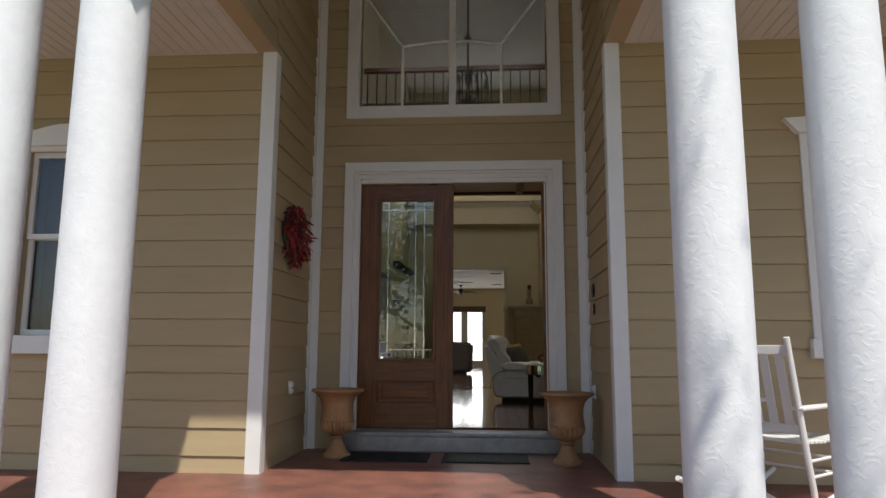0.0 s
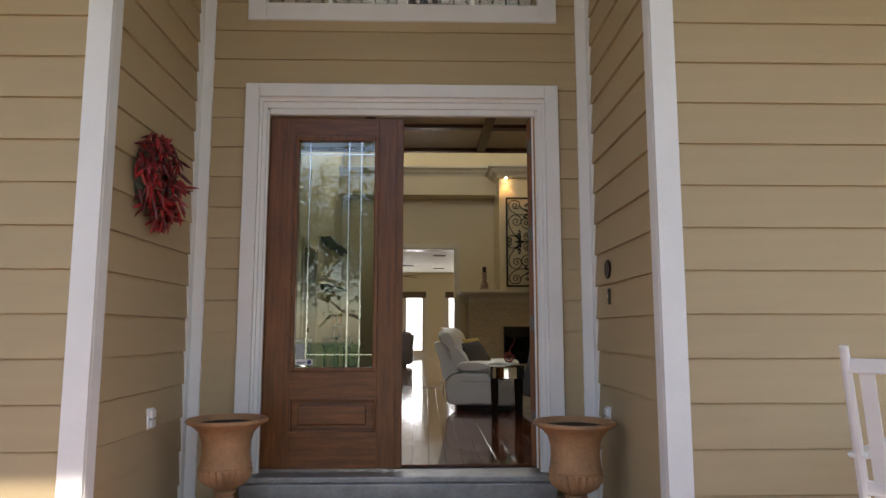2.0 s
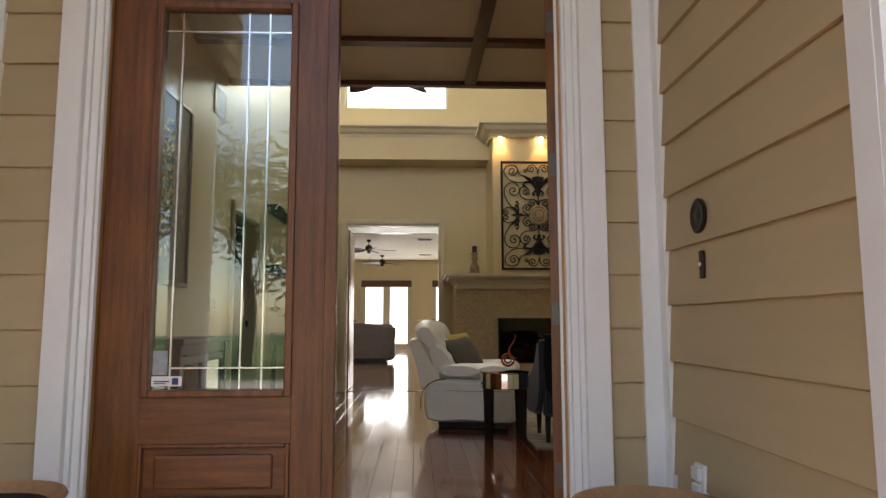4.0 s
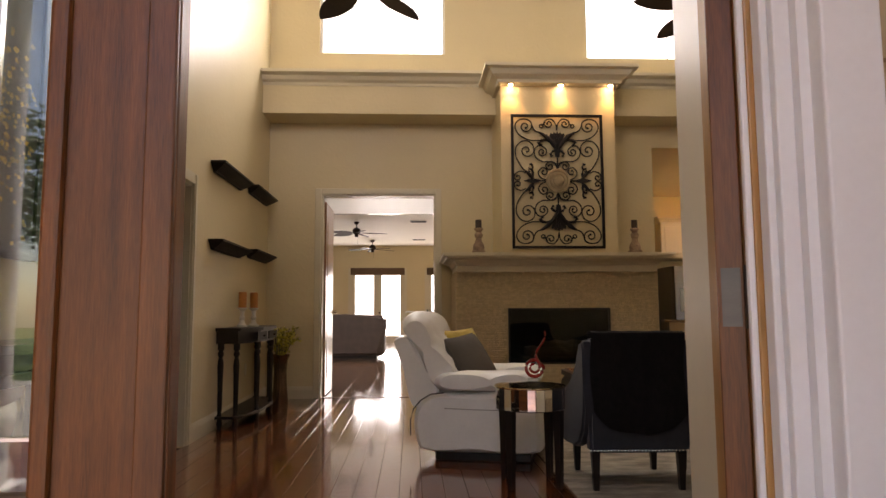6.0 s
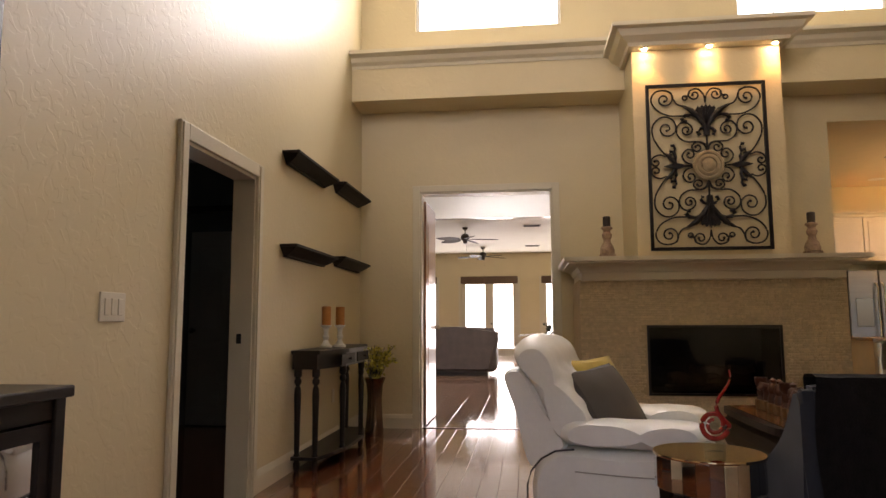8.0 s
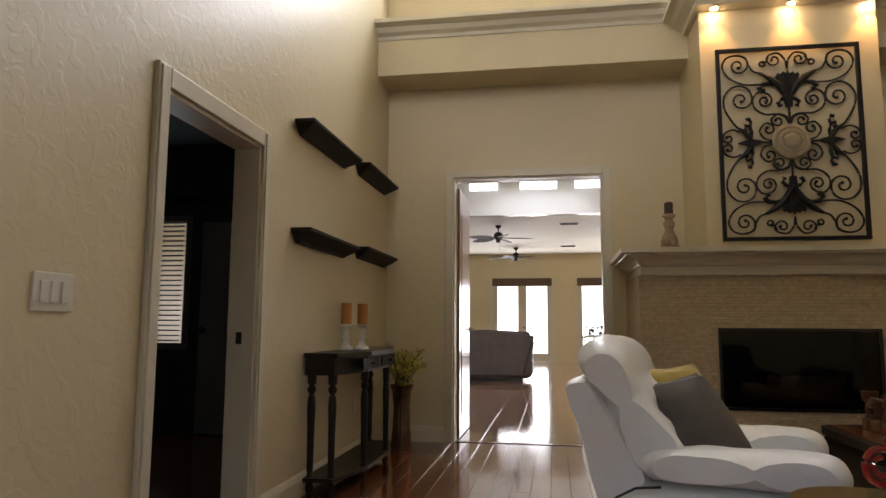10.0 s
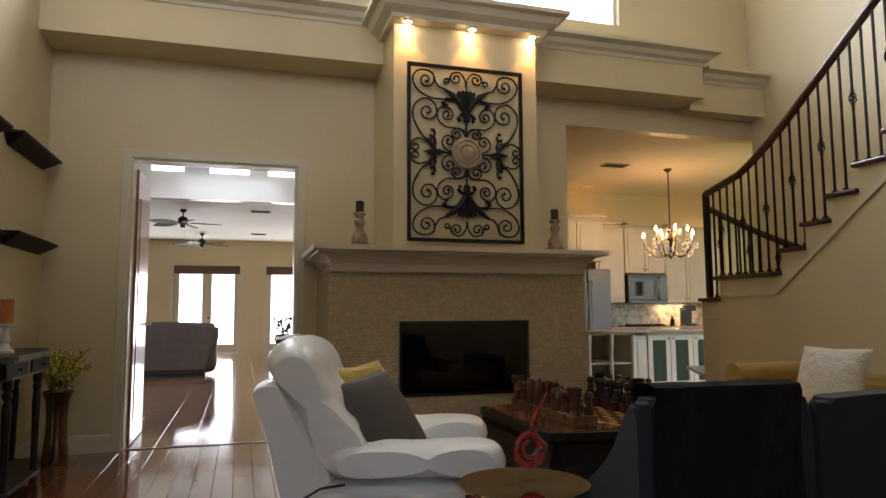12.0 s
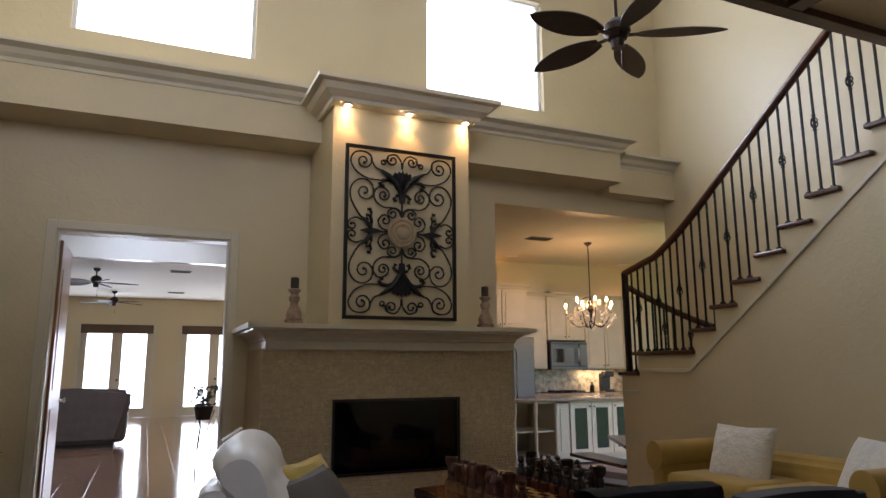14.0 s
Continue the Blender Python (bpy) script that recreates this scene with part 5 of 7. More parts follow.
for i in range(46):
    a, l = rng.uniform(0, 2 * math.pi), rng.uniform(0.18, 0.42)
    out = rng.uniform(0.05, 0.24)
    tip = Vector((out * math.cos(a) + 0.04, out * math.sin(a) - 0.03, 0.5 + l * 0.8))
    base = Vector((0.03 * math.cos(a), 0.03 * math.sin(a), 0.48))
    mid = (base + tip) / 2 + Vector((0, 0, 0.08))
    tube(bs, [base, mid, tip], 0.0025, 4)
    for k in range(13):
        p = mid.lerp(tip, rng.random()) if rng.random() < 0.75 else base.lerp(mid, rng.random())
        p = p + Vector((rng.uniform(-1, 1), rng.uniform(-1, 1), rng.uniform(-1, 1))) * 0.025
        vs = [bm.verts.new(v) for v in ((-0.01, 0, 0), (0, 0.02, 0.004), (0.01, 0, 0), (0, -0.02, 0.004))]
        bm.faces.new(vs)
        bmesh.ops.transform(bm, matrix=Matrix.Translation(p) @ Euler((rng.uniform(0, 6), rng.uniform(0, 6), rng.uniform(0, 6))).to_matrix().to_4x4(), verts=vs)
part("foliage", bm, M["yellowleaf"], va, "yellow green artificial foliage")
part("stem", bs, M["dryleaf"], va)

pt = empty("painting", pose(XL, 7.46, 1.85), "large dark painting of yellow autumn leaves in black frame", "painting")
part("frame", boxes((0, -0.62, -0.64, 0.035, -0.585, 0.64), (0, 0.585, -0.64, 0.035, 0.62, 0.64), (0, -0.585, 0.605, 0.035, 0.585, 0.64), (0, -0.585, -0.64, 0.035, 0.585, -0.605), bevel=0.005), M["black"], pt)
part("canvas", boxes((0.004, -0.585, -0.605, 0.02, 0.585, 0.605)), M["canvas"], pt, "dark canvas mottled with ochre")
rng = random.Random(17)
vx, fx = [], []
for i in range(900):
    y, z = rng.gauss(0.05, 0.27), rng.gauss(-0.05, 0.25)
    if abs(y) < 0.56 and abs(z) < 0.58:
        n, q, a = len(vx), rng.uniform(0.006, 0.016), rng.uniform(0, 3.14)
        vx += [(0.0205 + 0.0012 * (k % 2), y + q * math.cos(a + 1.57 * k) * (1 + 0.7 * (k % 2)), z + q * math.sin(a + 1.57 * k)) for k in range(4)]
        fx.append((n, n + 1, n + 2, n + 3))
me = bpy.data.meshes.new("leaf")
me.from_pydata(vx, [], fx)
me.materials.append(M["ochre"])
lf = new("leaf", me)
lf.parent = pt
tagged(lf, "thick ochre and yellow paint dabs", kind="stuff")

dr = empty("display_cabinet", pose(XL + 0.012, 7.14, 0), "low black cabinet with glass doors", "cabinet")
part("top", boxes((0, 0, 0.84, 0.33, 0.96, 0.875), bevel=0.006), M["espresso"], dr)
part("body", boxes((0.0, 0.01, 0.10, 0.02, 0.95, 0.84), (0.02, 0.01, 0.10, 0.30, 0.95, 0.13), (0.02, 0.01, 0.78, 0.30, 0.95, 0.84)), M["espresso"], dr)
for x, y in ((0.0, 0.01), (0.265, 0.01), (0.0, 0.905), (0.265, 0.905)):
    part("leg", boxes((x, y, 0, x + 0.045, y + 0.045, 0.84), bevel=0.004), M["espresso"], dr)
part("panel", boxes((0.045, 0.925, 0.52, 0.265, 0.94, 0.78), (0.045, 0.925, 0.13, 0.265, 0.94, 0.46)), M["mirror"], dr, "mirrored end panels")
part("rail", boxes((0.045, 0.92, 0.46, 0.265, 0.95, 0.52)), M["espresso"], dr)
for y0 in (0.06, 0.49):
    dd = part("door", boxes((0.275, y0, 0.14, 0.30, y0 + 0.045, 0.77), (0.275, y0 + 0.37, 0.14, 0.30, y0 + 0.415, 0.77), (0.275, y0 + 0.045, 0.14, 0.30, y0 + 0.37, 0.185), (0.275, y0 + 0.045, 0.725, 0.30, y0 + 0.37, 0.77)), M["espresso"], dr)
    part("pane", boxes((0.285, y0 + 0.045, 0.185, 0.289, y0 + 0.37, 0.725)), M["mirror"], dd)

# ---- seating group ----


def cushion(bm, w, d, h, m=None, puff=1.0, n=14):
    """A soft pad: a box of w x d x h with swollen faces and pinched corners."""
    made = {}
    def vert(i, j, s):
        edge = i in (0, n) or j in (0, n)
        key = (i, j, 0 if edge else s)
        if key not in made:
            u, v = 2 * i / n - 1, 2 * j / n - 1
            k = ((1 - u * u) * (1 - v * v)) ** (0.32 / puff)
            pull = 1 - 0.07 * (1 - abs(u)) * abs(v) - 0.07 * (1 - abs(v)) * abs(u)
            made[key] = bm.verts.new((u * w / 2 * pull, v * d / 2 * pull, s * h / 2 * k))
        return made[key]
    for i in range(n):
        for j in range(n):
            for s in (1, -1):
                q = [vert(i, j, s), vert(i + 1, j, s), vert(i + 1, j + 1, s), vert(i, j + 1, s)]
                bm.faces.new(q if s > 0 else q[::-1])
    if m is not None:
        bmesh.ops.transform(bm, matrix=m, verts=list(made.values()))
    return bm


def soft(bm, x0, y0, z0, x1, y1, z1, r=0.05, m=None):
    return box(bm, x0, y0, z0, x1, y1, z1, r, m, 5)


def smooth_loop(pts, times=3):
    """Rounds a closed outline by cutting its corners."""
    for _ in range(times):
        pts = [q for a, b in zip(pts, pts[1:] + pts[:1]) for q in ((a[0] * 0.75 + b[0] * 0.25, a[1] * 0.75 + b[1] * 0.25), (a[0] * 0.25 + b[0] * 0.75, a[1] * 0.25 + b[1] * 0.75))]
    return pts


def loaf(bm, outline, y0, y1, inset, n=18, power=5.0, dent=None):
    """A padded body: an (x, z) outline carried across y and drawn in at both ends."""
    pts = smooth_loop(outline, 2)
    cx, cz = sum(p[0] for p in pts) / len(pts), sum(p[1] for p in pts) / len(pts)
    rings = []
    for i in range(n + 1):
        u = math.sin((2 * i / n - 1) * math.pi / 2)
        k = inset * abs(u) ** power
        ring = []
        for x, z in pts:
            d = math.hypot(x - cx, z - cz)
            q = 1 - min(k, d * 0.8) / d
            v = Vector((cx + (x - cx) * q, (y0 + y1) / 2 + u * (y1 - y0) / 2, cz + (z - cz) * q))
            if dent:
                v = v + dent(v, u)
            ring.append(bm.verts.new(v))
        rings.append(ring)
    m = len(pts)
    for a, b in zip(rings, rings[1:]):
        for i in range(m):
            bm.faces.new((a[i], a[(i + 1) % m], b[(i + 1) % m], b[i]))
    bm.faces.new(rings[0])
    bm.faces.new(rings[-1])
    return bm


def recliner(m):
    r = empty("recliner", m, "white leather recliner with tufted back", "armchair")
    # x: back to front, y: across
    bm = loaf(bmesh.new(), [(0.02, 0.05), (0.40, 0.045), (0.80, 0.05), (0.86, 0.10), (0.85, 0.30), (0.82, 0.45), (0.45, 0.46), (0.12, 0.46), (0.01, 0.40), (-0.04, 0.28), (-0.02, 0.12)], -0.41, 0.41, 0.05, 18, 8)
    part("base", bm, M["leather"], r, smooth=True)
    part("plinth", boxes((0.12, -0.34, 0.0, 0.76, 0.34, 0.06), bevel=0.01), M["black"], r)

    def crease(v, u):
        w = 0.006 * noise.noise((v.x * 9, v.y * 9, v.z * 9))
        return Vector((w, 0, w))

    for sgn in (-1, 1):
        ya, yb = (-0.43, -0.20) if sgn < 0 else (0.20, 0.43)
        bm = loaf(bmesh.new(), [(0.12, 0.47), (0.40, 0.455), (0.72, 0.455), (0.80, 0.47), (0.82, 0.52), (0.79, 0.575), (0.70, 0.60), (0.40, 0.59), (0.20, 0.585), (0.12, 0.55)], ya, yb, 0.055, 16, 3, crease)
        part("armrest", bm, M["leather"], r, smooth=True)
        bm = bmesh.new()
        tube(bm, [(-0.03, sgn * 0.408, 0.17), (-0.03, sgn * 0.412, 0.27), (-0.01, sgn * 0.412, 0.34), (0.04, sgn * 0.412, 0.40), (0.11, sgn * 0.412, 0.44), (0.20, sgn * 0.412, 0.452)], 0.005, 6)
        part("piping", bm, M["shade"], r, "dark side seam")
        bm = bmesh.new()
        tube(bm, [(0.20, sgn * 0.413, 0.35), (0.40, sgn * 0.414, 0.345), (0.80, sgn * 0.412, 0.345)], 0.003, 6)
        part("seam", bm, M["seam"], r)
    bm = loaf(bmesh.new(), [(0.2, 0.36), (0.80, 0.36), (0.84, 0.42), (0.82, 0.49), (0.5, 0.50), (0.2, 0.48)], -0.22, 0.22, 0.03, 12, 4)
    part("seat", bm, M["leather"], r, smooth=True)
    # flat shell behind the padded, leaning cushion
    bm = loaf(bmesh.new(), [(-0.17, 0.80), (-0.165, 0.77), (-0.10, 0.56), (-0.04, 0.34), (0.0, 0.33), (0.14, 0.42), (0.16, 0.46), (0.02, 0.68), (-0.06, 0.82), (-0.10, 0.83), (-0.15, 0.82)], -0.36, 0.36, 0.02, 14, 10)
    part("back_shell", bm, M["leather"], r, smooth=True)

    def tufts(v, u):
        d = Vector((0, 0, 0))
        front = v.x > 0.15 - (v.z - 0.7) * 0.55
        if front:
            for tz in (0.60, 0.72, 0.84):
                for ty in (-0.26, -0.13, 0.0, 0.13, 0.26):
                    g = math.exp(-((v.y - ty) ** 2) / 0.0022 - ((v.z - tz) ** 2) / 0.0012)
                    d += Vector((-0.018, 0, -0.006)) * g
        w = 0.008 * noise.noise((v.x * 6, v.y * 5, v.z * 6)) + 0.003 * noise.noise((v.x * 22, v.y * 16, v.z * 22))
        return d + Vector((w, 0, 0.6 * w))

    bm = loaf(bmesh.new(), [(0.12, 0.42), (0.06, 0.54), (-0.01, 0.68), (-0.085, 0.81), (-0.135, 0.875), (-0.14, 0.93), (-0.09, 0.98), (-0.02, 0.995), (0.055, 0.965), (0.105, 0.905), (0.145, 0.83), (0.19, 0.75), (0.245, 0.65), (0.31, 0.57), (0.32, 0.50), (0.22, 0.43)], -0.375, 0.375, 0.075, 40, 5, tufts)
    part("back_cushion", bm, M["leather"], r, smooth=True)
    bm = bmesh.new()
    tube(bm, [(-0.09, -0.30 + 0.06 * i, 0.985 + 0.004 * (i % 2)) for i in range(11)], 0.006, 6)
    part("piping", bm, M["leather"], r)
    part("lever", lathe(bmesh.new(), [(0.0, 0), (0.04, 0.0), (0.044, 0.01), (0.035, 0.022), (0, 0.026)], 20, pose(0.69, -0.412, 0.41, 90)), M["black"], r, "black release knob")
    return r


CHAIR = pose(0.15, 9.97, 0.0, 0, 0, -14)
recliner(CHAIR)
p = bmesh.new()
cushion(p, 0.43, 0.43, 0.17, CHAIR @ pose(0.31, -0.10, 0.635, 0, 0, -34) @ pose(0, 0, 0, 0, 56, 0) @ pose(0, 0, 0, 0, 0, 6))
tagged(part("throw_pillow", p, M["greyfab"], smooth=True), "grey woven throw pillow on the recliner", "pillow")
p = bmesh.new()
cushion(p, 0.44, 0.42, 0.11, CHAIR @ pose(0.275, 0.02, 0.665, 0, 0, -32) @ pose(0, 0, 0, 0, 62, 0) @ pose(0, 0, 0, 0, 0, 2))
tagged(part("throw_pillow", p, M["yellowfab"], smooth=True), "mustard yellow throw pillow on the recliner", "pillow")

et = empty("end_table", pose(0.715, 8.95, 0), "round mirrored end table with dark tapered legs", "table")
part("tabletop", lathe(bmesh.new(), [(0.0, 0.548), (0.205, 0.548), (0.207, 0.553), (0.205, 0.558), (0.0, 0.5582)], 48), M["goldmirror"], et, "gold tinted mirror top")
N = 26
for i in range(N):
    a = 2 * math.pi * i / N
    w = 0.2 * math.tan(math.pi / N)
    part("facet", place(boxes((0.194, -w + 0.0008, 0.43, 0.2, w - 0.0008, 0.547)), pose(0, 0, 0, 0, 0, math.degrees(a))), M["mirror"], et)
part("core", lathe(bmesh.new(), [(0.0, 0.425), (0.194, 0.425), (0.194, 0.547), (0.0, 0.547)], 48), M["black"], et)
for k in range(4):
    bm = bmesh.new()
    vs = box(bm, -0.022, -0.022, 0, 0.022, 0.022, 0.43)
    for v in bm.verts:
        if v.co.z < 0.1:
            v.co.x *= 0.7
            v.co.y *= 0.7
    part("leg", place(bm, pose(0.19 * math.cos(math.radians(45 + 90 * k)), 0.19 * math.sin(math.radians(45 + 90 * k)), 0, 0, 0, 45)), M["espresso"], et)
sc = empty("glass_sculpture", pose(0.745, 8.97, 0.5582, 0, 0, 10), "red glass spiral sculpture on clear block", "sculpture")
part("block", boxes((-0.035, -0.02, 0, 0.035, 0.02, 0.035), bevel=0.004), M["crystal"], sc)
bm = bmesh.new()
pts, rad = [], []
for i in range(52):
    t = i / 51
    a = -math.pi / 2 - 2 * math.pi * 1.75 * (1 - t) + math.pi * 0.5
    q = 0.018 + 0.042 * t
    pts.append((q * math.cos(a), 0.0, 0.10 + q * math.sin(a)))
    rad.append(0.007 + 0.004 * t)
end = pts[-1]
for i in range(1, 16):
    t = i / 15
    pts.append((end[0] - 0.045 * math.sin(math.pi * 1.6 * t) * (1 - 0.3 * t) - 0.02 * t, 0, end[2] + 0.21 * t))
    rad.append(0.011 * (1 - 0.75 * t))
tube(bm, pts, rad, 10)
part("spiral", bm, M["redglass"], sc, smooth=True)


def club_chair(m, label):
    c = empty("club_chair", m, label, "armchair", "navy chairs")
    # x across, y front; back at y = 0
    bm = bmesh.new()
    n = 14
    prof = []
    for i in range(n + 1):
        t = i / n
        prof.append((-0.29 + 0.58 * t, 0.80 + 0.012 * math.sin(math.pi * t)))
    prism(bm, [(-0.29, 0.20)] + prof + [(0.29, 0.20)], "y", 0.0, 0.10)
    bmesh.ops.bevel(bm, geom=[e for e in bm.edges if abs(e.calc_length()) > 0.0], offset=0.018, segments=3, affect="EDGES")
    part("backrest", bm, M["navy"], c, smooth=True)
    for s in (-1, 1):
        bm = bmesh.new()
        pts = smooth_loop([(0.0, 0.20), (0.60, 0.20), (0.66, 0.30), (0.65, 0.41), (0.52, 0.44), (0.38, 0.47), (0.26, 0.54), (0.14, 0.63), (0.06, 0.76), (0.03, 0.80), (-0.005, 0.78)], 2)
        prism(bm, pts, "x", s * 0.29 - 0.035, s * 0.29 + 0.035)
        bmesh.ops.bevel(bm, geom=[e for e in bm.edges if len(e.link_faces) == 2 and abs(e.verts[0].co.x - e.verts[1].co.x) < 1e-5], offset=0.014, segments=3, affect="EDGES")
        for v in bm.verts:
            v.co.x += s * (0.07 * max(0, v.co.y) / 0.6 * (0.4 + 0.6 * min(1, v.co.z / 0.5)))
        part("arm", bm, M["navy"], c, smooth=True)
    bm = bmesh.new()
    soft(bm, -0.25, 0.08, 0.22, 0.25, 0.64, 0.45, 0.05)
    part("seat", bm, M["navy"], c, smooth=True)
    bm = bmesh.new()
    for i in range(30):
        bmesh.ops.create_icosphere(bm, subdivisions=1, radius=0.006, matrix=pose(-0.285 + 0.57 * i / 29, -0.002, 0.215))
    part("nailhead", bm, M["chrome"], c, "row of silver nail heads")
    for x in (-0.25, 0.25):
        for y in (0.05, 0.57):
            bm = bmesh.new()
            box(bm, x - 0.024, y - 0.024, 0, x + 0.024, y + 0.024, 0.21)
            for v in bm.verts:
                if v.co.z < 0.1:
                    v.co.x = x + (v.co.x - x) * 0.65
                    v.co.y = y + (v.co.y - y) * 0.65
            part("leg", bm, M["espresso"], c)
    return c


club_chair(pose(1.265, 8.68, 0.012, 0, 0, -2) @ Matrix.Diagonal((0.94, 0.92, 1.02, 1)), "navy velvet club chair with draped black throw")
club_chair(pose(1.885, 8.63, 0.012, 0, 0, -5) @ Matrix.Diagonal((0.94, 0.92, 1.0, 1)), "navy velvet club chair beside the other")
# throw over the first chair
bm = bmesh.new()
nu, nv = 26, 30
g = {}
rng = random.Random(3)
for i in range(nu + 1):
    u = i / nu
    x = -0.275 + 0.55 * u
    for j in range(nv + 1):
        t = j / nv
        # over the front, the top and down the rear
        L = 1.0 * t
        if L < 0.3:
            y, z = 0.12, 0.52 + L
        elif L < 0.42:
            a = (L - 0.3) / 0.12 * math.pi
            y, z = 0.05 + 0.07 * math.cos(a), 0.82 + 0.018 * math.sin(a) + 0.006
        else:
            y, z = -0.022, 0.825 - (L - 0.42) * (0.86 - 0.16 * (2 * u - 1) ** 4) - 0.02 * math.sin(3 * u)
        w = 0.008 * math.sin(9 * u + 3 * t) + 0.006 * noise.noise((x * 14, t * 9, 1.3))
        g[i, j] = bm.verts.new((x + 0.012 * math.sin(7 * t), y - (w if y < 0.05 else -w), z + 0.006 * noise.noise((x * 10, t * 6, 4))))
for i in range(nu):
    for j in range(nv):
        bm.faces.new((g[i, j], g[i + 1, j], g[i + 1, j + 1], g[i, j + 1]))
geo = bmesh.ops.solidify(bm, geom=bm.faces[:], thickness=0.012)
place(bm, pose(1.265, 8.68, 0.012, 0, 0, -2) @ Matrix.Diagonal((0.94, 0.95, 1.02, 1)))
tagged(part("throw_blanket", bm, M["fur"], smooth=True), "black fur throw draped over a chair back", "blanket")

rug = empty("area_rug", pose(2.0, 10.0, 0), "cream and grey patterned area rug", "rug")
part("rug_body", boxes((-1.1, -1.45, 0, 1.1, 1.35, 0.012), bevel=0.004), M["rug"], rug)

tb = empty("coffee_table", pose(2.02, 10.80, 0.012) @ Matrix.Diagonal((0.85, 0.85, 1, 1)), "dark wooden coffee table with inlaid top", "table")
bm = bmesh.new()
prism(bm, smooth_loop([(-0.66, -0.70), (0.66, -0.70), (0.72, -0.5), (0.72, 0.5), (0.66, 0.72), (-0.66, 0.72), (-0.72, 0.5), (-0.72, -0.5)], 2), "z", 0.395, 0.438)
part("tabletop", bm, M["espresso"], tb)
part("inlay", boxes((-0.64, -0.64, 0.4381, 0.64, 0.64, 0.442)), M["burl"], tb, "glossy burl veneer inlay")
vx, fx = [], []
for i in range(8):
    for j in range(8):
        if (i + j) % 2:
            k, x, y = len(vx), -0.22 + 0.058 * i, -0.56 + 0.14 * j
            for z in (0.4421, 0.4432):
                vx += [(x, y, z), (x + 0.058, y, z), (x + 0.058, y + 0.14, z), (x, y + 0.14, z)]
            fx += [(k + 4, k + 5, k + 6, k + 7), (k, k + 1, k + 5, k + 4), (k + 1, k + 2, k + 6, k + 5), (k + 2, k + 3, k + 7, k + 6), (k + 3, k, k + 4, k + 7)]
me = bpy.data.meshes.new("squares")
me.from_pydata(vx, [], fx)
me.materials.append(M["goldwood"])
sq = new("squares", me)
sq.parent = tb
tagged(sq, "pale inlaid board squares", kind="stuff")
bm = bmesh.new()
APR = [(0.0, 0.14), (0.03, 0.15), (0.055, 0.20), (0.065, 0.27), (0.05, 0.34), (0.015, 0.385), (0.0, 0.395)]
run(bm, APR, [(-0.62, -0.62, 0), (0.62, -0.62, 0), (0.62, 0.64, 0), (-0.62, 0.64, 0), (-0.62, -0.62, 0)])
part("apron", bm, M["espresso"], tb)
for x in (-0.56, 0.56):
    for y in (-0.56, 0.58):
        part("leg", lathe(bmesh.new(), [(0.035, 0.0), (0.05, 0.03), (0.035, 0.08), (0.055, 0.13), (0.055, 0.2)], 12, pose(x, y, 0)), M["espresso"], tb, smooth=True)
part("stretcher", boxes((-0.60, -0.60, 0.06, 0.60, 0.62, 0.10), bevel=0.006), M["goldwood"], tb)


def chess_piece(m, kind, material, base, label):
    c = empty("chess_piece", m @ Matrix.Diagonal((1.2, 1.2, 1.12, 1)), label, "chess piece", "carved chess pieces")
    part("base", boxes((-0.032, -0.032, 0, 0.032, 0.032, 0.055), bevel=0.006), base, c)
    bm = bmesh.new()
    if kind == 0:
        lathe(bm, [(0.03, 0.055), (0.032, 0.08), (0.022, 0.11), (0.03, 0.13), (0.026, 0.16), (0.012, 0.175), (0.018, 0.19), (0.0, 0.205)], 12)
    elif kind == 1:
        lathe(bm, [(0.03, 0.055), (0.02, 0.08), (0.026, 0.1), (0.02, 0.13), (0.034, 0.15), (0.036, 0.19), (0.028, 0.19), (0.026, 0.165), (0.0, 0.165)], 12)
    elif kind == 2:
        tube(bm, [(0.0, 0, 0.055), (0.012, 0, 0.1), (0.0, 0, 0.14), (-0.03, 0, 0.15), (-0.05, 0, 0.125)], [0.03, 0.032, 0.03, 0.024, 0.014], 10)
        tube(bm, [(0.01, 0, 0.15), (0.018, 0, 0.185)], [0.012, 0.003], 6)
    else:
        lathe(bm, [(0.026, 0.055), (0.028, 0.075), (0.014, 0.1), (0.02, 0.115), (0.012, 0.125), (0.022, 0.145), (0.016, 0.165), (0.0, 0.17)], 12)
    part("figure", bm, material, c, smooth=True)


for r, (x0, dark) in enumerate(((-0.43, False), (0.21, True))):
    rng = random.Random(r)
    for row in range(2):
        for i in range(8):
            k = (1, 2, 0, 1, 0, 0, 2, 1)[i] if row == r else 3
            m = pose(2.02 + 0.85 * (x0 + 0.10 * row), 10.80 + 0.85 * (0.135 * i - 0.49), 0.4545)
            chess_piece(m @ pose(0, 0, 0, 0, 0, rng.uniform(-15, 15)), k, M["ebony"] if dark else M["redwood"], M["redwood"] if dark else M["palewood"], "carved black chess piece on the coffee table" if dark else "carved reddish wooden chess piece on the table")

so = empty("sofa", pose(3.955, 10.13, 0, 0, 0, 90) @ Matrix.Diagonal((0.81, 0.92, 1, 1)), "mustard yellow rolled arm sofa against the stair wall", "sofa")
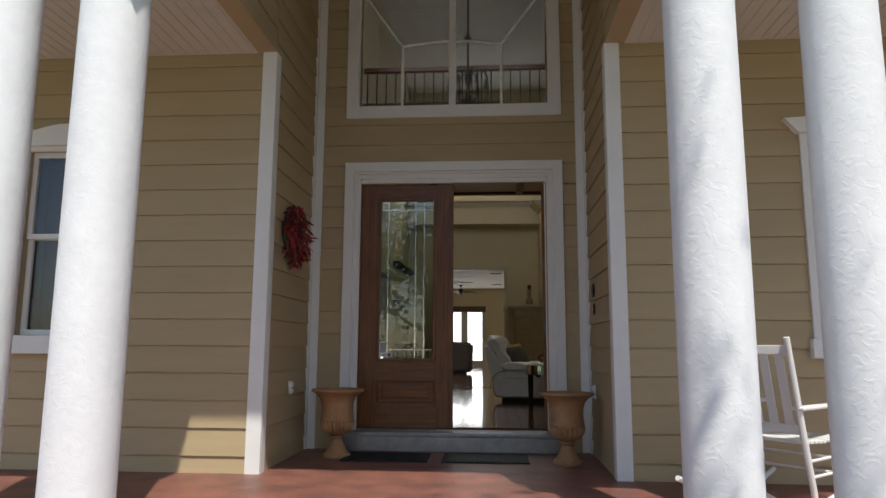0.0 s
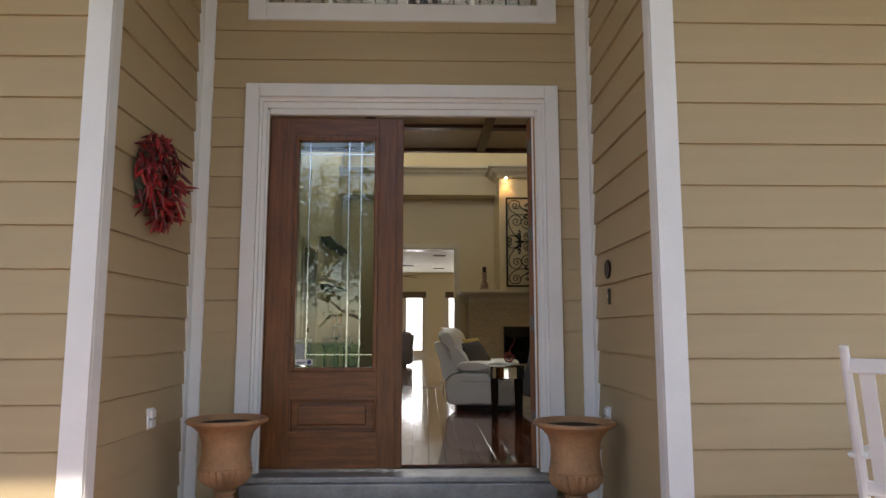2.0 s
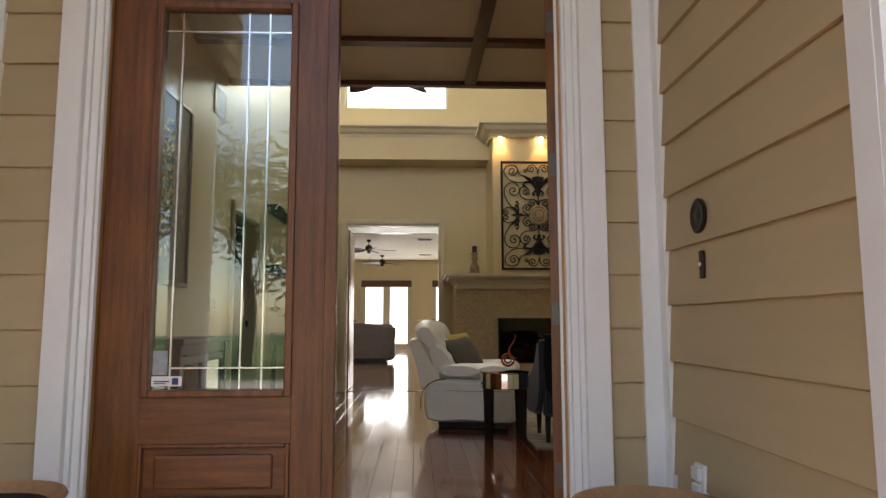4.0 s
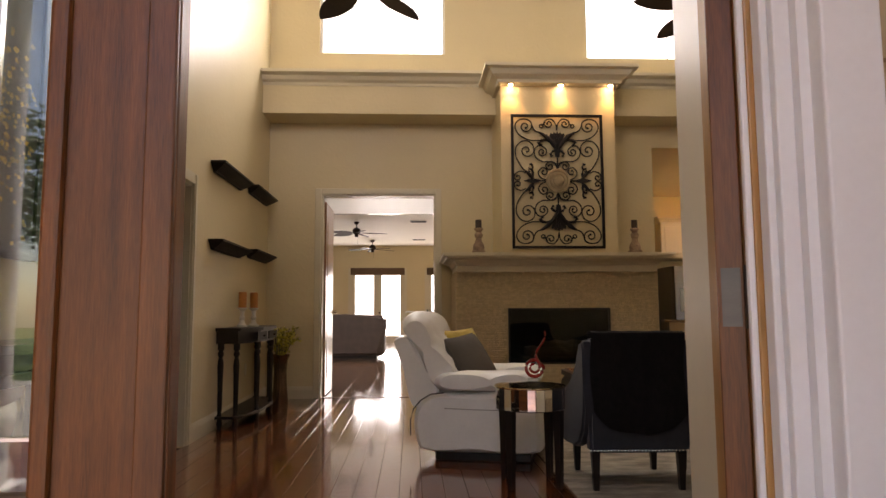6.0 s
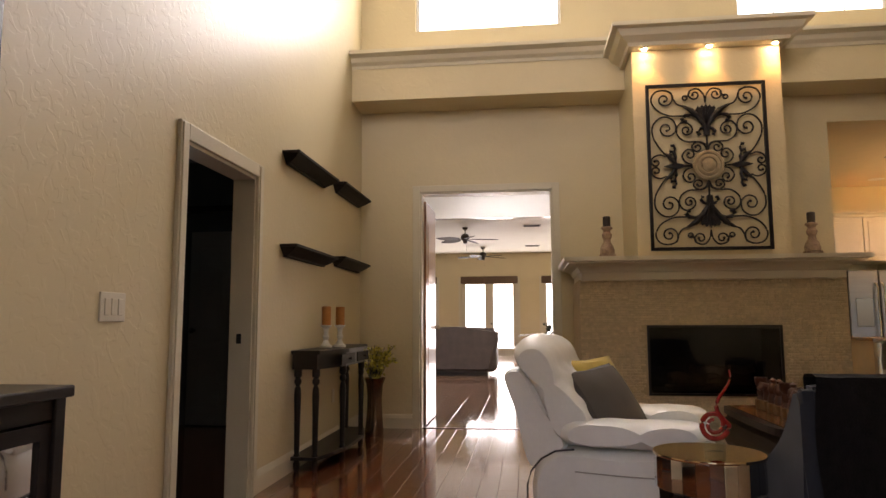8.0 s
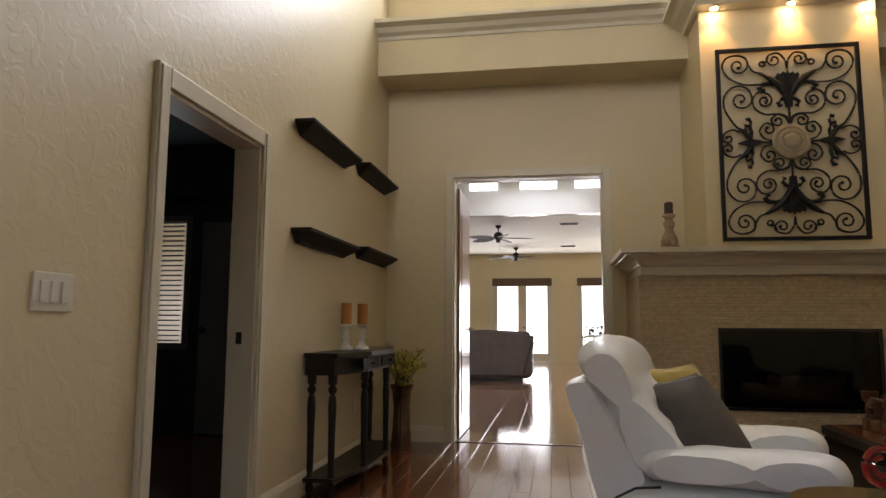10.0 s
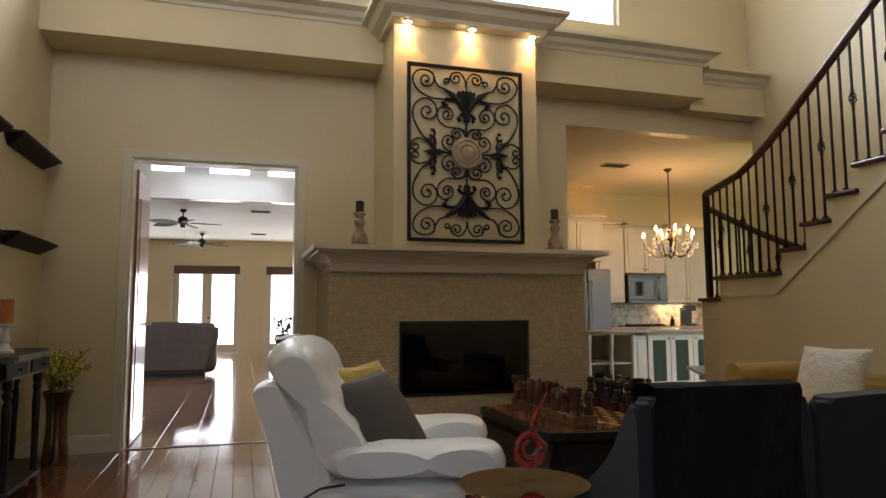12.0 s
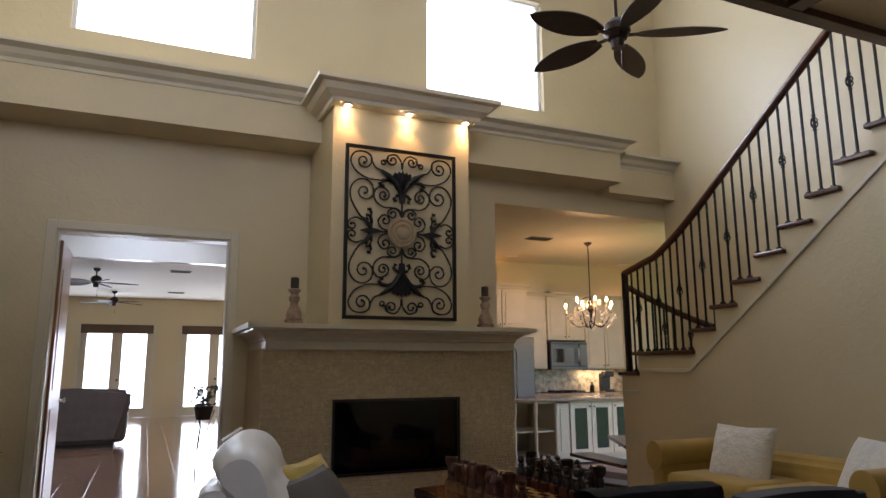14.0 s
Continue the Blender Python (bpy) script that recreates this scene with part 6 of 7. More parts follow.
# local x along the wall, y towards the wall is negative
bm = bmesh.new()
soft(bm, -1.0, 0.02, 0.10, 1.0, 0.82, 0.40, 0.05)
part("base", bm, M["mustard"], so, smooth=True)
for i in range(2):
    bm = bmesh.new()
    soft(bm, -0.86 + 0.87 * i, 0.18, 0.38, 0.0 + 0.86 * i, 0.84, 0.52, 0.05)
    part("seat_cushion", bm, M["mustard"], so, smooth=True)
bm = bmesh.new()
prism(bm, [(0.0, 0.3), (0.22, 0.3), (0.20, 0.58), (0.17, 0.64), (0.08, 0.68), (0.01, 0.65)], "x", -0.98, 0.98)
bmesh.ops.bevel(bm, geom=bm.edges[:], offset=0.03, segments=3, affect="EDGES")
part("backrest", bm, M["mustard"], so, smooth=True)
for s in (-1, 1):
    bm = bmesh.new()
    box(bm, s * 0.98 - 0.07, 0.02, 0.1, s * 0.98 + 0.07, 0.82, 0.58, 0.02)
    tube(bm, [(s * 0.99, 0.01, 0.62), (s * 0.99, 0.84, 0.62)], 0.105, 20)
    part("arm", bm, M["mustard"], so, smooth=True)
for x in (-0.9, 0.9):
    for y in (0.1, 0.74):
        part("leg", lathe(bmesh.new(), [(0.02, 0.0), (0.03, 0.1)], 10, pose(x, y, 0)), M["espresso"], so)
for y, rz, tilt in ((10.49, 8, 68), (9.52, -14, 60)):
    p = bmesh.new()
    cushion(p, 0.45, 0.48, 0.19, pose(3.58, y, 0.64, 0, 0, 180 + rz) @ pose(0, 0, 0, 0, tilt, 0), 0.8, 18)
    tagged(part("throw_pillow", p, M["whitefur"], smooth=True), "fluffy white throw pillow on the sofa", "pillow", "sofa pillows")

# ---- stairs ----
SX = 4.0                                  # open side of the stairs
RISE, RUN, SY, SZ = 0.18, 0.243, 11.04, 1.59
stairs = empty("staircase", pose(0, 0, 0), "cream staircase with brown treads and iron railing", "staircase", "", "structure")
bm = bmesh.new()
line = [(8.66, -0.014), (12.28, -0.014), (12.28, 1.185), (12.02, 1.185), (12.02, 1.375), (11.29, 1.375)]
for i in range(10):
    line += [(SY - RUN * (i - 1) if i else 11.29, SZ - 0.035 + RISE * i), (SY - RUN * i, SZ - 0.035 + RISE * i)] if i else [(11.29, SZ - 0.035), (SY, SZ - 0.035)]
line += [(SY - RUN * 9, BALC - 0.03), (8.66, BALC - 0.03)]
prism(bm, line, "x", SX, SX + 0.09)
part("stair_wall", bm, M["wall"], stairs)
band = bmesh.new()
for (ya, za), (yb, zb) in (((12.27, 1.03), (12.05, 1.03)), ((12.0, 1.235), (11.36, 1.235)), ((11.36, 1.235), (8.9, 3.03))):
    dy, dz = yb - ya, zb - za
    L = math.hypot(dy, dz)
    b2 = bmesh.new()
    box(b2, -0.014, 0, -0.016, 0.0, L, 0.016, 0.004)
    a = math.degrees(math.atan2(dz, -dy))
    place(b2, pose(SX, ya, za, 0, 0, 180) @ pose(0, 0, 0, a))
    for f in b2.faces:
        band.faces.new([band.verts.new((2 * SX - v.co.x if v.co.x > SX else v.co.x, v.co.y, v.co.z)) for v in f.verts])
    b2.free()
part("stringer_moulding", band, M["trim"], stairs)
treads = [(12.02, 12.27, 1.22), (11.29, 12.05, 1.41)] + [(SY - RUN * i, SY - RUN * (i - 1), SZ + RISE * i) for i in range(10)]
for y0, y1, z in treads:
    part("tread", boxes((SX - 0.035, y0 - 0.0, z - 0.035, XR, y1 + 0.03, z), bevel=0.01), M["rail"], stairs, "stained wooden tread")
    part("riser", boxes((SX + 0.01, y1 - 0.012, z - RISE, XR, y1, z - 0.035)), M["trim"], stairs)
# curved lower flight turns away behind the wall
for k in range(6):
    a = math.radians(20 + 24 * k)
    part("tread", place(boxes((0.1, -0.14, 1.00 - RISE * k, 1.15, 0.14, 1.035 - RISE * k), bevel=0.008), pose(SX + 0.2, 12.3, 0, 0, 0, math.degrees(a) - 30)), M["rail"], stairs, "stained wooden tread")


def rail_z(y):
    if y > 11.75:
        return 2.19 + (12.2 - y) * 0.22
    if y > 11.1:
        t = (11.75 - y) / 0.65
        return 2.29 + 0.30 * t + 0.10 * t * t
    return 2.69 + (11.1 - y) * RISE / RUN


rl = empty("stair_railing", pose(0, 0, 0), "dark stair railing with twisted iron balusters", "railing", "", "")
bm = bmesh.new()
ys = [12.2 - 3.54 * i / 40 for i in range(41)]
tube(bm, [(SX + 0.03, y, rail_z(y)) for y in ys], 0.033, 12)
part("handrail", bm, M["rail"], rl, smooth=True)
bm = bmesh.new()
box(bm, SX + 0.005, 12.175, 1.22, SX + 0.055, 12.225, 2.2, 0.006)
part("newel", bm, M["iron"], rl)
k = 0
y = 12.10
while y > 8.72:
    z0 = max([z for y0, y1, z in treads if y0 - 0.001 <= y <= y1 + 0.03] or [BALC])
    bm = bmesh.new()
    baluster(bm, SX + 0.03, y, z0, rail_z(y) - 0.02, k % 3 == 1)
    part("baluster", bm, M["iron"], rl)
    y -= 0.0975 if y < 11.4 else 0.092
    k += 1
lr = empty("stair_railing", pose(0, 0, 0), "dark railing of the turning lower stair flight", "railing", "", "")
curve = [(SX + 0.06 + 1.05 * (i / 16), 12.2 - 0.95 * math.sin(math.pi * 0.5 * i / 16) * 0.55, 2.05 - 0.50 * (i / 16) - 0.10 * math.sin(math.pi * i / 16)) for i in range(17)]
bm = bmesh.new()
tube(bm, curve, 0.03, 10)
part("handrail", bm, M["rail"], lr, smooth=True)
for i in range(1, 16):
    x, y, z = curve[i]
    bm = bmesh.new()
    baluster(bm, x, y, 1.41, z, i % 3 == 1)
    part("baluster", bm, M["iron"], lr)

# ---- ceiling fans ----


def ceiling_fan(m, drop, label, leafy=True, spin=0, span=0.62):
    f = empty("ceiling_fan", m, label, "fan", "ceiling fans")
    bm = bmesh.new()
    tube(bm, [(0, 0, 0.09), (0, 0, drop)], 0.013, 10)
    part("downrod", bm, M["bronze"], f)
    part("canopy", lathe(bmesh.new(), [(0.02, drop - 0.07), (0.06, drop - 0.04), (0.065, drop)], 20), M["bronze"], f, smooth=True)
    part("motor", lathe(bmesh.new(), [(0.0, -0.12), (0.045, -0.12), (0.05, -0.06), (0.07, -0.05), (0.085, -0.02), (0.1, 0.0), (0.1, 0.05), (0.07, 0.09), (0.02, 0.11), (0.0, 0.11)], 24), M["bronze"], f, smooth=True)
    for k in range(5):
        bm = bmesh.new()
        n = 12
        top, bot = [], []
        for i in range(n + 1):
            t = i / n
            w = (0.11 * math.sin(math.pi * min(1, 0.08 + 0.92 * t)) ** 0.7 if leafy else 0.06 + 0.01 * t) * (1 if t < 1 else 0.05)
            x = 0.15 + span * t
            z = -0.02 - 0.02 * t
            top.append([bm.verts.new((x, s * w, z + s * w * 0.2 + d)) for s in (-1, 1) for d in (0.0, -0.008)])
        for a, b in zip(top, top[1:]):
            bm.faces.new((a[0], b[0], b[2], a[2]))
            bm.faces.new((a[1], a[3], b[3], b[1]))
            bm.faces.new((a[0], a[1], b[1], b[0]))
            bm.faces.new((a[2], b[2], b[3], a[3]))
        bm.faces.new((top[0][0], top[0][2], top[0][3], top[0][1]))
        bm.faces.new((top[-1][0], top[-1][1], top[-1][3], top[-1][2]))
        b = part("blade", place(bm, pose(0, 0, 0, 0, 0, spin + 72 * k)), M["wicker"], f, "dark woven leaf shaped blade" if leafy else "dark wooden blade")
        part("bracket", place(boxes((0.08, -0.018, -0.03, 0.2, 0.018, -0.018), bevel=0.003), pose(0, 0, 0, 0, 0, spin + 72 * k)), M["bronze"], b)
    bm = bmesh.new()
    tube(bm, [(0.03, 0, -0.12), (0.03, 0, -0.27)], 0.0015, 5)
    bmesh.ops.create_icosphere(bm, subdivisions=1, radius=0.009, matrix=pose(0.03, 0, -0.275))
    part("pull_chain", bm, M["bronze"], f)


ceiling_fan(pose(2.70, 10.50, 3.68), TOP - 3.68, "dark leaf bladed ceiling fan in the living room", spin=39)
ceiling_fan(pose(-0.355, 10.36, 3.72), TOP - 3.72, "dark leaf bladed ceiling fan in the living room", spin=54)
ceiling_fan(pose(-1.30, 21.2, 2.95), 0.25, "dark leaf bladed fan in the family room", spin=0, span=0.6)
ceiling_fan(pose(-1.15, 25.3, 2.95), 0.25, "dark bladed fan in the family room", False, 30, 0.6)

# ---- family room beyond the doorway ----
HOLES = [(-4.46, -2.73, -0.014, 2.36), (-1.94, -0.21, -0.014, 2.36), (0.56, 2.29, -0.014, 2.36)]
structure("wall_far", wall_y(bmesh.new(), 27.0, 27.2, -7, 3.6, -0.014, 3.2, HOLES), M["wall"], "cream far wall with garden doors", "wall")
structure("wall_far_side", wall_x(wall_x(bmesh.new(), -7.0, -6.9, YB + 0.14, 27.0, -0.014, 3.9), 2.75, 2.89, YB + 0.14, 27.0, -0.014, 3.9), M["wall"], "cream side walls of the family room", "wall")
structure("ceiling_far", boxes((-7, 20.06, 3.202, 2.9, 27.2, 3.3)), M["ceiling"], "white family room ceiling", "ceiling")
structure("ceiling_hall", boxes((-7, YB + 0.14, 3.882, 2.9, 20.05, 3.98)), M["ceiling"], "raised white hall ceiling", "ceiling")
# glowing panel, out of view, added to go with the hall's fill lamp
structure("skylight", boxes((-1.4, 16.6, 3.872, 0.6, 18.6, 3.88)), M["outside"], "added glowing fill panel in the hall ceiling", "window")
bmh = structure("beam_far", boxes((-7, 19.85, 3.2, 2.9, 20.05, 3.88)), M["gloss"], "glossy white header across the hall", "beam")
# glowing plates along the top edge of the header
for x0, x1 in ((-1.75, -1.2), (-0.75, -0.05), (0.3, 0.9)):
    part("glowing_plate", boxes((x0, 19.838, 3.70, x1, 19.85, 3.86)), M["outside"], bmh, "small glowing plates high on the header")
for i, (x0, x1, _, z1) in enumerate(HOLES):
    d = empty("door_%d" % (4 + i), pose(x0, 27.0, 0), "white garden doors with long bright panes", "door", "garden doors", "structure")
    W = x1 - x0
    part("door_frame", boxes((-0.09, -0.03, 0, 0.0, 0.1, z1 + 0.09), (W, -0.03, 0, W + 0.09, 0.1, z1 + 0.09), (0, -0.03, z1, W, 0.1, z1 + 0.09)), M["trim"], d)
    part("shade", boxes((-0.02, -0.06, 2.24, W + 0.02, -0.03, 2.47), bevel=0.01), M["brownshade"], d, "rolled brown bamboo shade")
    for x in (0.0, W / 2):
        w = W / 2
        lf = part("leaf", boxes((x, 0.04, 0, x + 0.13, 0.085, z1), (x + w - 0.13, 0.04, 0, x + w, 0.085, z1), (x + 0.13, 0.04, 0, x + w - 0.13, 0.085, 0.25), (x + 0.13, 0.04, z1 - 0.13, x + w - 0.13, 0.085, z1)), M["trim"], d)
        part("pane", boxes((x + 0.13, 0.058, 0.25, x + w - 0.13, 0.064, z1 - 0.13)), M["glass"], lf).visible_shadow = False
    part("door_handle", lathe(bmesh.new(), [(0.02, 0), (0.012, 0.02), (0.028, 0.045), (0.0, 0.06)], 12, pose(W / 2 + 0.06, 0.04, 1.0, 90)), M["bronze"], d, "dark round knob")
bd = structure("backdrop_garden", boxes((-9, 31.0, -0.3, 6, 31.2, 5)), M["outside"], "bright hazy garden beyond the doors", "backdrop")
hd = empty("door_7", pose(-1.0, YB + 0.165, 0, 0, 0, 90), "open brown wooden hall door", "door", "", "structure")
part("leaf", boxes((0, 0, 0.01, 0.74, 0.045, 2.33), bevel=0.003), M["halldoor"], hd)
part("panel", boxes((0.12, -0.006, 1.1, 0.62, 0.0, 2.1), (0.12, -0.006, 0.2, 0.62, 0.0, 0.95), bevel=0.004), M["halldoor"], hd)
part("door_handle", lathe(bmesh.new(), [(0.026, 0), (0.026, 0.006), (0.012, 0.012), (0.012, 0.03), (0.028, 0.045), (0.0, 0.06)], 12, pose(0.68, 0.0, 1.0, 90)), M["chrome"], hd, "bright door knob")
fs = empty("loveseat", pose(-1.57, 19.55, 0), "brown leather loveseat with its back turned", "sofa")
bm = bmesh.new()
prism(bm, [(-1.02, 0.06), (0.90, 0.06), (1.08, 0.78), (1.04, 0.93), (0.2, 0.97), (-1.0, 0.95)], "y", 0.0, 0.28)
bmesh.ops.bevel(bm, geom=bm.edges[:], offset=0.07, segments=5, affect="EDGES")
part("backrest", bm, M["brownleather"], fs, smooth=True)
bm = bmesh.new()
soft(bm, -1.0, 0.2, 0.06, 0.95, 0.95, 0.46, 0.08)
part("seat", bm, M["brownleather"], fs, smooth=True)
bm = bmesh.new()
soft(bm, 0.72, 0.1, 0.06, 1.02, 0.95, 0.66, 0.1)
part("arm", bm, M["brownleather"], fs, smooth=True)
part("plinth", boxes((-0.95, 0.05, 0, 0.85, 0.9, 0.07)), M["black"], fs)
for x, y in ((0.2, 21.1), (0.26, 25.1)):
    v = empty("ceiling_vent", pose(x, y, 3.2), "grey ceiling air vent", "vent", "ceiling vents")
    part("frame", boxes((-0.2, -0.12, -0.012, 0.2, 0.12, 0.0), bevel=0.003), M["slat"], v)
    for i in range(7):
        part("slat", boxes((-0.17, -0.1 + i * 0.03, -0.018, 0.17, -0.085 + i * 0.03, -0.012)), M["shade"], v)
pp = empty("potted_plant", pose(0.44, 16.6, 0), "dark leafy plant on an iron stand", "plant")
bm = bmesh.new()
for k in range(3):
    a = 2.1 * k
    tube(bm, [(0.16 * math.cos(a), 0.16 * math.sin(a), 0), (0.06 * math.cos(a), 0.06 * math.sin(a), 0.5), (0.14 * math.cos(a), 0.14 * math.sin(a), 0.72)], 0.008, 6)
part("stand", bm, M["iron"], pp)
part("pot", lathe(bmesh.new(), [(0.0, 0.6), (0.09, 0.6), (0.13, 0.78), (0.12, 0.78), (0.0, 0.74)], 20), M["bronze"], pp, smooth=True)
bm = bmesh.new()
rng = random.Random(21)
for i in range(60):
    a, l = rng.uniform(0, 6.28), rng.uniform(0.08, 0.24)
    p = Vector((l * math.cos(a) * 0.8, l * math.sin(a) * 0.8, 0.78 + rng.uniform(0, 0.26)))
    vs = [bm.verts.new(v) for v in ((-0.02, 0, 0), (0, 0.06, 0.01), (0.02, 0, 0), (0, -0.04, 0))]
    bm.faces.new(vs)
    bmesh.ops.transform(bm, matrix=Matrix.Translation(p) @ Euler((rng.uniform(0, 6), rng.uniform(0, 6), rng.uniform(0, 6))).to_matrix().to_4x4(), verts=vs)
part("foliage", bm, M["dryleaf"], pp)

# ---- kitchen ----
KC, KY = 3.0, 16.45
structure("ceiling_kitchen", boxes((2.89, YB + 0.14, KC, 9.2, KY + 0.2, KC + 0.1)), M["ceilwarm"], "cream kitchen ceiling", "ceiling")
structure("wall_kitchen", wall_x(wall_y(bmesh.new(), KY, KY + 0.15, 2.89, 9.2, -0.014, KC), 9.05, 9.2, YB + 0.14, KY, -0.014, KC), M["wall"], "cream kitchen walls", "wall")


def door_panel(bm, x0, x1, y, z0, z1):
    box(bm, x0, y - 0.02, z0, x1, y, z1, 0.003)
    box(bm, x0 + 0.055, y - 0.026, z0 + 0.055, x1 - 0.055, y - 0.018, z1 - 0.055, 0.006)


def upper_cabinet(x0, x1, z0, z1, depth=0.34, doors=2):
    c = empty("wall_cabinet", pose(x0, KY, z0), "cream raised panel kitchen wall cabinet", "cabinet", "kitchen wall cabinets")
    w, h = x1 - x0, z1 - z0
    part("body", boxes((0.001, -depth, 0, w - 0.001, 0, h)), M["cabinet"], c)
    for i in range(doors):
        a, b = w * i / doors + 0.006, w * (i + 1) / doors - 0.006
        bm = bmesh.new()
        door_panel(bm, a, b, -depth, 0.01, h - 0.01)
        d = part("door", bm, M["cabinet"], c)
        bmesh_k = lathe(bmesh.new(), [(0.005, 0), (0.005, 0.014), (0.012, 0.02), (0.0, 0.028)], 10, pose(b - 0.03 if i == 0 and doors > 1 else a + 0.03, -depth - 0.02, 0.06, 90))
        part("knob", bmesh_k, M["bronze"], d, "dark round knob")
    cr = bmesh.new()
    run(cr, [(0, 0), (0.02, 0.0), (0.03, 0.03), (0.06, 0.06), (0.06, 0.09), (0, 0.09)], [(0, 0, h), (0, -depth, h), (w, -depth, h), (w, 0, h)])
    part("crown", cr, M["cabinet"], c)


upper_cabinet(4.15, 5.05, 1.86, 2.46, 0.62)
upper_cabinet(5.06, 5.57, 1.24, 2.40, 0.34, 1)
upper_cabinet(5.58, 6.3, 1.70, 2.40, 0.34, 2)
upper_cabinet(6.31, 7.08, 1.24, 2.40, 0.34, 2)
upper_cabinet(7.09, 7.83, 1.24, 2.40, 0.34, 2)
mw = empty("microwave", pose(5.58, KY - 0.42, 1.235), "stainless over the range microwave", "microwave")
part("body", boxes((0.003, 0.02, 0, 0.717, 0.42, 0.44), bevel=0.005), M["black"], mw)
part("door", boxes((0.01, -0.01, 0.05, 0.54, 0.02, 0.40), bevel=0.006), M["steel"], mw)
part("window", boxes((0.06, -0.014, 0.11, 0.44, -0.009, 0.33)), M["blackglass"], mw, "dark glass window")
part("control_panel", boxes((0.56, -0.008, 0.05, 0.71, 0.02, 0.40), bevel=0.004), M["blackglass"], mw)
part("vent", boxes((0.01, -0.008, 0.41, 0.71, 0.02, 0.435), bevel=0.003), M["steel"], mw)
part("bottom_trim", boxes((0.01, -0.008, 0.0, 0.71, 0.02, 0.04), bevel=0.003), M["steel"], mw)
bm = bmesh.new()
tube(bm, [(0.515, -0.012, 0.09), (0.51, -0.05, 0.13), (0.508, -0.06, 0.225), (0.51, -0.05, 0.32), (0.515, -0.012, 0.36)], 0.011, 8)
part("handle", bm, M["chrome"], mw)
fr = empty("refrigerator", pose(4.26, 15.62, 0), "stainless side by side refrigerator", "refrigerator")
part("body", boxes((0, 0.03, 0, 0.76, 0.80, 1.72)), M["steeldark"], fr)
for x0, x1 in ((0.0, 0.375), (0.385, 0.76)):
    part("door", boxes((x0, -0.03, 0.05, x1, 0.03, 1.72), bevel=0.012), M["steel"], fr)
for x in (0.34, 0.42):
    bm = bmesh.new()
    tube(bm, [(x, -0.03, 0.7), (x, -0.075, 0.75), (x, -0.075, 1.5), (x, -0.03, 1.55)], 0.011, 8)
    part("handle", bm, M["chrome"], fr)
part("dispenser", boxes((0.08, -0.036, 0.98, 0.29, -0.028, 1.35), bevel=0.004), M["blackglass"], fr, "black ice dispenser")
bc2 = empty("base_cabinet", pose(5.06, KY, 0), "cream kitchen base cabinets along the wall", "cabinet")
part("body", boxes((0, -0.60, 0.08, 2.77, 0, 0.83)), M["cabinet"], bc2)
for i in range(5):
    bm = bmesh.new()
    door_panel(bm, 0.01 + 0.553 * i, 0.545 + 0.553 * i, -0.60, 0.1, 0.66)
    part("door", bm, M["cabinet"], bc2)
    part("drawer", boxes((0.01 + 0.553 * i, -0.62, 0.68, 0.545 + 0.553 * i, -0.60, 0.82), bevel=0.003), M["cabinet"], bc2)
tagged(part("countertop", boxes((5.06, KY - 0.64, 0.83, 7.83, KY, 0.87), bevel=0.006), M["granite"]), "speckled tan granite worktop by the wall", "worktop")
tagged(part("backsplash", boxes((5.06, KY - 0.025, 0.87, 7.83, KY, 1.235)), M["splash"]), "veined granite backsplash", "backsplash", kind="structure")
ck = tagged(part("cooktop", boxes((5.58, KY - 0.56, 0.87, 6.3, KY - 0.08, 0.882), bevel=0.003), M["blackglass"]), "black glass cooktop on the worktop", "cooktop")
for x in (5.73, 5.94, 6.15):
    for y in (KY - 0.42, KY - 0.2):
        part("burner", lathe(bmesh.new(), [(0.07, 0.882), (0.07, 0.90), (0.05, 0.905), (0.0, 0.905)], 14, pose(x, y, 0)), M["iron"], ck)
for x, h in ((5.15, 0.24), (5.26, 0.18), (6.48, 0.16)):
    b = empty("bottle", pose(x, KY - 0.25, 0.87), "dark bottle on the kitchen worktop", "bottle", "worktop bottles")
    part("glass", lathe(bmesh.new(), [(0.0, 0), (0.035, 0.0), (0.037, h * 0.6), (0.015, h * 0.75), (0.013, h), (0.0, h)], 14), M["blackglass"], b, smooth=True)
cm = empty("coffee_maker", pose(6.75, KY - 0.3, 0.87), "black coffee maker on the worktop", "appliance")
part("body", boxes((-0.09, -0.08, 0, 0.09, 0.1, 0.04), (-0.09, 0.03, 0.04, 0.09, 0.1, 0.3), (-0.09, -0.08, 0.24, 0.09, 0.03, 0.33), bevel=0.008), M["black"], cm)
isl = empty("kitchen_island", pose(4.08, 14.66, 0), "cream kitchen island with glass doors", "cabinet")
part("body", boxes((0.0, 0.02, 0.08, 0.03, 0.75, 0.82), (0.0, 0.73, 0.08, 1.98, 0.75, 0.82), (1.95, 0.02, 0.08, 1.98, 0.73, 0.82), (0.03, 0.02, 0.08, 1.95, 0.73, 0.11), (0.68, 0.02, 0.11, 0.9, 0.73, 0.82), (0.03, 0.02, 0.79, 1.95, 0.73, 0.82)), M["cabinet"], isl)
part("plinth", boxes((0.04, 0.06, 0, 1.94, 0.7, 0.08)), M["cabinet"], isl)
part("shelf", boxes((0.03, 0.03, 0.42, 0.68, 0.72, 0.44)), M["cabinet"], isl)
for x in (0.02, 0.34, 0.66):
    part("post", lathe(bmesh.new(), [(0.03, 0.08), (0.035, 0.15), (0.022, 0.2), (0.03, 0.4), (0.022, 0.6), (0.036, 0.68), (0.036, 0.80)], 12, pose(x + 0.02, 0.0, 0)), M["cabinet"], isl, smooth=True)
bm = bmesh.new()
door_panel(bm, 0.69, 0.89, 0.02, 0.12, 0.78)
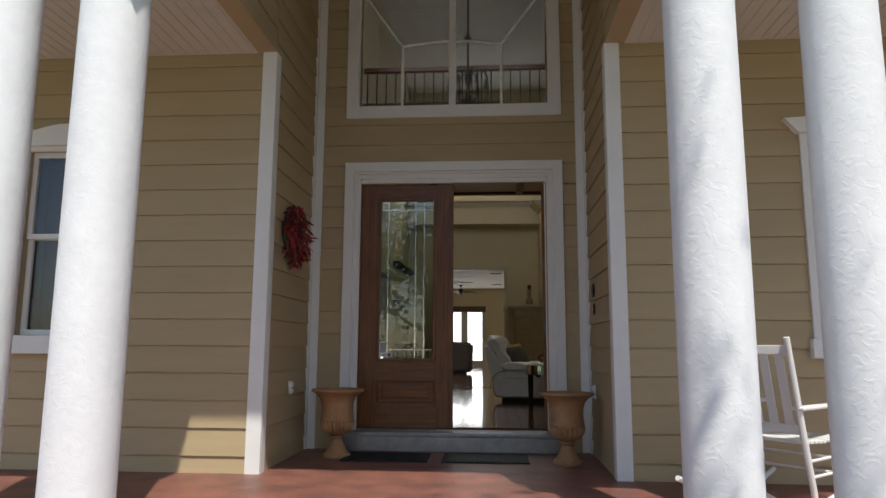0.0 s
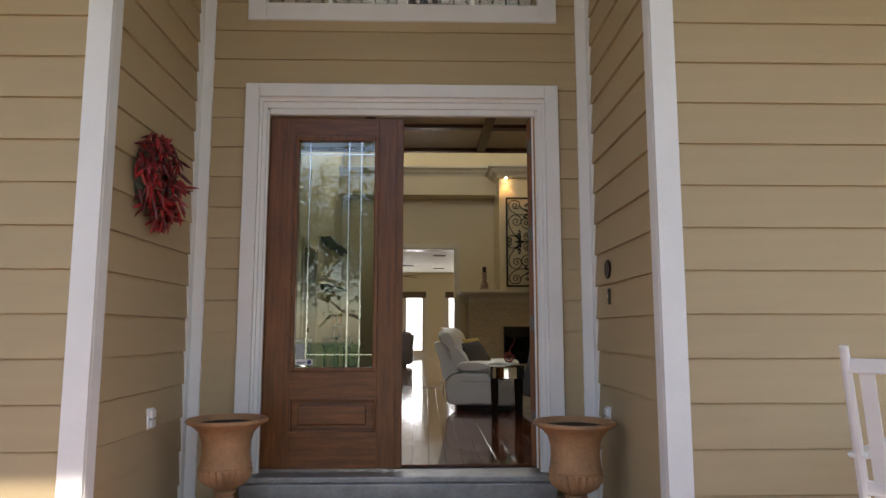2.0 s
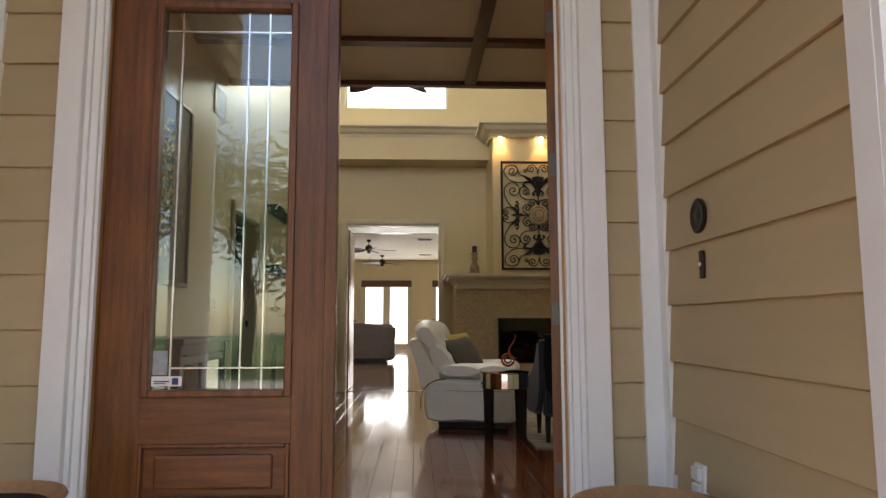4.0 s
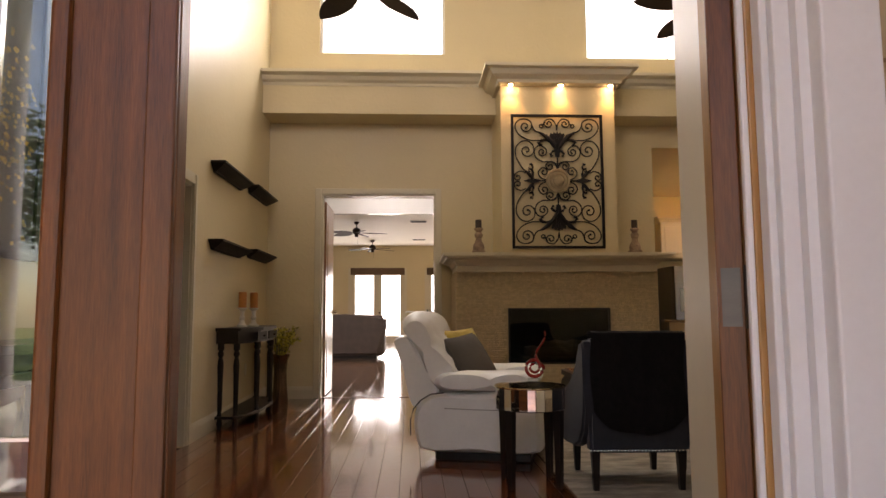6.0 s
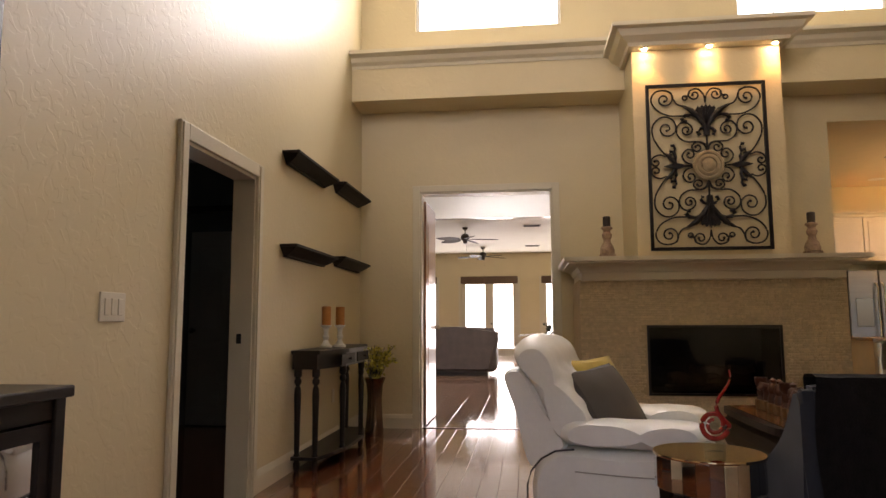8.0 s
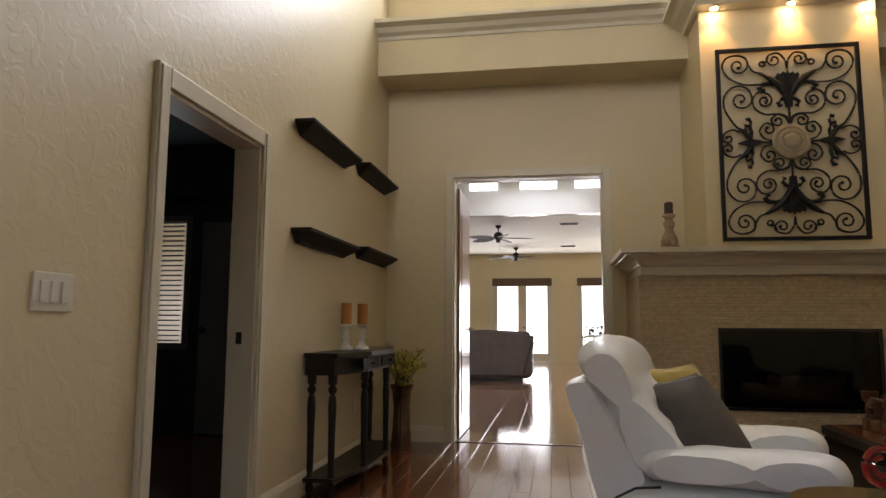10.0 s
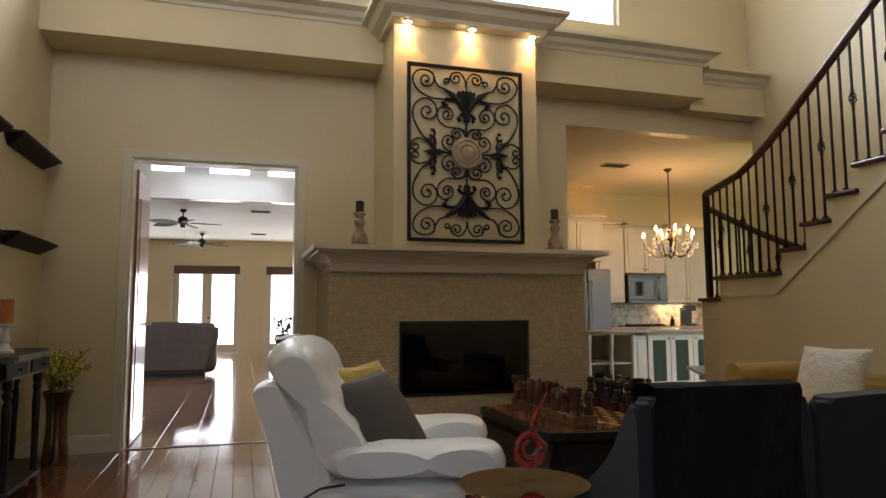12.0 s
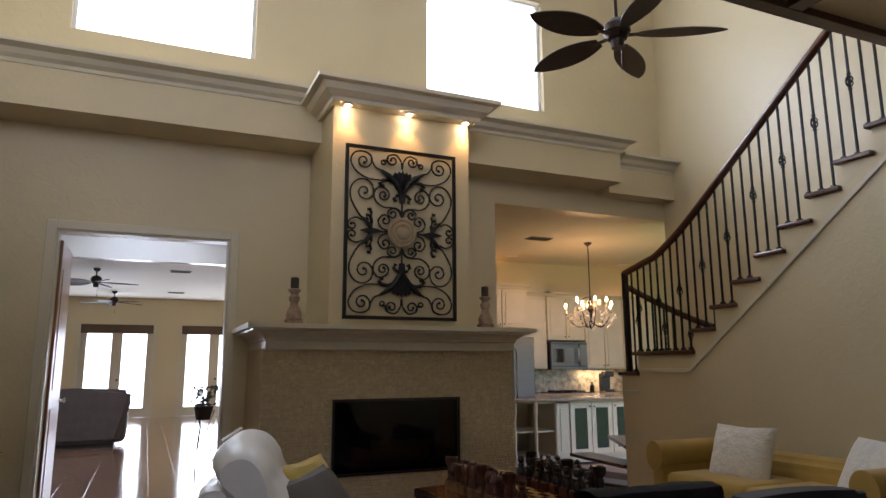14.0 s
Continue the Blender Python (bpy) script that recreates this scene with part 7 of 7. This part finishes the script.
part("panel", bm, M["cabinet"], isl)
for i in range(3):
    x0 = 0.91 + 0.35 * i
    d = part("door", boxes((x0, -0.004, 0.11, x0 + 0.07, 0.02, 0.79), (x0 + 0.27, -0.004, 0.11, x0 + 0.34, 0.02, 0.79), (x0 + 0.07, -0.004, 0.11, x0 + 0.27, 0.02, 0.18), (x0 + 0.07, -0.004, 0.72, x0 + 0.27, 0.02, 0.79), bevel=0.003), M["cabinet"], isl)
    part("pane", boxes((x0 + 0.07, 0.006, 0.18, x0 + 0.27, 0.011, 0.72)), M["blackglass"], d, "dark seeded glass pane")
    part("knob", lathe(bmesh.new(), [(0.005, 0), (0.005, 0.014), (0.013, 0.02), (0.0, 0.03)], 10, pose(x0 + (0.31 if i == 0 else 0.03), -0.004, 0.74, 90)), M["bronze"], d)
tagged(part("island_top", boxes((4.03, 14.58, 0.82, 6.11, 15.46, 0.86), bevel=0.008), M["granite"]), "speckled tan granite island worktop", "worktop")
for x, y in ((4.86, 15.9), (7.08, 16.0), (6.99, 13.92)):
    cl = empty("ceiling_light", pose(x, y, KC), "lit recessed ceiling light in the kitchen", "lamp", "kitchen downlights")
    part("trim_ring", lathe(bmesh.new(), [(0.08, 0.0), (0.1, -0.004), (0.095, -0.009), (0.075, -0.004)], 24), M["white"], cl)
    part("lens", lathe(bmesh.new(), [(0.0, -0.003), (0.076, -0.003), (0.0, 0.001)], 24), M["canlight"], cl)
    lamp("can_light", "SPOT", look((x, y, KC - 0.03), (x, y, 0)), 7, (1.0, 0.50, 0.19), r=0.06, cone=125)
v = empty("ceiling_vent", pose(4.48, 14.5, KC), "grey ceiling air vent", "vent", "ceiling vents")
part("frame", boxes((-0.17, -0.09, -0.012, 0.17, 0.09, 0.0), bevel=0.003), M["slat"], v)
for i in range(6):
    part("slat", boxes((-0.15, -0.075 + i * 0.026, -0.018, 0.15, -0.06 + i * 0.026, -0.012)), M["shade"], v)
lamp("undercabinet_light", "AREA", pose(6.68, KY - 0.16, 1.225), 2.6, (1.0, 0.75, 0.42), w=0.6, h=0.05)

ch = empty("chandelier", pose(5.3, 14.53, 2.0), "lit iron chandelier hung with crystal drops", "chandelier")
bm = bmesh.new()
tube(bm, [(0, 0, 0.2), (0, 0, KC - 2.0 - 0.02)], 0.007, 6)
part("chain", bm, M["bronze"], ch)
part("canopy", lathe(bmesh.new(), [(0.012, KC - 2.05), (0.05, KC - 2.02), (0.055, KC - 2.0)], 18), M["bronze"], ch)
part("stem", lathe(bmesh.new(), [(0.0, -0.22), (0.02, -0.2), (0.035, -0.14), (0.015, -0.06), (0.03, 0.02), (0.045, 0.06), (0.02, 0.12), (0.03, 0.16), (0.01, 0.22)], 14), M["bronze"], ch, smooth=True)
for k in range(10):
    a = 36 * k
    R = 0.34 if k % 2 == 0 else 0.22
    zz = 0.02 if k % 2 == 0 else 0.10
    bm = bmesh.new()
    tube(bm, [(0.03 + (R - 0.03) * i / 12, 0, -0.12 + (zz + 0.1) * (i / 12) ** 2 - 0.09 * math.sin(math.pi * i / 12)) for i in range(13)], 0.006, 6)
    arm = part("arm", place(bm, pose(0, 0, 0, 0, 0, a)), M["bronze"], ch)
    c = pose(0, 0, 0, 0, 0, a) @ pose(R, 0, zz - 0.02)
    part("candle", lathe(bmesh.new(), [(0.03, 0.0), (0.032, 0.008), (0.01, 0.012), (0.01, 0.08), (0.0, 0.08)], 12, c), M["switch"], arm)
    part("bulb", lathe(bmesh.new(), [(0.007, 0.079), (0.016, 0.098), (0.014, 0.118), (0.003, 0.148), (0.0, 0.15)], 10, c), M["bulb"], arm, smooth=True)
rng = random.Random(6)
bm = bmesh.new()
for i in range(230):
    a = rng.uniform(0, 2 * math.pi)
    R = rng.choice((0.34, 0.22, 0.14, 0.28))
    z = {0.34: -0.02, 0.22: 0.05, 0.14: 0.19, 0.28: -0.08}[R] - rng.uniform(0.0, 0.10)
    bmesh.ops.create_icosphere(bm, subdivisions=1, radius=rng.uniform(0.009, 0.016), matrix=pose(R * math.cos(a), R * math.sin(a), z) @ Matrix.Diagonal((1, 1, 1.7, 1)))
for i in range(60):
    t = i / 60
    a = t * 2 * math.pi * 5
    R = 0.2 * (1 - t) + 0.01
    bmesh.ops.create_icosphere(bm, subdivisions=1, radius=0.008, matrix=pose(R * math.cos(a), R * math.sin(a), -0.12 - 0.13 * t))
tagged(part("crystal", bm, M["crystalbead"], ch), "clear hanging crystal drops", kind="stuff")
for k in range(3):
    bm = bmesh.new()
    tube(bm, [(0.14 * math.sin(math.pi * i / 8), 0, 0.14 + 0.1 * i / 8) for i in range(9)], 0.005, 6)
    part("top_scroll", place(bm, pose(0, 0, 0, 0, 0, 120 * k)), M["bronze"], ch)
lamp("chandelier_light", "POINT", pose(5.3, 14.53, 2.14), 9, (1.0, 0.50, 0.19), r=0.25)

# ---- floor planks, last ----


def planks(parent, x0, x1, y0, y1, w, l, material, seed, limit):
    """Boards along y with staggered ends; those past the limit go into one joined mesh."""
    rng = random.Random(seed)
    cache, rest, n = {}, bmesh.new(), 0
    x = x0
    while x < x1 - 0.02:
        xb = min(x + w, x1)
        y = y0 - rng.uniform(0, l)
        while y < y1:
            ya, yb = max(y, y0), min(y + l, y1)
            if yb - ya > 0.05:
                if n < limit:
                    key = (round(xb - x, 3), round(yb - ya, 2))
                    if key not in cache:
                        bm = bmesh.new()
                        e, q = 0.0008, 0.0022
                        W, L = xb - x, yb - ya
                        lo = [bm.verts.new(p) for p in ((e, e, -0.012), (W - e, e, -0.012), (W - e, L - e, -0.012), (e, L - e, -0.012))]
                        mi = [bm.verts.new((v.co.x, v.co.y, -0.0015)) for v in lo]
                        hi = [bm.verts.new(p) for p in ((q, q, 0), (W - q, q, 0), (W - q, L - q, 0), (q, L - q, 0))]
                        for a, b in ((lo, mi), (mi, hi)):
                            for i in range(4):
                                bm.faces.new((a[i], a[(i + 1) % 4], b[(i + 1) % 4], b[i]))
                        bm.faces.new(hi)
                        ob = part("plank", bm, material, parent)
                        cache[key] = ob.data
                    else:
                        ob = new("plank", cache[key])
                        ob.parent = parent
                    ob.location = (x, ya, 0)
                else:
                    box(rest, x + 0.0008, ya + 0.0008, -0.012, xb - 0.0008, yb - 0.0008, 0.0)
                n += 1
            y += l
        x = xb
    if len(rest.verts):
        tagged(part("planks", rest, material, parent), kind="stuff")
    else:
        rest.free()


planks(bpy.data.objects["floor"], XL, XR, YI, YB + 0.02, 0.125, 1.22, M["floor"], 5, 290)
planks(bpy.data.objects["floor_far"], -2.6, 2.75, YB + 0.06, 27.0, 0.30, 1.8, M["tile"], 6, 290)
tagged(part("threshold_strip", boxes((-1.02, YB + 0.02, -0.012, 0.298, YB + 0.06, 0.006), bevel=0.003), M["rail"]), "dark wooden strip in the doorway", "threshold", kind="structure")
